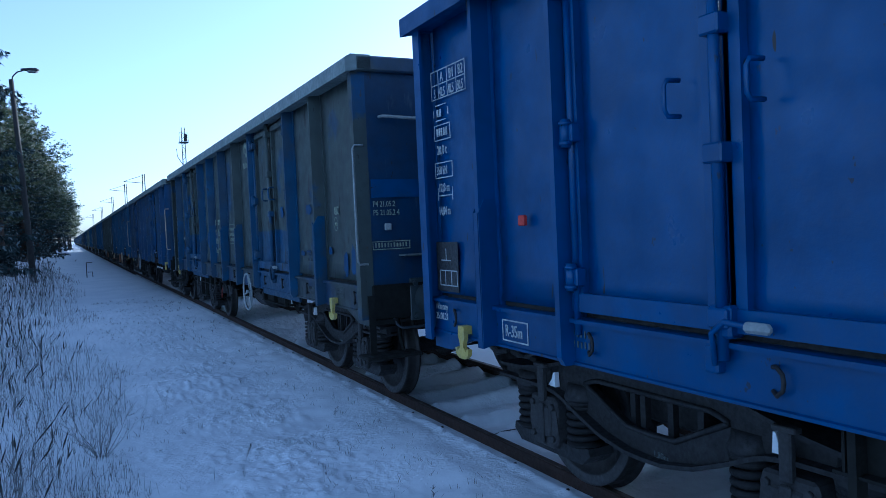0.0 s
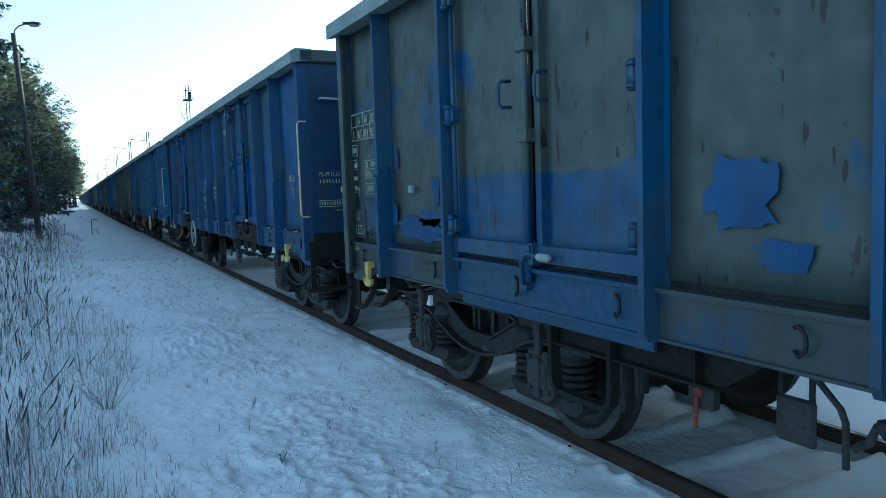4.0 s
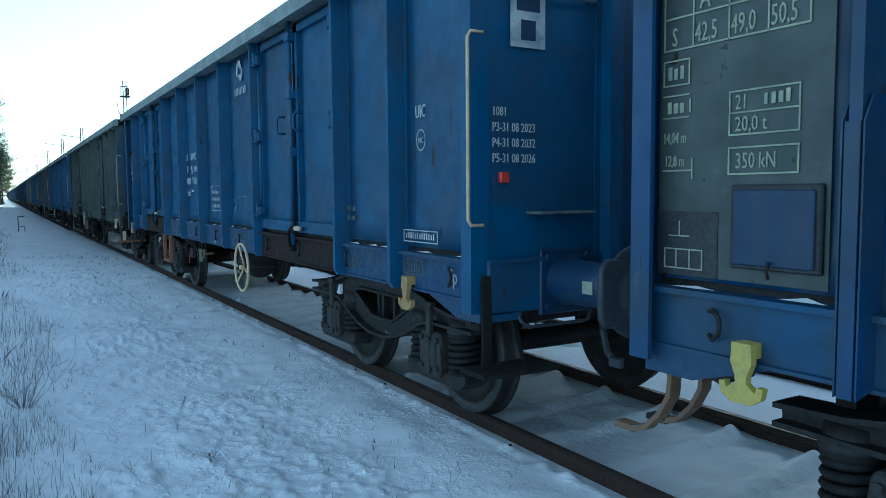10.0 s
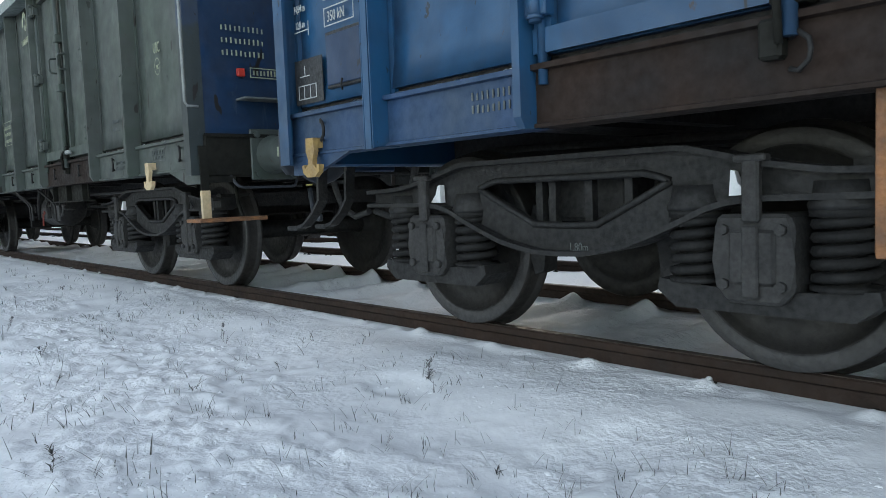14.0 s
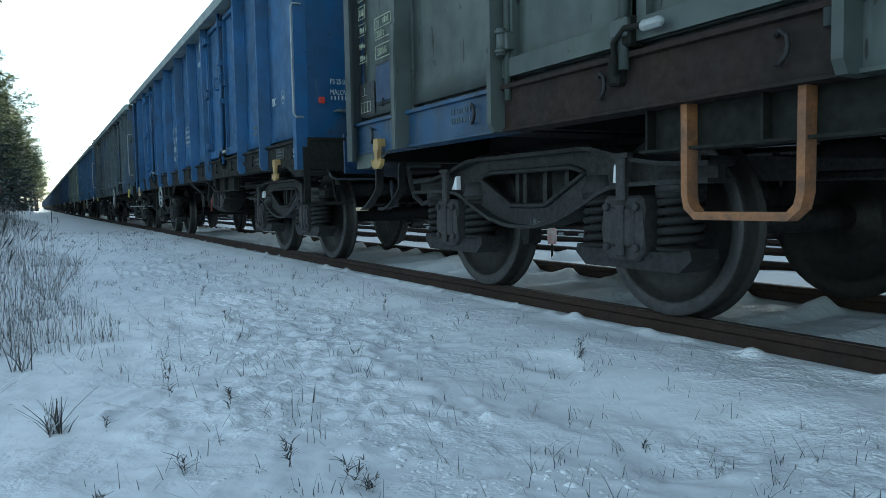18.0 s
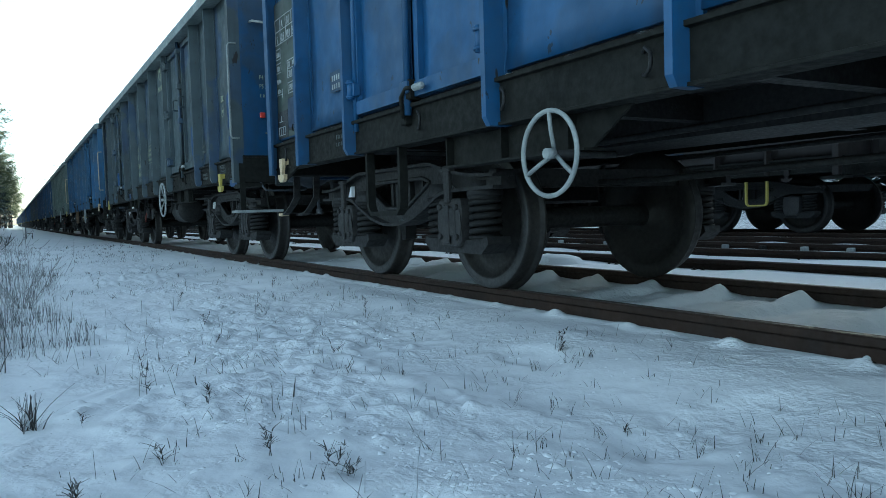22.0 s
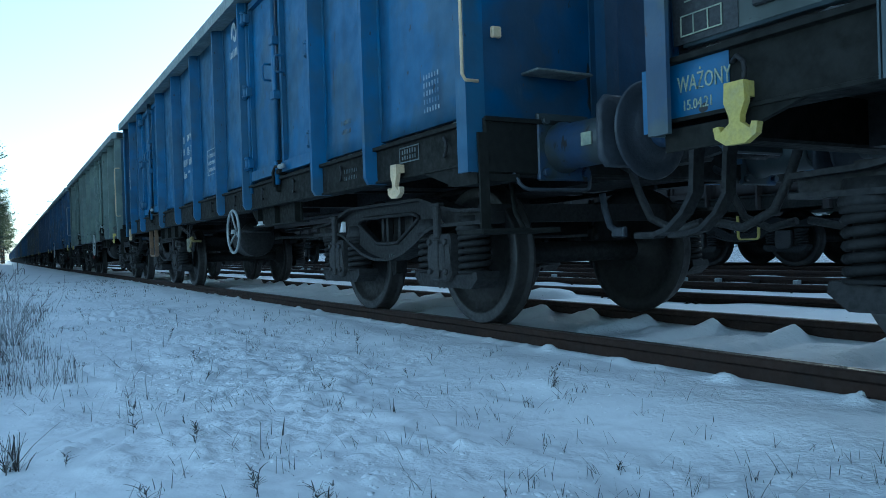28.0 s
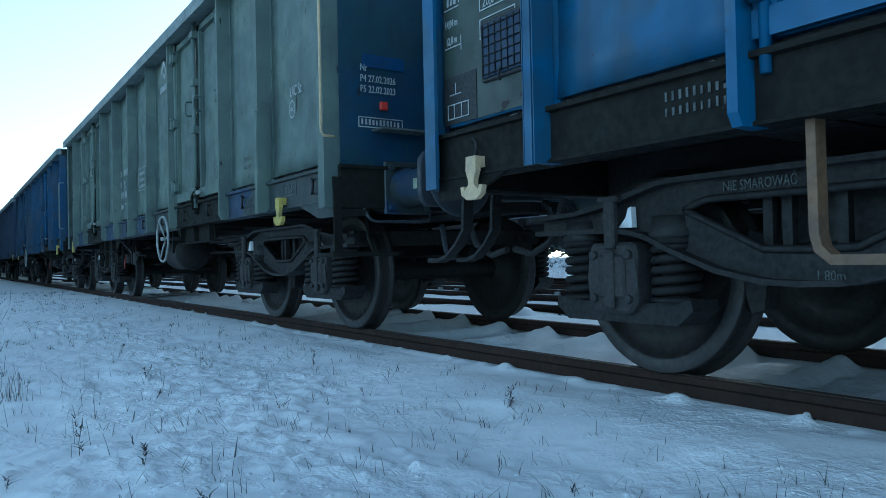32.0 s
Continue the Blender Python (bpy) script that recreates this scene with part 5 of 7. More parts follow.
def signs_for(lead_text, uic, sp, sill_rear, ink=None, extra=None):
    def f(e, spec):
        i = ink or WHITEP
        common_signs(e, spec, i)
        tx, tz, gap = spec.get("text_at", (-1.20, 2.06, 0.10))
        for k, s in enumerate(lead_text):
            if s.startswith("#"):
                marks(e, "text_mark", scribble(spec["seed"] + 40 + k, 0, 0.36, 0, 0.04, 10, 0.012), tx, 0.646, tz - k * gap, "end", i)
            else:
                lettering(e, s, 0.07, tx, 0.646, tz - k * gap, "end", i, 0.72)
        if spec.get("end_field"):
            marks(e, "overpainted_field", [spec["end_field"]], 0, 0.648, 0, "end", BRUSHB, "freshly overpainted blue field")
        if uic:
            uy, uz, cy, cz = spec.get("uic_at", (1.46, 1.90, 1.38, 1.79))
            lettering(e, uic, 0.115, XS, uy, uz, "side", i, 0.7)
            circled(e, "MC", cy, cz, i)
        marks(e, "bay_mark", scribble(spec["seed"] + 60, -0.09, 0.09, 0.09, 0.035, 8, 0.008) + scribble(spec["seed"] + 61, -0.09, 0.09, 0.02, 0.035, 8, 0.008), XS, 2.45, 1.36, "side", FAINT)
        if sp:
            lettering(e, sp, 0.13, -1.448, spec.get("sp_y", 1.02), 1.045, "side", i)
        for k, s in enumerate(sill_rear):
            lettering(e, s, 0.07, -1.448, 13.38, 1.12 - k * 0.07, "side", i)
        if extra:
            extra(e, spec, i)
        if spec.get("chalk"):
            chalk(e)
    return f


def extra_first(e, spec, ink):
    lettering(e, "R-35m", 0.10, -1.448, 12.44, 1.03, "side", ink, 0.7)
    marks(e, "radius_frame", outline(-0.02, 0.26, -0.03, 0.10, 0.008), -1.448, 12.45, 1.03, "side", ink)
    piece("reflector", "reflector", make_reflector, RED, e, at(-1.44, 12.19, 1.72) @ Matrix.Rotation(radians(-90), 4, "Z"))


def extra_poster(e, spec, ink):
    # dated frame on the side; notice and warning triangle on the end wall
    marks(e, "revision_mark", outline(-0.22, 0.22, 0, 0.08, 0.007) + scribble(71, -0.19, 0.19, 0.022, 0.04, 13, 0.013), XS, 1.39, 1.264, "side", ink)
    marks(e, "notice", [(-0.12, 0.12, 0, 0.34)], -1.15, 0.642, 2.38, "end", WHITEP, "torn white notice")
    marks(e, "notice_print", [(-0.08, 0.08, 0.2, 0.3), (-0.05, 0.05, 0.04, 0.15)], -1.15, 0.638, 2.38, "end", DARKB)
    bm = bmesh.new()
    bm.faces.new([bm.verts.new(p) for p in ((-0.1, 0, 0), (0.1, 0, 0), (0, 0.17, 0))])
    t = part("warning_triangle", bm, YELLOW, e, "yellow warning triangle")
    t.matrix_basis = at(-1.0, 0.64, 2.84) @ FACE_END
    marks(e, "triangle_print", [(-0.012, 0.012, 0.03, 0.1)], -1.0, 0.637, 2.84, "end", BLACKP)


def blot(e, x, y, z, ry, rz, seed):
    """A brushed patch of fresh paint with an uneven edge."""
    r = random.Random(seed)
    bm = bmesh.new()
    rim = []
    for k in range(22):
        a = k * math.tau / 22
        q = 0.72 + 0.5 * r.random()
        c, s = math.cos(a), math.sin(a)
        rim.append((ry * q * math.copysign(abs(c) ** 0.6, c), rz * q * math.copysign(abs(s) ** 0.6, s)))
    front = [bm.verts.new((x, y + a, z + b)) for a, b in rim]
    back = [bm.verts.new((x + 0.0025, y + a, z + b)) for a, b in rim]
    bm.faces.new(front[::-1])
    for k in range(22):
        bm.faces.new((front[k], front[(k + 1) % 22], back[(k + 1) % 22], back[k]))
    part("overpaint_patch", bm, BRUSHB, e, "fresh blue overpainted patch")


def extra_weighed(e, spec, ink):
    blot(e, XS + 0.001, 1.06, 1.36, 0.14, 0.16, 4)
    blot(e, XS + 0.001, 1.08, 1.75, 0.12, 0.2, 5)
    blot(e, XS + 0.001, 3.0, 1.62, 0.2, 0.28, 6)
    blot(e, XS + 0.001, 12.30, 1.43, 0.22, 0.17, 8)
    blot(e, XS + 0.001, 12.40, 1.76, 0.10, 0.14, 9)
    blot(e, XS - 0.012, 11.30, 1.50, 0.19, 0.15, 10)
    blot(e, -1.449, 9.47, 1.05, 0.10, 0.055, 11)
    blot(e, -1.4535, 0.98, 0.935, 0.17, 0.05, 7)
    marks(e, "weigh_field", [(-0.205, 0.205, 0, 0.25)], -1.4475, 13.305, 0.935, "side", BLUE7, "fresh blue patch with weighing date")
    lettering(e, "WAŻONY", 0.085, -1.452, 13.33, 1.065, "side", ink, 0.62)
    lettering(e, "15.04.21", 0.055, -1.452, 13.31, 0.995, "side", ink, 0.75)


def extra_brushed(e, spec, ink):
    piece("reflector", "reflector", make_reflector, GREYW, e, at(-1.44, 12.0, 1.67) @ Matrix.Rotation(radians(-90), 4, "Z"))
    for k, (y, z, ry, rz) in enumerate(((11.90, 1.37, 0.40, 0.09), (11.72, 1.45, 0.20, 0.06), (12.38, 1.46, 0.05, 0.09), (12.32, 1.92, 0.03, 0.08), (11.62, 1.66, 0.055, 0.12), (13.30, 1.95, 0.03, 0.05),
                                        (2.42, 1.95, 0.10, 0.05), (2.72, 1.47, 0.07, 0.03), (2.50, 1.47, 0.08, 0.03), (2.20, 1.38, 0.09, 0.05), (1.05, 1.42, 0.07, 0.13), (1.28, 1.38, 0.06, 0.10), (1.72, 1.5, 0.05, 0.04),
                                        (3.55, 1.95, 0.06, 0.07), (8.9, 1.62, 0.16, 0.14), (8.7, 1.38, 0.12, 0.06), (6.4, 1.36, 0.2, 0.05))):
        blot(e, XS + 0.001, y, z, ry, rz, 40 + k)


def extra_plate(e, spec, ink):
    marks(e, "text_plate", [(-0.26, 0.26, 0, 0.16)], XS, 11.75, 1.48, "side", BLUE1)
    marks(e, "text_mark", scribble(5, -0.22, 0.22, 0.085, 0.05, 10) + scribble(6, -0.22, 0.22, 0.02, 0.04, 10), XS - 0.004, 11.75, 1.48, "side", ink)


def extra_oil_note(e, spec, ink):
    marks(e, "text_mark", sum([scribble(80 + k, 0, 0.2, k * 0.05, 0.03, 6, 0.012) for k in range(5)], []), XS, 1.27, 1.33, "side", FAINTW)
    lettering(e, "NIE SMAROWAĆ", 0.058, -1.066, 11.92, 0.79, "side", FAINT, 0.72)


def chalk(e):
    """Loose chalk scrawl on one bay, and small stencils on the sill."""
    bm = bmesh.new()
    arc = [(5.80, 1.49), (5.69, 1.535), (5.50, 1.55), (5.29, 1.56), (5.10, 1.548)]
    tick = [(5.31, 1.56), (5.265, 1.523), (5.223, 1.464), (5.17, 1.414)]
    hook = [(5.69, 1.441), (5.73, 1.40), (5.761, 1.343), (5.797, 1.286)]
    tail = [(5.70, 1.52), (5.66, 1.47), (5.69, 1.41)]
    for line in (arc, tick, hook, tail):
        ring_tube(bm, [(XS - 0.002, y, z) for y, z in line], 0.0035, 4)
    part("chalk_scrawl", bm, FAINTW, e, "loose white chalk scrawl")
    lettering(e, "-900m-", 0.06, -1.452, 6.67, 0.975, "side", FAINTW, 0.75)
    marks(e, "sill_stencil", outline(0, 0.13, 0, 0.11, 0.012) + [(0.03, 0.10, 0.05, 0.062)], -1.452, 5.43, 0.965, "side", FAINTW)


SPECS = [
    dict(label="freshly painted bright blue open freight wagon with white lettering", main=BLUE0, post=BLUE0, sill=BLUE0, door_sill=BLUE0, end=BLUE0, buffer=BLUE0, head=BLUE0, top=BLUE0, latch=BLUE0, handle=BLUE0, square=True, posts=POSTS_A, hw=8.9, step=10.0, levers=9.0,
         signs=signs_for(["#", "#"], "UIC St", "Sp", ["Wazony", "25.08.21"], None, extra_first)),
    dict(label="scratched grey-green open freight wagon with repainted blue posts", main=GREY1, door=GREY1D, flap=True, post=BLUE1, latch=BLUE1, bare=True, sill=SLATE, door_sill=SILLB, end=DARKB, corner=GREY1, top=SLATE, main_posts=(0, 3), bogies=0.10, end_field=(-1.39, -0.93, 1.98, 2.14), refl_at=(-1.25, 1.72), text_at=(-1.38, 1.90, 0.075), rev=(-1.22, 1.52), uic_at=(1.55, 1.86, 1.50, 1.77), hw=5.1, hr=0.252, hz=0.9, step=10.0, levers=8.9, refl=GREYW,
         signs=signs_for(["P4 21.05.2", "P5 21.05.2 4"], "UIC", "", ["R-35m"], YELLOWP, extra_brushed)),
    dict(label="faded blue open freight wagon with grey patches", main=BLUE2, rear_sill=BLUE1, post=BLUE2P, sill=SILLB, door_sill=SILLR, end=DARKB, top=GREY1, shift=0.09, crank=DULLO, bogies=0.02, refl_at=(-1.05, 1.69), text_at=(-1.32, 1.84, 0.075), rev=(-1.15, 1.50), uic_at=(1.49, 1.80, 1.35, 1.71), hw=8.89, hr=0.262, hz=0.885, step=9.7, levers=5.7, wedges=(0, 1, 2), gear=(5.34, 5.65, 5.82), tank=7.45, refl=CREAM, rail=CREAM,
         field=GREEN4, signs=signs_for(["P5 29.11.23", "#"], "UIC St", "Sp", [], YELLOWP)),
    dict(label="deep blue open freight wagon, rusty below the doors", main=BLUE3, post=BLUE3, sill=SILLB, door_sill=SILLR, end=BLUE3, top=GREY1, buffer=DARKB, head=BLUE3, hook_y=1.47, hook_end=13.12, grip=CREAM, posts=POSTS_C, bogies=0.12, num_dz=0.17, refl_at=(-1.32, 1.66), text_at=(-1.39, 2.0, 0.085), uic_at=(1.44, 2.05, 1.36, 1.91), hw=5.02, hr=0.247, hz=0.815, tz=1.38, step=10.05, levers=8.98, tank=7.22, tank_k=0.5, chalk=True, wheel=CREAM, ladder=ORANGE, rail=CREAM,
         step_label="rusty orange side step", hook=OCHRE, signs=signs_for(["1081", "P3-31 08 2023", "P4-31 08 2032", "P5-31 08 2026"], "UIC", "Sp", [], WHITEP, extra_poster)),
    dict(label="faded grey-green open freight wagon with a dark blue end", main=GREEN4, post=GREEN4, sill=GREEN4, rear_sill=BLUE1, hook_rear=OCHRE, door_sill=SILLR, end=DARKB, top=GREEN4, refl_at=(-1.11, 1.66), text_at=(-1.25, 1.96, 0.09), rev=(-0.85, 1.63), hw=8.25, hr=0.2, hz=0.89, step=9.82, levers=5.9, corner=SLATE, toe=CREAM, strap_end=CREAM, plank=ORANGE, ladder=ORANGE, step_label="rusty orange side step",
         hook=CREAM, signs=signs_for(["#", "#", "#"], "UIC", "", [], YELLOWP)),
    dict(label="mid-blue open freight wagon with a grimy dark sill", field=GREEN4, main=BLUE5, post=BLUE5, sill=SILLD, door_sill=SILLD, end=BLUE1, top=GREY1, buffer=DARKB, hw=9.10, hr=0.192, hz=0.762, posts=POSTS_D, toe=CREAM, bogies=0.05, refl_at=(-1.27, 1.56), text_at=(-1.18, 1.72, 0.05), uic_at=(1.72, 1.62, 1.32, 1.67), step=11.17, levers=5.9, hook_y=1.49, hook=OCHRE, hook_end=13.1, hook_rear=CREAM,
         signs=signs_for(["P5 25.02.2025", "", "MALOWANE", "#"], "UIC", "Sp", [], WHITEP, extra_plate)),
    dict(label="weathered grey-blue open freight wagon with blue overpainting", field=GREEN4, main=GREY6, post=GREY6, sill=SILLD, door_sill=SILLD, end=BLUE1, top=GREY1, buffer=SLATE, posts=POSTS_E, bogies=0.09, hook_y=1.4, hook_end=13.04, plank=GREYW, hw=4.87, step=None, levers=8.9, rear_wedges=(1,), rig=GRIME,
         signs=signs_for(["P4 25.02.20", "P5 25.02.20", "#"], "UIC", "Sp", [], YELLOWP, extra_weighed)),
    dict(label="light blue open freight wagon with dark underframe", field=GREEN4, main=BLUE7, post=BLUE7, sill=SILLD, door_sill=SILLD, end=BLUE1, top=BLUE7, buffer=SLATE, hw=5.18, turn=-76, hr=0.222, hz=0.74, tz=1.49, posts=POSTS_D, bogies=-0.02, num_dz=0.19, refl_at=(-1.33, 1.67), step=11.1, levers=8.53, wedges=(2,), gear=(8.36, 8.03, 8.75), tank=7.25, tank_k=0.5, chipped=True, refl=CREAM, rail=CREAM,
         hook=CREAM, hook_end=13.03, mesh=True, ladder=DULLO, step_label="dull rusty side step", signs=signs_for([], "", "", [], WHITEP, extra_oil_note)),
    dict(label="pale green open freight wagon with a dull teal end wall", main=GREEN8, post=GREEN8, sill=SLATE, door_sill=SILLD, end=TEAL, top=GREEN8, buffer=SLATE, bogies=-0.03, end_field=(-1.22, -0.88, 1.91, 2.0), refl_at=(-1.06, 1.64), text_at=(-1.24, 1.88, 0.075), rev=(-1.08, 1.48), uic_at=(1.45, 1.82, 1.40, 1.72), hw=5.0, step=10.0, levers=8.9, rail=CREAM,
         signs=signs_for(["Nr", "P4 27.02.2026", "P5 22.02.2023"], "UIC St", "", [], WHITEP)),
    dict(label="blue open freight wagon in the train", main=BLUE5, post=BLUE1, sill=SILLD, door_sill=SILLD, end=DARKB, top=GREY1, hw=8.9, step=10, levers=5.9, signs=signs_for(["#"], "UIC", "", [], WHITEP)),
    dict(label="dark blue open freight wagon in the train", main=BLUE3, post=DARKB, sill=SILLD, door_sill=SILLD, end=DARKB, top=SLATE, hw=4.9, step=10, levers=8.9, signs=signs_for(["#"], "UIC", "", [], WHITEP)),
    dict(label="slate-grey open freight wagon in the train", main=SLATE, post=SLATE, sill=SILLD, door_sill=SILLD, end=SLATE, top=GREY1, hw=4.9, step=10, levers=8.9, signs=signs_for(["#"], "UIC", "", [], WHITEP)),
]
FAR = [(BLUE5, BLUE1, "blue"), (GREY1, SLATE, "grey-green"), (BLUE2, BLUE1, "faded blue"), (SLATE, SLATE, "slate-grey"), (BLUE3, DARKB, "dark blue"), (GREEN4, SLATE, "grey-green"), (BLUE7, BLUE1, "light blue")]
WAGONS = []
N_FULL, N_ALL = 10, 33
for i in range(N_ALL):
    if i < len(SPECS):
        sp = dict(SPECS[i])
    else:
        mcol, pcol, word = FAR[i % len(FAR)]
        sp = dict(label=word + " open freight wagon far along the train", main=mcol, post=pcol, sill=SILLD, door_sill=SILLD, end=DARKB, top=pcol)
    sp["seed"], sp["spin"] = 100 + i * 7, i < 12
    WAGONS.append((build_wagon(sp, i < N_FULL), L * i - 8.639 + sp.get("shift", 0.0)))


# ---- ground: one sheet of snow, rails rise out of it ----
def value_noise(x, y, scale, seed):
    x, y = x / scale + seed * 17.3, y / scale - seed * 9.1
    ix, iy = np.floor(x), np.floor(y)
    fx, fy = x - ix, y - iy
    fx, fy = fx * fx * (3 - 2 * fx), fy * fy * (3 - 2 * fy)

    def h(a, b):
        v = np.sin(a * 127.1 + b * 311.7 + seed * 74.7) * 43758.5453
        return v - np.floor(v)
    return (h(ix, iy) * (1 - fx) + h(ix + 1, iy) * fx) * (1 - fy) + (h(ix, iy + 1) * (1 - fx) + h(ix + 1, iy + 1) * fx) * fy


def smooth_step(a, b, v):
    t = np.clip((v - a) / (b - a), 0, 1)
    return t * t * (3 - 2 * t)


def lumps(x, y):
    """Small clods: rounded crumbs that stand on the trodden snow."""
    m = smooth_step(0.35, 0.65, value_noise(x, y, 0.7, 12))
    u, v = x * 0.77 + y * 0.64, y * 0.77 - x * 0.64
    a = smooth_step(0.5, 0.88, value_noise(u, v, 0.12, 3)) * 0.013 + smooth_step(0.6, 0.85, value_noise(v * 0.9, u * 0.9 + 2.2, 0.055, 15)) * 0.016
    b = smooth_step(0.5, 0.85, value_noise(v + 3.3, u, 0.075, 4)) * 0.024
    m = (0.30 + 0.55 * m) * (0.22 + 0.78 * smooth_step(-1.3, -2.2, x))
    return (a + b) * m * 0.85 + (value_noise(u, v, 0.16, 13) - 0.5) * 0.010


SLEEPER_Y0, SLEEPER_D = 2.198, 0.626


def ground_z(x, y):
    x, y = np.asarray(x, float), np.asarray(y, float)
    z = -0.136 - 0.065 * smooth_step(-0.95, -1.9, x)
    # the verge climbs slowly towards the wood
    z = z + 0.75 * smooth_step(-3.2, -7.5, x) * smooth_step(2, 30, y) + 0.9 * smooth_step(-7, -30, x)
    rough = smooth_step(-0.98, -1.25, x)
    near = smooth_step(45, 12, y) * smooth_step(0.0, 0.5, y) * smooth_step(-5.4, -4.4, x)
    z = z + rough * ((value_noise(x, y, 0.9, 1) - 0.5) * 0.045 + near * ((value_noise(x * 0.8 + y * 0.6, y * 0.8 - x * 0.6, 0.30, 2) - 0.5) * 0.018 + lumps(x, y)))
    # trodden hollows
    hollow = value_noise(x, y, 0.42, 6)
    z = z - rough * near * 0.02 * smooth_step(0.72, 0.9, hollow)
    # scooped snow along the outer rail foot
    edge = np.exp(-((x + 0.99) / 0.08) ** 2)
    z = z + edge * (0.03 * value_noise(x, y, 0.25, 8) - 0.012)
    # drifts over the sleepers between and beside the rails
    inside = smooth_step(0.70, 0.60, np.abs(x))
    ph = np.cos((y - SLEEPER_Y0) * math.tau / SLEEPER_D)
    peak = np.maximum(ph, 0)
    slab_top = smooth_step(0.30, 0.80, np.cos((y + 0.05 * (value_noise(x, y, 0.4, 19) - 0.5) - SLEEPER_Y0) * math.tau / SLEEPER_D))
    z = z + inside * slab_top * (0.022 + 0.040 * smooth_step(4.0, 6.5, y)) * (0.6 + 0.8 * value_noise(x, y, 0.5, 20))
    z = z + inside * (0.018 * peak ** 2 + (0.02 + 0.03 * value_noise(x, y, 0.3, 22)) * peak ** 5 * smooth_step(-0.35, 0.62, x) + 0.025 * peak ** 8 * smooth_step(-0.3, -0.62, x) - 0.016 + (value_noise(x * 1.6, y, 0.35, 9) - 0.5) * 0.035 + (value_noise(x, y * 0.35, 0.12, 10) - 0.5) * 0.012 + near * (value_noise(x + y * 0.3, y - x * 0.3, 0.07, 17) - 0.5) * 0.014)
    # heaps round the rail fastenings
    z = z + near * np.exp(-((x + 0.865) / 0.05) ** 2) * (0.024 * peak ** 6 + 0.036 * value_noise(x, y, 0.11, 25) - 0.008)
    z = z + near * np.exp(-((x - 0.62) / 0.11) ** 2) * (0.01 + 0.045 * value_noise(x, y, 0.5, 26)) * peak ** 5
    far = smooth_step(0.9, 1.2, x)
    z = z + far * ((value_noise(x, y, 0.6, 11) - 0.5) * 0.04 + 0.02)
    z = z + 0.5 * smooth_step(14, 30, x) * 1.0
    return z


def axis_steps(stops):
    out = []
    for (a, b, d) in stops:
        n = max(1, int(round((b - a) / d)))
        out += [a + (b - a) * k / n for k in range(n)]
    return out + [stops[-1][1]]


GX = axis_steps([(-2500, -300, 440), (-300, -60, 40), (-60, -12, 4), (-12, -6, 0.4), (-6, -4.2, 0.09), (-4.2, -1.6, 0.018), (-1.6, -0.98, 0.03), (-0.98, 0.9, 0.022), (0.9, 2.4, 0.08), (2.4, 14, 0.5), (14, 60, 5), (60, 300, 40), (300, 2500, 440)])
GY = axis_steps([(-2500, -300, 440), (-300, -40, 40), (-40, -4, 2), (-4, 0.4, 0.3), (0.4, 4.6, 0.018), (4.6, 7.0, 0.034), (7.0, 12, 0.07), (12, 30, 0.16), (30, 80, 0.8), (80, 300, 10), (300, 2500, 300)])
gx, gy = np.meshgrid(np.array(GX), np.array(GY))
gz = ground_z(gx, gy)
nx, ny = len(GX), len(GY)
gv = np.stack([gx.ravel(), gy.ravel(), gz.ravel()], 1)
ii, jj = np.meshgrid(np.arange(nx - 1), np.arange(ny - 1))
q0 = (jj * nx + ii).ravel()
gf = np.stack([q0, q0 + 1, q0 + nx + 1, q0 + nx], 1)
gme = bpy.data.meshes.new("ground")
gme.from_pydata(gv.tolist(), [], gf.tolist())
gme.shade_smooth()
gme.materials.append(SNOW)
ground = tagged(new("ground", gme), "trodden snow on the ground beside the tracks", "ground", kind="structure")


# ---- tracks ----
def make_rail(y0, y1):
    def f(bm):
        prof = [(-0.075, -0.172), (0.075, -0.172), (0.075, -0.158), (0.012, -0.142), (0.009, -0.05), (0.034, -0.036), (0.036, -0.006), (0.028, 0.0), (-0.028, 0.0), (-0.036, -0.006), (-0.034, -0.036), (-0.009, -0.05), (-0.012, -0.142), (-0.075, -0.158)]
        n = max(1, int((y1 - y0) / 20))
        rings = [[bm.verts.new((x, y0 + (y1 - y0) * k / n, z)) for x, z in prof] for k in range(n + 1)]
        for a, b in zip(rings, rings[1:]):
            for i in range(len(prof)):
                j = (i + 1) % len(prof)
                bm.faces.new((a[i], a[j], b[j], b[i]))
        bm.faces.new(rings[0])
        bm.faces.new(rings[-1][::-1])
    return f


def make_rail_head(y0, y1):
    def f(bm):
        box(bm, -0.024, 0.024, y0, y1, 0.0, 0.003)
    return f


def make_clip(bm):
    bevbox(bm, -0.04, 0.04, -0.045, 0.045, -0.175, -0.128, 0.008)
    ring_tube(bm, [(0.0, 0, -0.13), (0.0, 0, -0.078)], 0.013, 7)
    ring_tube(bm, [(0.0, 0, -0.128), (0.0, 0, -0.096)], 0.026, 6)


def make_clip_snow(bm):
    # cap on the bolt and a small drift behind it
    lathe(bm, [(0.0, -0.086), (0.015, -0.089), (0.019, -0.084), (0.016, -0.074), (0.007, -0.067), (0, -0.066)], at(0.0, 0.004, 0), 9)
    lathe(bm, [(0.075, -0.16), (0.06, -0.13), (0.04, -0.108), (0.018, -0.096), (0, -0.094)], at(-0.012, 0.07, 0), 11)
    for v in bm.verts:
        v.co += Vector((0.8, 1.0, 0.6)) * 0.012 * noise.noise(v.co * 25)


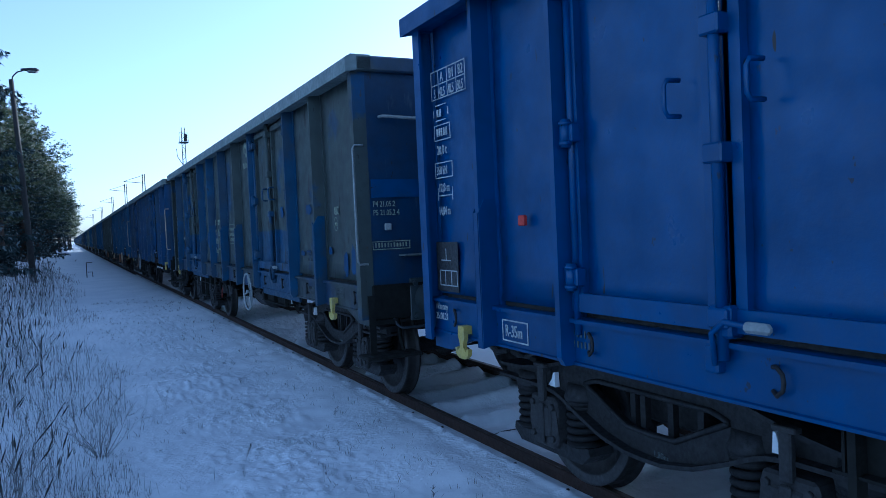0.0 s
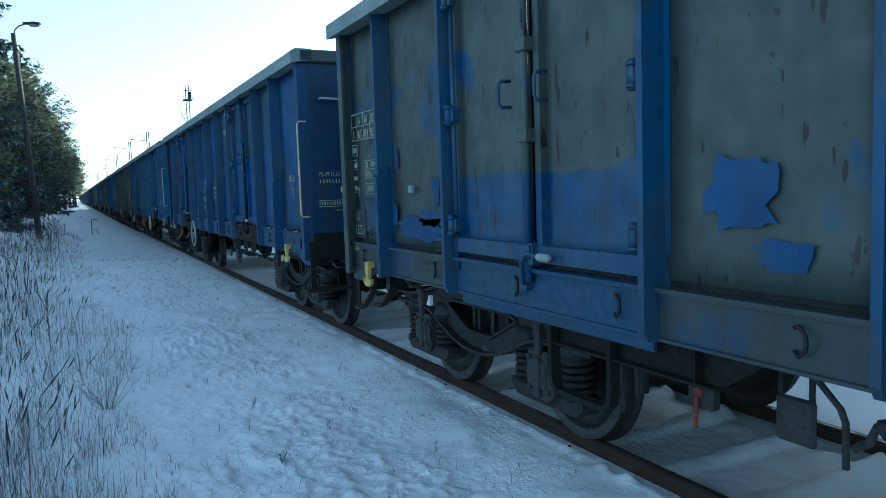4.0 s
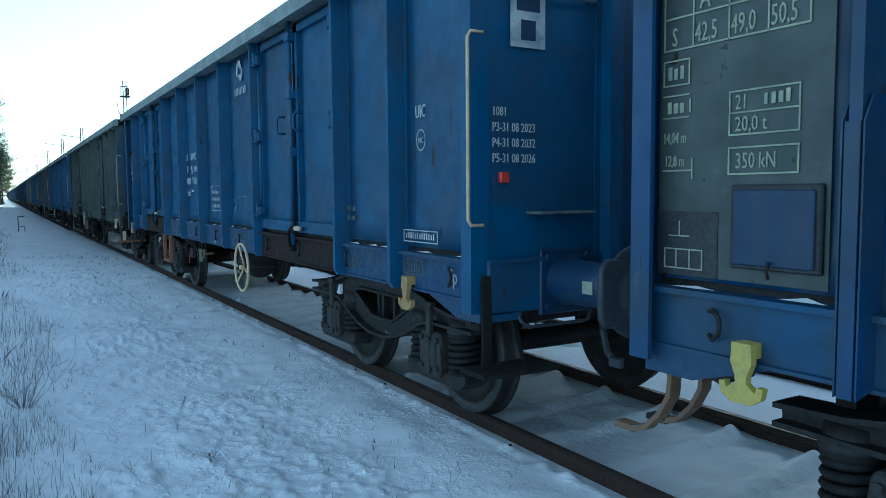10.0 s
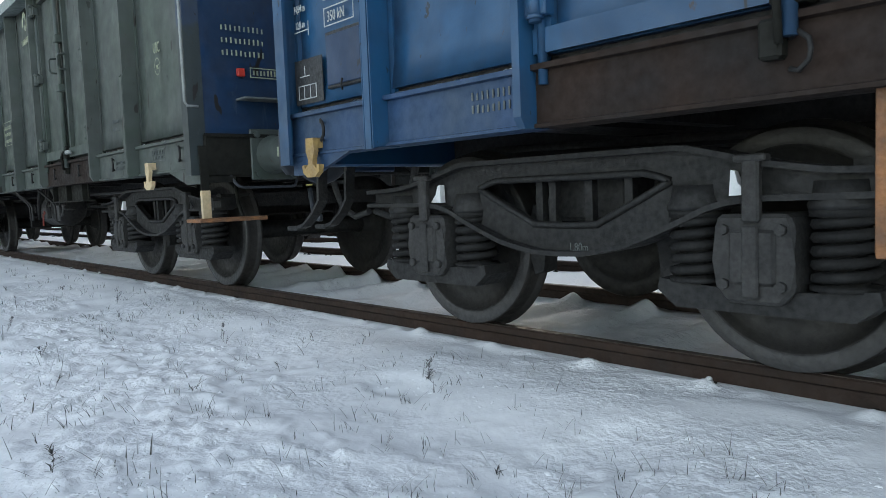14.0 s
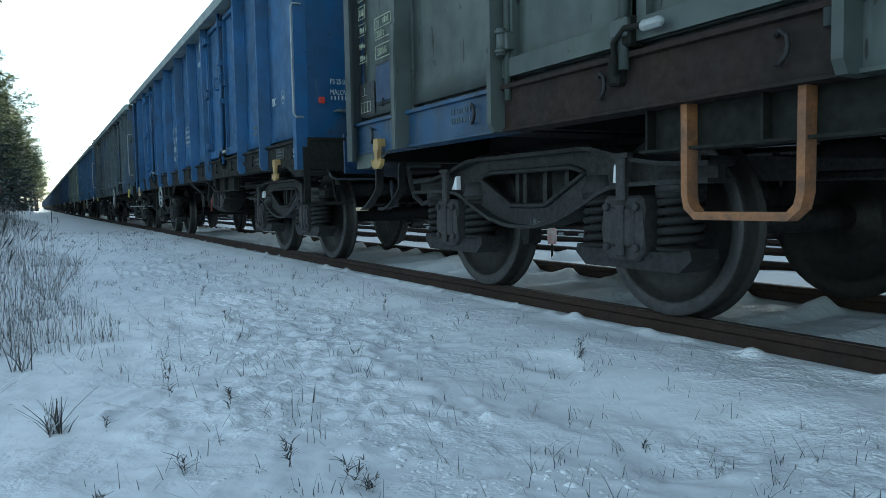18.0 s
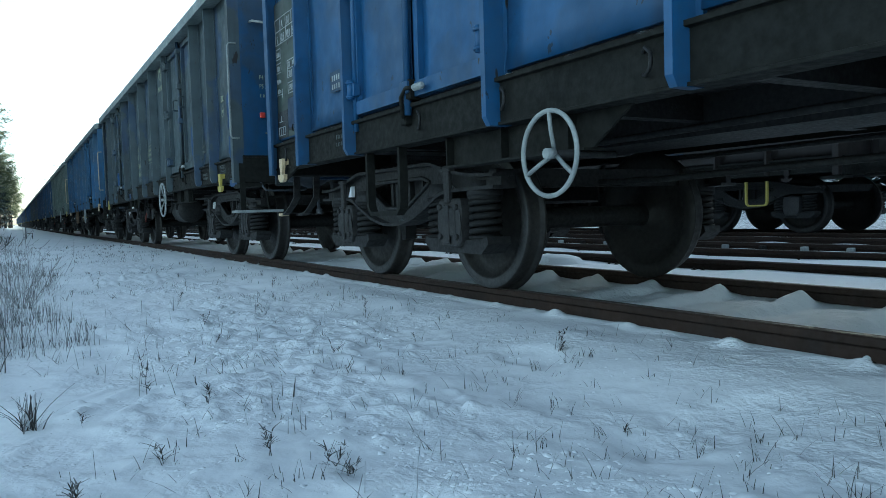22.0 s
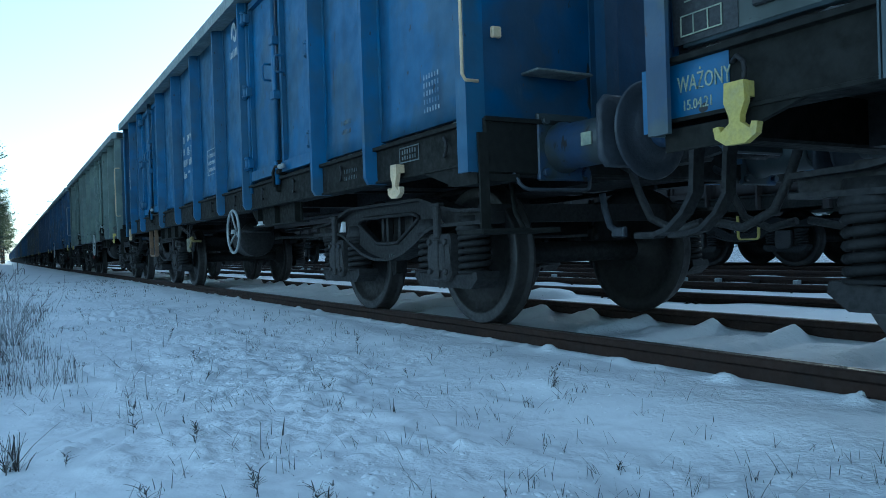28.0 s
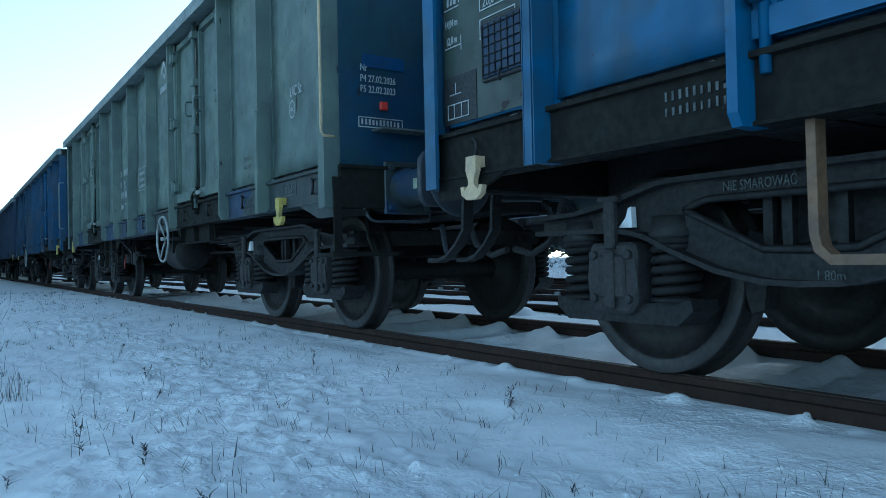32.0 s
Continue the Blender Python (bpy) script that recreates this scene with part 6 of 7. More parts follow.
def rail_pair(name, xs, y0, y1, label):
    for x in xs:
        r = piece(name, ("rail", y0, y1), make_rail(y0, y1), RAILRUST, None, at(x, 0, -0.03))
        piece("running_surface", ("railhead", y0, y1), make_rail_head(y0, y1), RAILTOP, r)
        tagged(r, label, "rail", kind="structure")


rail_pair("rail", (-0.7525, 0.7525), -60, 640, "rust-brown steel rail standing in snow")
rnd = random.Random(5)
track = tagged(new("track_bed"), "black rail fastenings half buried in snow along the rails", "track", kind="structure")
for k in range(-4, 62):
    y = SLEEPER_Y0 + k * SLEEPER_D
    for x in (-0.85, -0.655, 0.655, 0.85):
        piece("fastener", "clip", make_clip, FASTEN, track, at(x, y + rnd.uniform(-0.02, 0.02), rnd.uniform(-0.046, -0.028)) @ Matrix.Rotation(rnd.uniform(-0.2, 0.2), 4, "Z"))
        if x in (-0.85, 0.655) and rnd.random() < 0.4 and k < 40:
            piece("snow_cap", "clip_snow", make_clip_snow, SNOW, track, at(x, y, rnd.uniform(-0.036, -0.022)) @ Matrix.Rotation(rnd.uniform(-0.6, 0.6), 4, "Z"))
bm = bmesh.new()
for k in range(62, 330):
    y = SLEEPER_Y0 + k * SLEEPER_D
    for x in (-0.85, 0.655):
        box(bm, x - 0.05, x + 0.05, y - 0.06, y + 0.06, -0.175, -0.10)
part("far_fasteners", bm, FASTEN, track)["kind"] = "stuff"

# the second track, a turnout with its blade, then two more
rail_pair("rail", (2.25, 3.755), -60, 400, "rust-brown rail of the neighbouring track")
rail_pair("switch_blade", (2.40,), -60, 3.1, "rusty switch blade lying against its rail")
rail_pair("rail", (5.05, 6.555), -60, 400, "rust-brown rail of a siding in snow")
rail_pair("rail", (8.1, 9.605), -60, 400, "rust-brown rail under the parked wagons")
bed2 = tagged(new("track_bed"), "dark fastenings of the neighbouring tracks in snow", "track", kind="structure")
for k in range(-3, 40):
    y = SLEEPER_Y0 + 0.3 + k * 0.6
    for x in (2.14, 3.66, 4.95):
        piece("fastener", "clip", make_clip, FASTEN, bed2, at(x, y, -0.03))
        if x < 3:
            piece("fastener", "clip", make_clip, FASTEN, bed2, at(x - 0.02, y + 0.09, -0.03))
    piece("rail_chair", "chair", lambda bm: bevbox(bm, -0.07, 0.02, -0.035, 0.035, -0.175, -0.03, 0.008), GREYW if k % 3 else FASTEN, bed2, at(4.99, y + 0.2, -0.03))


def make_rod2(bm):
    ring_tube(bm, [(0, 0, -0.14), (0, 0.34, -0.15)], 0.012, 6)


for k in range(-2, 26):
    piece("point_rod", "point_rod", make_rod2, FASTEN, bed2, at(2.03, SLEEPER_Y0 + 0.45 + k * 0.6, -0.03))

# marker post with a mound of snow in the space between the tracks
mk = new("marker_post")
tagged(mk, "short post with white and red head by the rail", "marker post")
mk.location = (1.62, 6.95, -0.17)
part("post", (lambda b: (ring_tube(b, [(0, 0, 0), (0, 0, 0.24)], 0.014, 8), b)[1])(bmesh.new()), FASTEN, mk)
bm = bmesh.new()
lathe(bm, [(0, 0.22), (0.05, 0.225), (0.055, 0.30), (0.055, 0.38), (0.04, 0.41), (0, 0.42)], at(), 12)
part("cap", bm, mottled("marker_head", (0.6, 0.55, 0.52), (0.5, 0.2, 0.16), 9.0, 0.6), mk, "white cap with worn red")
bm = bmesh.new()
lathe(bm, [(0.30, -0.05), (0.27, 0.05), (0.2, 0.13), (0.1, 0.165), (0, 0.17)], at(1.68, 6.55, -0.17), 20)
for v in bm.verts:
    v.co += Vector((0, 0, 1)) * 0.03 * noise.noise(v.co * 6)
    v.co.y = 6.55 + (v.co.y - 6.55) * 1.5
tagged(part("snow_mound", bm, SNOW), "small heap of snow beside the rail", "snow heap")


# ---- parked wagons on the far siding ----
PARK = dict(hook=BROWN, label="brown open freight wagon parked on the siding", main=BROWN, post=BROWN, sill=SILLD, door_sill=SILLD, end=BROWN, top=BROWN, seed=900, spin=False)
park = build_wagon(PARK, False)
tagged(park, group="parked wagons")
park.location = (8.85, -8.0, 0)
bm = bmesh.new()
box(bm, -0.01, 0.0, -0.2, 0.2, 0, 0.06)
piece("side_step", "ladder", make_ladder, YELLOW, park, at(-1.40, 2.2, 0.05) @ Matrix.Scale(0.8, 4), "yellow side step")
plate = part("warning_plate", bm, YELLOW, park, "yellow plate on the underframe")
plate.matrix_basis = at(-1.47, 12.2, 1.05)
for k, y in enumerate((6.04, 20.08, 34.12, 48.16, 62.2)):
    copy_thing(park, at(8.85, y, 0))


# ---- vegetation ----
def blade(verts, faces, x, y, z, h, w, lean, az, curve=0.3):
    """A bent grass stalk of two narrow quads and a tip."""
    dx, dy = math.cos(az), math.sin(az)
    px, py = -dy * w, dx * w
    pts = []
    for k, t in enumerate((0.0, 0.5, 0.85, 1.0)):
        o = lean * h * (t + curve * t * t)
        pts.append((x + dx * o, y + dy * o, z + h * t * (1 - 0.15 * lean * t), 1 - 0.55 * t))
    b = len(verts)
    for X, Y, Z, s in pts:
        verts.append((X - px * s, Y - py * s, Z))
        verts.append((X + px * s, Y + py * s, Z))
    for k in range(3):
        faces.append((b + 2 * k, b + 2 * k + 1, b + 2 * k + 3, b + 2 * k + 2))


def seed_head(verts, faces, x, y, z, h, r, az, lean):
    """A spindle of florets at the end of a stalk."""
    b = len(verts)
    dx, dy = math.cos(az) * lean, math.sin(az) * lean
    verts.append((x, y, z))
    for k in range(4):
        a = k * math.pi / 2 + az
        verts.append((x + dx * h * 0.45 + r * math.cos(a), y + dy * h * 0.45 + r * math.sin(a), z + h * 0.45))
    verts.append((x + dx * h, y + dy * h, z + h))
    for k in range(4):
        faces.append((b, b + 1 + k, b + 1 + (k + 1) % 4))
        faces.append((b + 5, b + 1 + (k + 1) % 4, b + 1 + k))


def stuff_mesh(name, verts, faces, mat, label, category, kind="stuff"):
    me = bpy.data.meshes.new(name)
    me.from_pydata(verts, [], faces)
    me.materials.append(mat)
    return tagged(new(name, me), label, category, kind=kind)


def verge_edge(y):
    return -3.35 - 0.035 * min(y, 16) + 0.22 * math.sin(y * 0.7) + 0.1 * math.sin(y * 2.3)


rnd = random.Random(21)
gv1, gf1, gv2, gf2 = [], [], [], []
count = 0
while count < 14500:
    y = 4.4 + 42 * rnd.random() ** 2.3
    x = verge_edge(y) + 0.35 - abs(rnd.gauss(0, 1.0)) * (0.9 + y * 0.10)
    if y < 4.6 or x < -14 or (abs(x + 3.79) < 0.7 and y < 2.9):
        continue
    if value_noise(np.array([x]), np.array([y]), 0.55, 31)[0] < 0.36 and rnd.random() < 0.8:
        continue
    z = float(ground_z(x, y)) - 0.01
    tall = 0.25 + 0.75 * smooth_step(0.1, -0.9, x - verge_edge(y))
    h = (0.07 + 0.62 * rnd.random() ** 1.7) * tall * (1.5 if rnd.random() < 0.14 else 1)
    w = 0.0012 + 0.00011 * y
    az, lean = rnd.uniform(0, math.tau), abs(rnd.gauss(0.1, 0.4))
    blade(gv1, gf1, x, y, z, h, w, lean, az)
    if h > 0.42 and rnd.random() < 0.6:
        o = lean * h * 1.3
        seed_head(gv2, gf2, x + math.cos(az) * o, y + math.sin(az) * o, z + h * 0.93, rnd.uniform(0.08, 0.2), 0.0058 + 0.00025 * y, az, lean)
    count += 1
stuff_mesh("tall_grass", gv1, gf1, GRASS, "tall frosted dry grass on the snowy verge", "grass")
stuff_mesh("seed_heads", gv2, gf2, WEED, "dark dry seed heads above the frosted grass", "grass")

# short stubble showing through the snow of the path
rnd = random.Random(33)
sv, sf = [], []
for _ in range(1300):
    y = 0.9 + 24 * rnd.random() ** 1.7
    x = rnd.uniform(-3.6, -1.05)
    if value_noise(np.array([x]), np.array([y]), 0.8, 41)[0] < 0.45:
        continue
    z = float(ground_z(x, y)) - 0.004
    for _k in range(rnd.randrange(2, 6)):
        blade(sv, sf, x + rnd.gauss(0, 0.02), y + rnd.gauss(0, 0.02), z, rnd.uniform(0.015, 0.065), 0.0012 + 0.00014 * y, rnd.uniform(0.1, 1.1), rnd.uniform(0, math.tau))
# crumbs of trodden snow lying on the path
rnd = random.Random(34)
cb = bmesh.new()
bmesh.ops.create_icosphere(cb, subdivisions=1, radius=1.0)
cb.verts.ensure_lookup_table()
ball_v = [v.co.copy() for v in cb.verts]
ball_f = [tuple(v.index for v in f.verts) for f in cb.faces]
cb.free()
kv, kf = [], []
n_clod = 0
while n_clod < 15000:
    y = 0.7 + 15 * rnd.random() ** 1.5
    x = rnd.triangular(-4.4, -1.25, -3.0)
    m = float(value_noise(np.array([x]), np.array([y]), 0.55, 51)[0]) * 0.6 + float(value_noise(np.array([x]), np.array([y]), 0.2, 52)[0]) * 0.4
    if m < 0.52 and rnd.random() < 0.96:
        continue
    r = 0.004 + 0.017 * rnd.random() ** 2.4
    z = float(ground_z(x, y)) - r * 0.5
    o, ax, ay, az = rnd.uniform(0, 50), rnd.uniform(0.75, 1.35), rnd.uniform(0.75, 1.35), rnd.uniform(0.55, 0.9)
    b = len(kv)
    for c in ball_v:
        w = r * (1 + 0.45 * noise.noise(c * 1.3 + Vector((o, 0, 0))))
        kv.append((x + c.x * w * ax, y + c.y * w * ay, z + c.z * w * az))
    kf.extend(tuple(b + q for q in f) for f in ball_f)
    n_clod += 1
clods = stuff_mesh("snow_crumbs", kv, kf, SNOW, "loose crumbs of trodden snow on the path", "snow")
clods.data.shade_smooth()
stuff_mesh("grass_stubble", sv, sf, WEED, "short dry stubble poking out of the snow", "grass")


def weed(x, y, h, n, seed, mat=WEED, spread=0.8, label="dry weed standing in the snow"):
    r2 = random.Random(seed)
    v, f = [], []
    for k in range(n):
        az, lean = r2.uniform(0, math.tau), r2.uniform(0.02, spread)
        hh = h * r2.uniform(0.3, 1.0)
        blade(v, f, r2.gauss(0, 0.03), r2.gauss(0, 0.03), 0, hh, 0.0012 + 0.0001 * y, lean, az, 0.1)
        for j in range(r2.randrange(2, 5)):
            t = r2.uniform(0.35, 0.95)
            o = lean * hh * (t + 0.1 * t * t)
            blade(v, f, math.cos(az) * o, math.sin(az) * o, hh * t * 0.98, hh * r2.uniform(0.1, 0.25), 0.0013, r2.uniform(0.3, 0.9), r2.uniform(0, math.tau))
    me = bpy.data.meshes.new("weed")
    me.from_pydata(v, [], f)
    me.materials.append(mat)
    ob = tagged(new("weed", me), label, "weed", "weeds on the path")
    ob.location = (x, y, float(ground_z(x, y)) - 0.01)
    return ob


def sprig(x, y, h, seed):
    """A dark little plant: one or two stems with tiny crooked leaves."""
    r2 = random.Random(seed)
    v, f = [], []
    for k in range(r2.choice((1, 2, 2))):
        az, lean = r2.uniform(0, math.tau), r2.uniform(0.05, 0.6)
        hh = h * r2.uniform(0.7, 1.0)
        blade(v, f, r2.gauss(0, 0.008), r2.gauss(0, 0.008), 0, hh, 0.0016, lean, az, 0.2)
        for j in range(int(10 + h * 60)):
            t = r2.uniform(0.25, 1.0)
            o = lean * hh * (t + 0.2 * t * t)
            blade(v, f, math.cos(az) * o, math.sin(az) * o, hh * t * 0.97, r2.uniform(0.008, 0.02), 0.0026, r2.uniform(0.5, 1.8), r2.uniform(0, math.tau), 0.6)
    me = bpy.data.meshes.new("weed")
    me.from_pydata(v, [], f)
    me.materials.append(WEED)
    ob = tagged(new("weed", me), "small dark dry weed standing in the snow", "weed", "weeds on the path")
    ob.location = (x, y, float(ground_z(x, y)) - 0.006)


for k, (x, y, h) in enumerate(((-2.95, 1.84, 0.11), (-2.92, 1.78, 0.06), (-3.34, 2.17, 0.06), (-3.10, 2.69, 0.06), (-3.21, 3.40, 0.16), (-3.23, 3.12, 0.07), (-3.05, 2.88, 0.05), (-1.46, 2.70, 0.14), (-1.48, 2.66, 0.07),
                               (-3.06, 2.06, 0.10), (-3.58, 1.95, 0.09), (-3.50, 2.75, 0.07), (-1.63, 4.55, 0.13), (-2.12, 5.4, 0.16), (-2.5, 6.4, 0.15), (-2.2, 7.6, 0.18), (-2.9, 9.0, 0.2), (-1.9, 10.5, 0.18), (-2.4, 13.0, 0.22),
                               (-2.3, 3.4, 0.07), (-2.75, 4.1, 0.09), (-2.0, 1.7, 0.04), (-1.8, 3.5, 0.06), (-2.6, 5.0, 0.1), (-3.0, 11.6, 0.24), (-1.45, 7.2, 0.12))):
    sprig(x, y, h, 500 + k)


def tuft(x, y, h, n, seed):
    r2 = random.Random(seed)
    v, f = [], []
    for k in range(n):
        blade(v, f, r2.gauss(0, 0.022), r2.gauss(0, 0.022), 0, h * r2.uniform(0.45, 1.0), r2.uniform(0.002, 0.0036), abs(r2.gauss(0.3, 0.4)), r2.uniform(0, math.tau), 0.5)
    me = bpy.data.meshes.new("grass_tuft")
    me.from_pydata(v, [], f)
    me.materials.append(GRASS)
    ob = tagged(new("grass_tuft", me), "dense tuft of dry frosted grass in the snow", "grass", "tufts on the path")
    ob.location = (x, y, float(ground_z(x, y)) - 0.01)


tuft(-3.66, 2.87, 0.16, 40, 601)
tuft(-3.92, 3.3, 0.2, 26, 602)
tuft(-3.78, 4.1, 0.2, 24, 603)

# cut stalks and fallen straws near the path
rnd = random.Random(90)
sv, sf = [], []
for k in range(330):
    y = 1.4 + 4.6 * rnd.random()
    x = -2.55 - 1.9 * rnd.random() ** 0.75
    if value_noise(np.array([x]), np.array([y]), 0.5, 61)[0] < 0.42:
        continue
    z = float(ground_z(x, y)) - 0.006
    if rnd.random() < 0.07:
        blade(sv, sf, x, y, z, rnd.uniform(0.04, 0.09), 0.0014, rnd.uniform(2.0, 3.6), rnd.uniform(0, math.tau), 0.2)
    else:
        blade(sv, sf, x, y, z, rnd.uniform(0.025, 0.13), rnd.uniform(0.0012, 0.0022), abs(rnd.gauss(0.15, 0.35)), rnd.uniform(0, math.tau), 0.1)
stuff_mesh("cut_stalks", sv, sf, WEED, "cut dry stalks and straws sticking out of the snow", "grass")

# dark tube across the track, standing in for a gap in the snow
bm = bmesh.new()
ring_tube(bm, [(-0.62, 5.56, -0.165), (-0.45, 5.56, -0.138), (-0.13, 5.53, -0.136), (0.0, 5.5, -0.15), (0.10, 5.49, -0.138), (0.42, 5.46, -0.132), (0.62, 5.46, -0.165)], 0.014, 6)
tagged(part("cable", bm, RUBBER), "dark line across the track, standing for a gap in the snow", "cable")


def shrub(x, y, h, seed, n=46):
    r2 = random.Random(seed)
    bm = bmesh.new()
    for k in range(n):
        az, lean = r2.uniform(0, math.tau), r2.uniform(0.05, 1.3)
        hh = h * r2.uniform(0.5, 1.0)
        p = [Vector((0.03 * math.cos(az), 0.03 * math.sin(az), 0))]
        d = Vector((math.cos(az) * lean, math.sin(az) * lean, 1)).normalized()
        for s in range(4):
            d = (d + Vector((r2.gauss(0, 0.22), r2.gauss(0, 0.22), 0.08))).normalized()
            p.append(p[-1] + d * hh / 4)
        ring_tube(bm, p, [0.004, 0.0035, 0.003, 0.002, 0.0015], 3)
        for s in range(5):
            q = p[r2.randrange(1, 5)]
            d2 = (d + Vector((r2.gauss(0, 0.7), r2.gauss(0, 0.7), r2.gauss(0.1, 0.3)))).normalized()
            ring_tube(bm, [q, q + d2 * hh * 0.12, q + d2 * hh * 0.24 + Vector((0, 0, 0.02))], [0.0022, 0.0018, 0.0012], 3)
    ob = part("shrub", bm, FROSTED)
    tagged(ob, "leafless frosted shrub of thin twigs in the snow", "shrub", "shrubs on the verge")
    ob.location = (x, y, float(ground_z(x, y)) - 0.02)
    return ob


shrub(-3.62, 7.2, 0.7, 1, 18)
shrub(-4.3, 6.0, 0.45, 2, 12)
shrub(-4.7, 9.5, 0.6, 3, 12)


# ---- trees ----
def needle_clump(verts, faces, c, size, rnd2, droop=0.0, n=5, axis=None):
    """A spray of narrow blades out of one shared point; axis bends them along a bough."""
    b0 = len(verts)
    verts.append(tuple(c))
    for k in range(n):
        a = rnd2.uniform(0, math.tau)
        d = Vector((math.cos(a), math.sin(a), rnd2.uniform(-0.5, 0.8) - droop))
        if axis is not None:
            d = d * 0.55 + axis
        d = d.normalized() * size * rnd2.uniform(0.55, 1.1)
        s = Vector((-d.y, d.x, rnd2.uniform(-0.5, 0.5) * size)).normalized() * size * 0.16
        b = len(verts)
        verts.extend([tuple(c + d * 0.5 + s), tuple(c + d), tuple(c + d * 0.5 - s)])
        faces.append((b0, b, b + 1, b + 2))


def make_tree(kind, h, seed, fine=1.0, spread=(0.23, 0.85)):
    r2 = random.Random(seed)
    t = new("conifer" if kind == "spruce" else "pine_tree")
    bm = bmesh.new()
    bend = Vector((r2.uniform(-0.3, 0.3), r2.uniform(-0.3, 0.3), 0))
    spine = [Vector((0, 0, -0.3)) + Vector((bend.x * s * s, bend.y * s * s, (h + 0.2) * s)) for s in (0, 0.2, 0.4, 0.6, 0.8, 1.0)]
    base = h * 0.016
    ring_tube(bm, spine, [base * (1.25 - s) for s in (0, 0.25, 0.5, 0.75, 0.95, 1.18)], 9)
    verts, faces = [], []
    limbs = bmesh.new()
    low = 0.06 if kind == "spruce" else 0.22
    n = int((95 if kind == "spruce" else 70) * fine)
    for k in range(n):
        s = low + (0.985 - low) * (k + r2.random()) / n
        p = Vector((bend.x * s * s, bend.y * s * s, h * s))
        az = k * 2.4 + r2.uniform(-0.4, 0.4)
        if kind == "spruce":
            reach = h * spread[0] * (1 - s) ** spread[1] * r2.uniform(0.7, 1.1) + 0.15
            slope = -0.32 + 0.4 * s
        else:
            u = (s - low) / (1 - low)
            reach = h * 0.25 * (math.sin(math.pi * min(1, 0.22 + 0.80 * u)) ** 0.8) * r2.uniform(0.55, 1.15) + 0.15
            slope = 0.1 + 0.55 * u
        d = Vector((math.cos(az), math.sin(az), slope)).normalized()
        mid = p + d * reach * 0.55 + Vector((0, 0, -0.05 * reach if kind == "spruce" else 0.03 * reach))
        end = p + d * reach + Vector((0, 0, 0.06 * reach))
        ring_tube(limbs, [p, mid, end], [base * 0.22 * (1.1 - s), base * 0.14 * (1.1 - s), 0.006], 4)
        m2 = int((10 + reach * 22) * fine * (1.25 if kind == "spruce" else 1.5))
        for j in range(m2):
            f = r2.uniform(0.12, 1.04)
            q = p.lerp(mid, f / 0.55) if f < 0.55 else mid.lerp(end, (f - 0.55) / 0.45)
            if kind == "spruce":
                w = 0.11 * reach * (1.15 - 0.6 * f)
                c = q + Vector((r2.gauss(0, w), r2.gauss(0, w), r2.gauss(-0.02, 0.03)))
                hang = Vector((d.x * 0.7, d.y * 0.7, -1.0 if r2.random() < 0.6 else -0.1))
                needle_clump(verts, faces, c, 0.25 * r2.uniform(0.6, 1.2) / fine ** 0.4, r2, 0.3, 5, hang)
            else:
                f2 = f ** 0.6
                w = 0.10 * reach * (1.15 - 0.4 * f2)
                q = p.lerp(end, f2)
                c = q + Vector((r2.gauss(0, w), r2.gauss(0, w), r2.gauss(0.05, 0.07 * reach)))
                needle_clump(verts, faces, c, 0.23 * r2.uniform(0.7, 1.25) / fine ** 0.4, r2, -0.25, 5)
    tr = part("trunk", bm, BARK, t)
    part("branchwork", limbs, BARK, t)
    me = bpy.data.meshes.new("crown")
    me.from_pydata(verts, [], faces)
    me.materials.append(SPRUCE if kind == "spruce" else NEEDLE)
    cr = new("crown", me)
    cr.parent = t
    lab = "tall dark spruce with frosted drooping boughs at the wood edge" if kind == "spruce" else "dense pine tree at the edge of the snowy wood"
    tagged(t, lab, "tree", "wood along the line")
    return t


def plant(ob, x, y, turn, scale=1.0):
    ob.matrix_basis = at(x, y, float(ground_z(x, y)) - 0.05) @ Matrix.Rotation(turn, 4, "Z") @ Matrix.Scale(scale, 4)


big_spruce = make_tree("spruce", 17, 11, 1.3, (0.19, 0.6))
plant(big_spruce, -7.6, 25.0, 0.4)
pines = [make_tree("pine", 12.5, 12), make_tree("pine", 11.5, 13), make_tree("spruce", 12, 14)]
spots = [(-8.6, 41, 0), (-10.4, 37, 1), (-7.6, 48, 1), (-9.4, 53, 0), (-7.0, 57, 2), (-8.4, 63, 0), (-6.6, 68, 1), (-7.4, 76, 0), (-6.2, 84, 2), (-6.9, 93, 1), (-6.0, 103, 0), (-6.4, 114, 1), (-5.6, 126, 0), (-5.8, 140, 2), (-5.0, 156, 1),
         (-4.4, 176, 0), (-4.0, 200, 1), (-12.5, 44, 2), (-12, 57, 1), (-11.5, 70, 0), (-13, 32, 2), (-15.5, 38, 0), (-11, 29, 2), (-16, 28, 1), (-10.5, 84, 1), (-10, 104, 2), (-9.5, 130, 0)]
rnd = random.Random(8)
for k, (x, y, w) in enumerate(spots):
    x = x + 0.45 if y > 40 else x
    turn, sc = rnd.uniform(0, 6.28), rnd.uniform(0.88, 1.02) * (0.8 if k == 0 else 1.0)
    if k < 3 and w == k % 2 and k < 2:
        plant(pines[w], x, y, turn, sc)
    elif k == 4:
        plant(pines[2], x, y, turn, sc)
    else:
        plant(copy_thing(pines[w], Matrix()), x, y, turn, sc)
for k, (x, y, h) in enumerate(((-7.1, 24.5, 1.9), (-8.0, 29, 1.5), (-6.3, 36, 1.2))):
    sap = make_tree("spruce", h, 50 + k, 0.5)
    sap.name = "spruce_sapling"
    tagged(sap, "small snow-dusted spruce sapling in the verge grass", "tree")
    plant(sap, x, y, k)

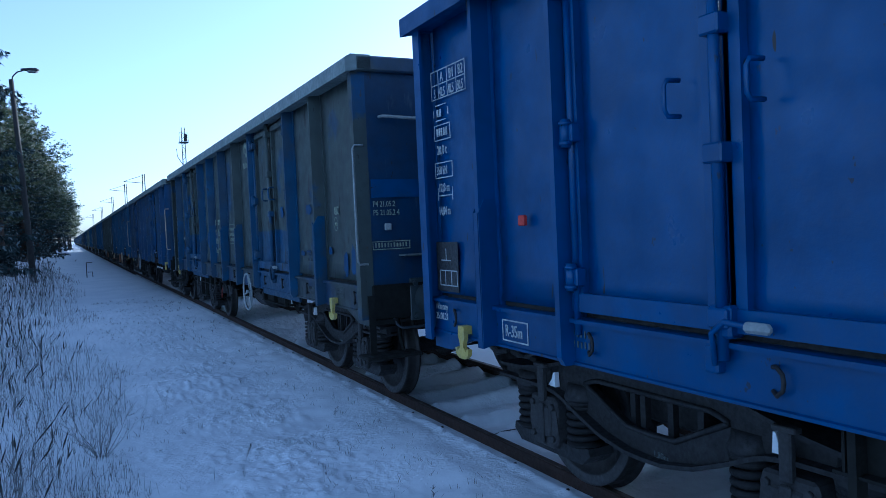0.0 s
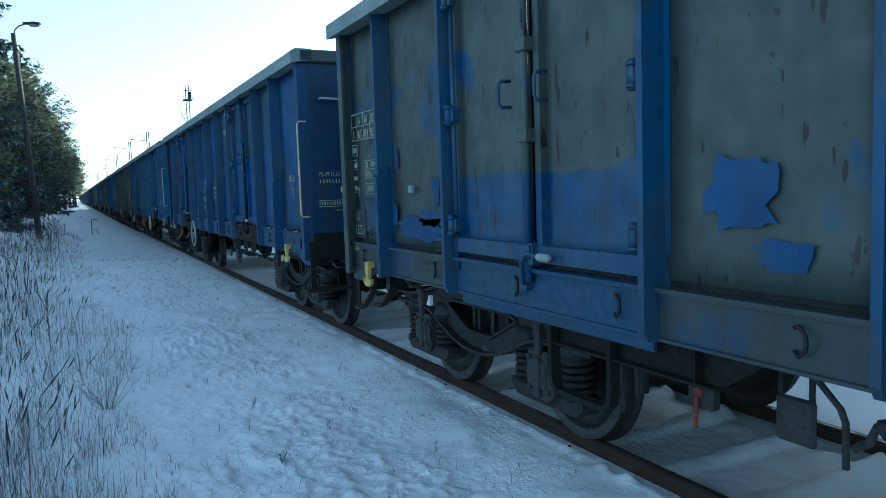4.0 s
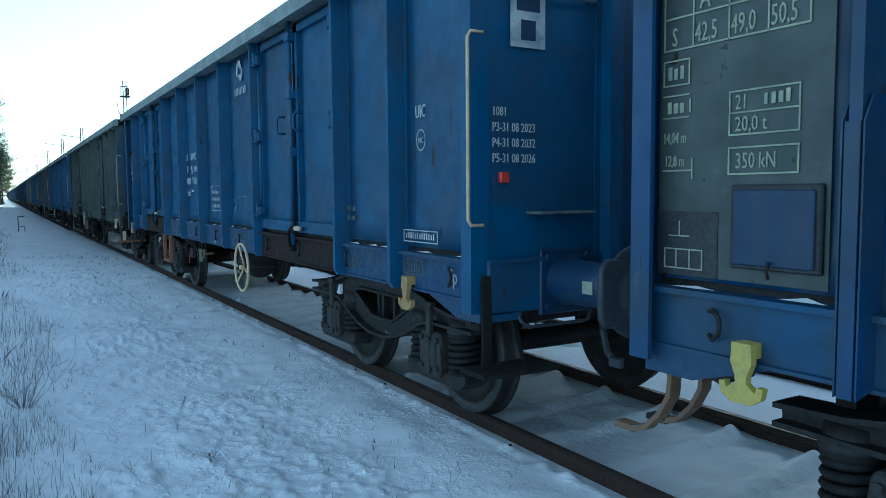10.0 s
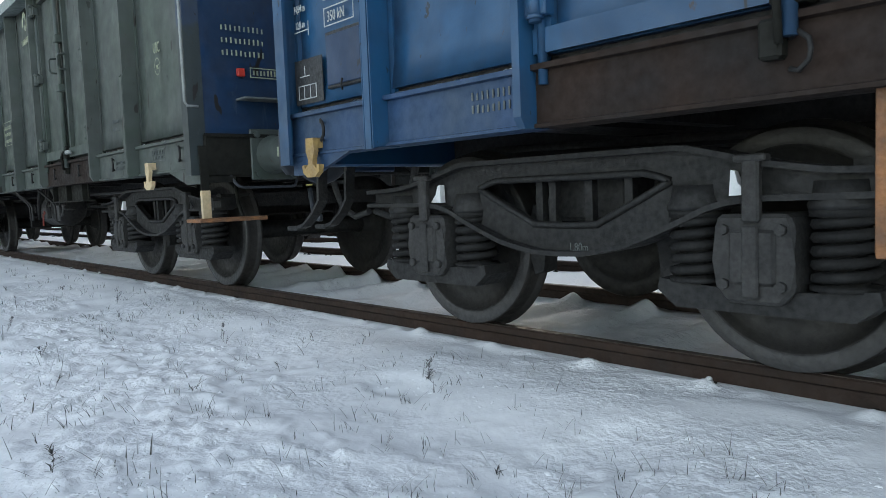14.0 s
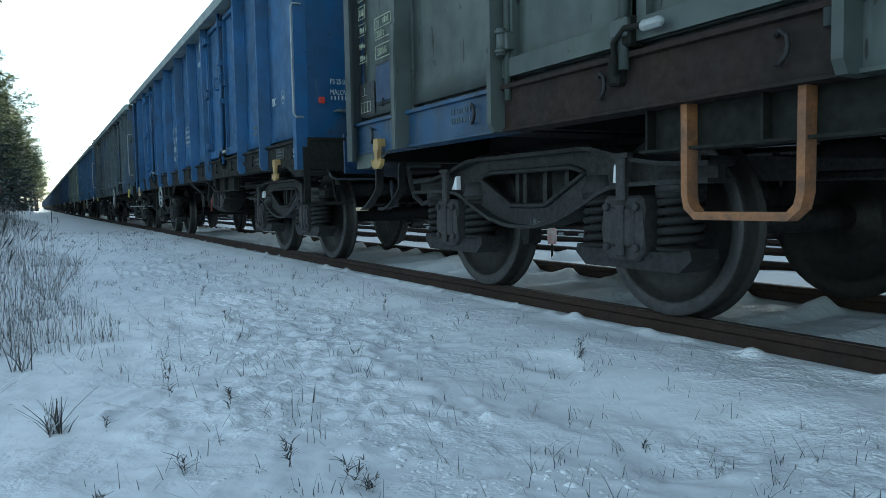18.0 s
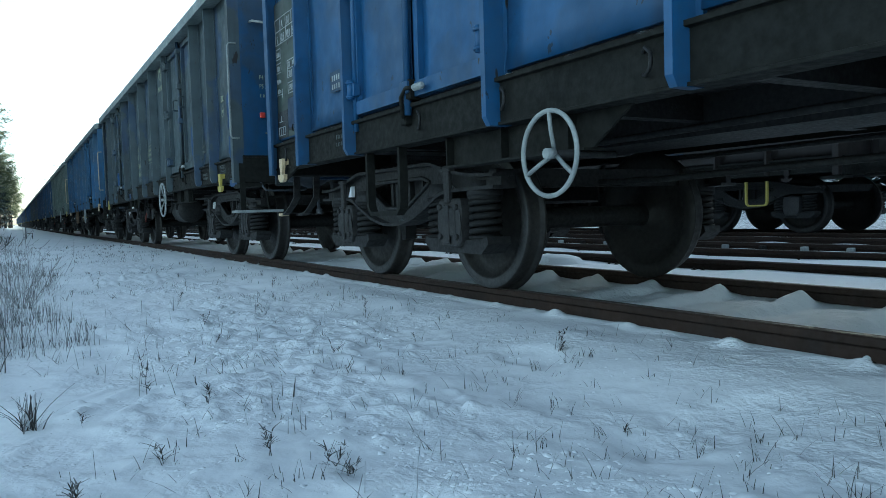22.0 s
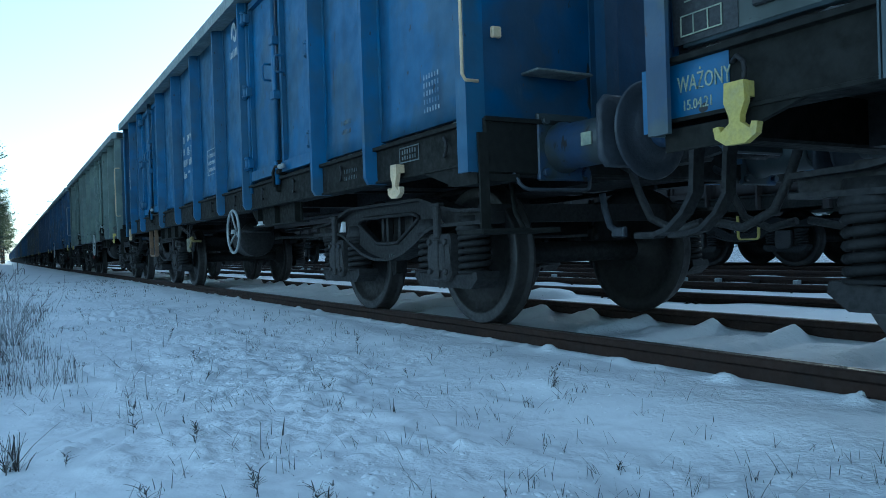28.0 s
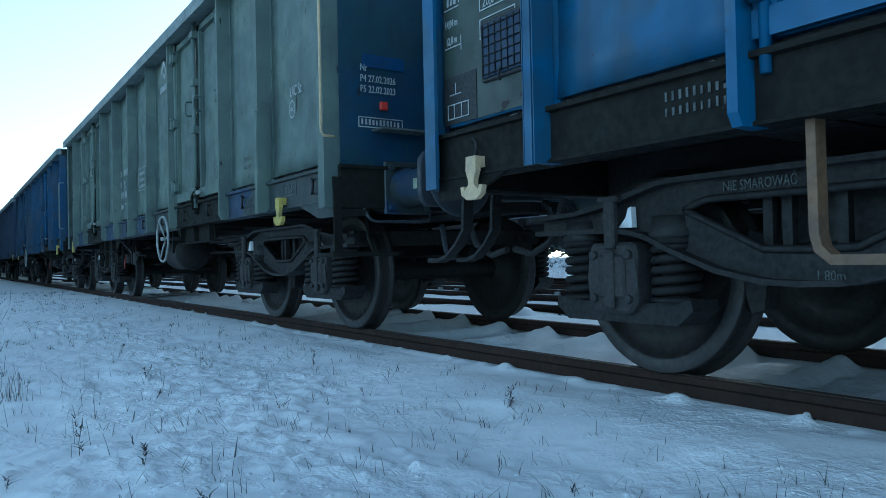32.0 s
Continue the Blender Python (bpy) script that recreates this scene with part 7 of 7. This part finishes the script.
# undergrowth filling the wood, and a frosted sun-blocking wood added beyond the sidings
rnd = random.Random(77)
uv, uf = [], []
for _ in range(9000):
    y = rnd.uniform(26, 150)
    x = -7.5 - abs(rnd.gauss(0, 5)) + (1.4 if y > 60 else 0)
    z = float(ground_z(x, y)) + rnd.random() ** 2 * 4.5
    needle_clump(uv, uf, Vector((x, y, z)), rnd.uniform(0.3, 0.7), rnd)
stuff_mesh("undergrowth", uv, uf, SPRUCE, "dark tangled undergrowth between the trunks", "undergrowth")
# tall and dense enough to keep the low sun off the tracks
uv, uf = [], []
for _ in range(28000):
    y = rnd.uniform(-50, 160)
    x = 38 + abs(rnd.gauss(0, 7))
    top = 14.5 + 1.0 * math.sin(y * 0.21) + 0.8 * math.sin(y * 0.73)
    z = 0.3 + rnd.random() ** 0.8 * top
    needle_clump(uv, uf, Vector((x, y, z)), rnd.uniform(1.5, 2.8), rnd)
stuff_mesh("sun_screen_wood", uv, uf, SPRUCE, "added frosted wood beyond the sidings, blocking the low sun", "wood")
uv, uf = [], []
for _ in range(5000):
    y, x = rnd.uniform(-30, 160), 19 + abs(rnd.gauss(0, 3.0))
    needle_clump(uv, uf, Vector((x, y, float(ground_z(x, y)) + rnd.random() ** 2 * 1.6)), rnd.uniform(0.15, 0.4), rnd)
stuff_mesh("frosted_scrub", uv, uf, FROSTED, "low frosted scrub beyond the sidings", "scrub")


# ---- lamp post, masts, small post ----
def lamp_post():
    e = new("street_lamp")
    tagged(e, "leaning wooden pole with a street lamp on an arm", "street lamp")
    top = Vector((-0.36, 0, 7.85))
    bm = bmesh.new()
    ring_tube(bm, [(0, 0, -0.4), tuple(top * 0.5), tuple(top)], [0.125, 0.105, 0.085], 12)
    part("pole", bm, WOOD, e)
    bm = bmesh.new()
    ring_tube(bm, [top + Vector((0.02, 0, -0.25)), top + Vector((0.06, 0, 0.12)), top + Vector((0.22, 0, 0.30)), top + Vector((0.45, 0, 0.38))], 0.028, 7)
    part("arm", bm, STEELG, e)
    bm = bmesh.new()
    lathe(bm, [(0, -0.34), (0.06, -0.33), (0.10, -0.2), (0.15, 0.05), (0.14, 0.22), (0.06, 0.32), (0, 0.33)], at(*(top + Vector((0.69, 0, 0.42)))) @ Matrix.Rotation(radians(90), 4, "Y") @ Matrix.Diagonal((0.55, 1, 1, 1)), 14)
    hd = part("lamp_head", bm, STEELG, e)
    bm = bmesh.new()
    lathe(bm, [(0, -0.2), (0.10, -0.15), (0.12, 0.05), (0.07, 0.2), (0, 0.22)], at(*(top + Vector((0.76, 0, 0.36)))) @ Matrix.Rotation(radians(90), 4, "Y") @ Matrix.Diagonal((0.6, 1, 1, 1)), 12)
    part("glass", bm, GLASS, hd, "milky lamp glass")
    return e


lamp = lamp_post()
lamp.location = (-5.13, 34, 0.40)


def signal_mast():
    e = new("signal_mast")
    tagged(e, "tall lattice mast with a lamp basket beyond the train", "mast")
    for sx in (-0.28, 0.28):
        bm = bmesh.new()
        ring_tube(bm, [(sx, 0, 0), (sx * 0.9, 0, 12.6)], 0.075, 6)
        part("leg", bm, STEELG, e)
    bm = bmesh.new()
    for k in range(16):
        z = 0.6 + k * 0.72
        ring_tube(bm, [(-0.27, 0, z), (0.27, 0, z + 0.36)], 0.025, 4)
        ring_tube(bm, [(0.27, 0, z + 0.36), (-0.27, 0, z + 0.72)], 0.025, 4)
    part("bracing", bm, STEELG, e)
    bm = bmesh.new()
    bevbox(bm, -0.75, 0.75, -0.4, 0.4, 11.0, 11.12, 0.02)
    for x in (-0.72, -0.36, 0.36, 0.72):
        ring_tube(bm, [(x, -0.38, 11.1), (x, -0.38, 12.0)], 0.03, 4)
    ring_tube(bm, [(-0.75, -0.38, 12.0), (0.75, -0.38, 12.0)], 0.03, 4)
    part("basket", bm, STEELG, e)
    bm = bmesh.new()
    bevbox(bm, 0.1, 0.65, -0.3, 0.2, 11.2, 11.9, 0.05)
    part("lamp", bm, STEELG, e)
    bm = bmesh.new()
    ring_tube(bm, [(-0.3, 0, 8.8), (-1.1, 0, 9.6), (-1.2, 0, 10.4)], 0.05, 5)
    part("bracket", bm, STEELG, e)
    return e


mast = signal_mast()
mast.matrix_basis = at(7.25, 80, 0.3) @ Matrix.Diagonal((0.6, 1, 1, 1))


def catenary_pole(x, y, h):
    e = new("catenary_pole")
    tagged(e, "thin steel catenary pole beyond the train", "pole", "catenary poles")
    for dx in (-0.22, 0.22):
        bm = bmesh.new()
        ring_tube(bm, [(dx, 0, 0), (dx * 0.7, 0, h)], 0.07, 6)
        part("leg", bm, STEELG, e)
    bm = bmesh.new()
    ring_tube(bm, [(0, 0, h - 1.4), (-2.8, 0, h - 1.1)], 0.045, 5)
    ring_tube(bm, [(0, 0, h - 0.2), (-2.8, 0, h - 1.1)], 0.03, 5)
    part("bracket", bm, STEELG, e)
    e.location = (x, y, 0)


for x, y, h in ((6.7, 120, 11.4), (6.1, 150, 12.0), (6.0, 195, 12.0), (5.6, 250, 12.0), (5.0, 320, 12.0)):
    catenary_pole(x, y, h)

sp = new("low_frame")
tagged(sp, "small bent steel frame standing in the snow by the path", "frame")
bm = bmesh.new()
ring_tube(bm, [(0, 0, -0.1), (0, 0, 1.25)], 0.035, 6)
part("upright", bm, STEELG, sp)
bm = bmesh.new()
ring_tube(bm, [(0, 0, 1.25), (0.45, 0, 1.25)], 0.03, 6)
part("crossbar", bm, STEELG, sp)
bm = bmesh.new()
ring_tube(bm, [(0.45, 0, -0.1), (0.45, 0, 0.45), (0.1, 0, 0.45)], 0.03, 6)
part("brace", bm, STEELG, sp)
sp.matrix_basis = at(-3.05, 43, float(ground_z(-3.05, 43))) @ Matrix.Scale(0.62, 4)


# ---- motion: the train rolls by, gathering a little speed; every axle turns with the way ----
def way(t):
    return 3.0403 * t + 0.00244 * t * t


def motions():
    for e, start in WAGONS:
        walk(e, [(t, pose(0, start - way(t), 0)) for t in (0, 4, 8, 12, 16, 20, 24, 28, 32)])
    for a, y in AXLE_OBJECTS:
        rows = []
        for k in range(0, 961, 5):
            t = k / 30
            rows.append((t, at(0, y, 0.445) @ Matrix.Rotation(way(t) / 0.475 + y * 1.7, 4, "X")))
        walk(a, rows)


motions()
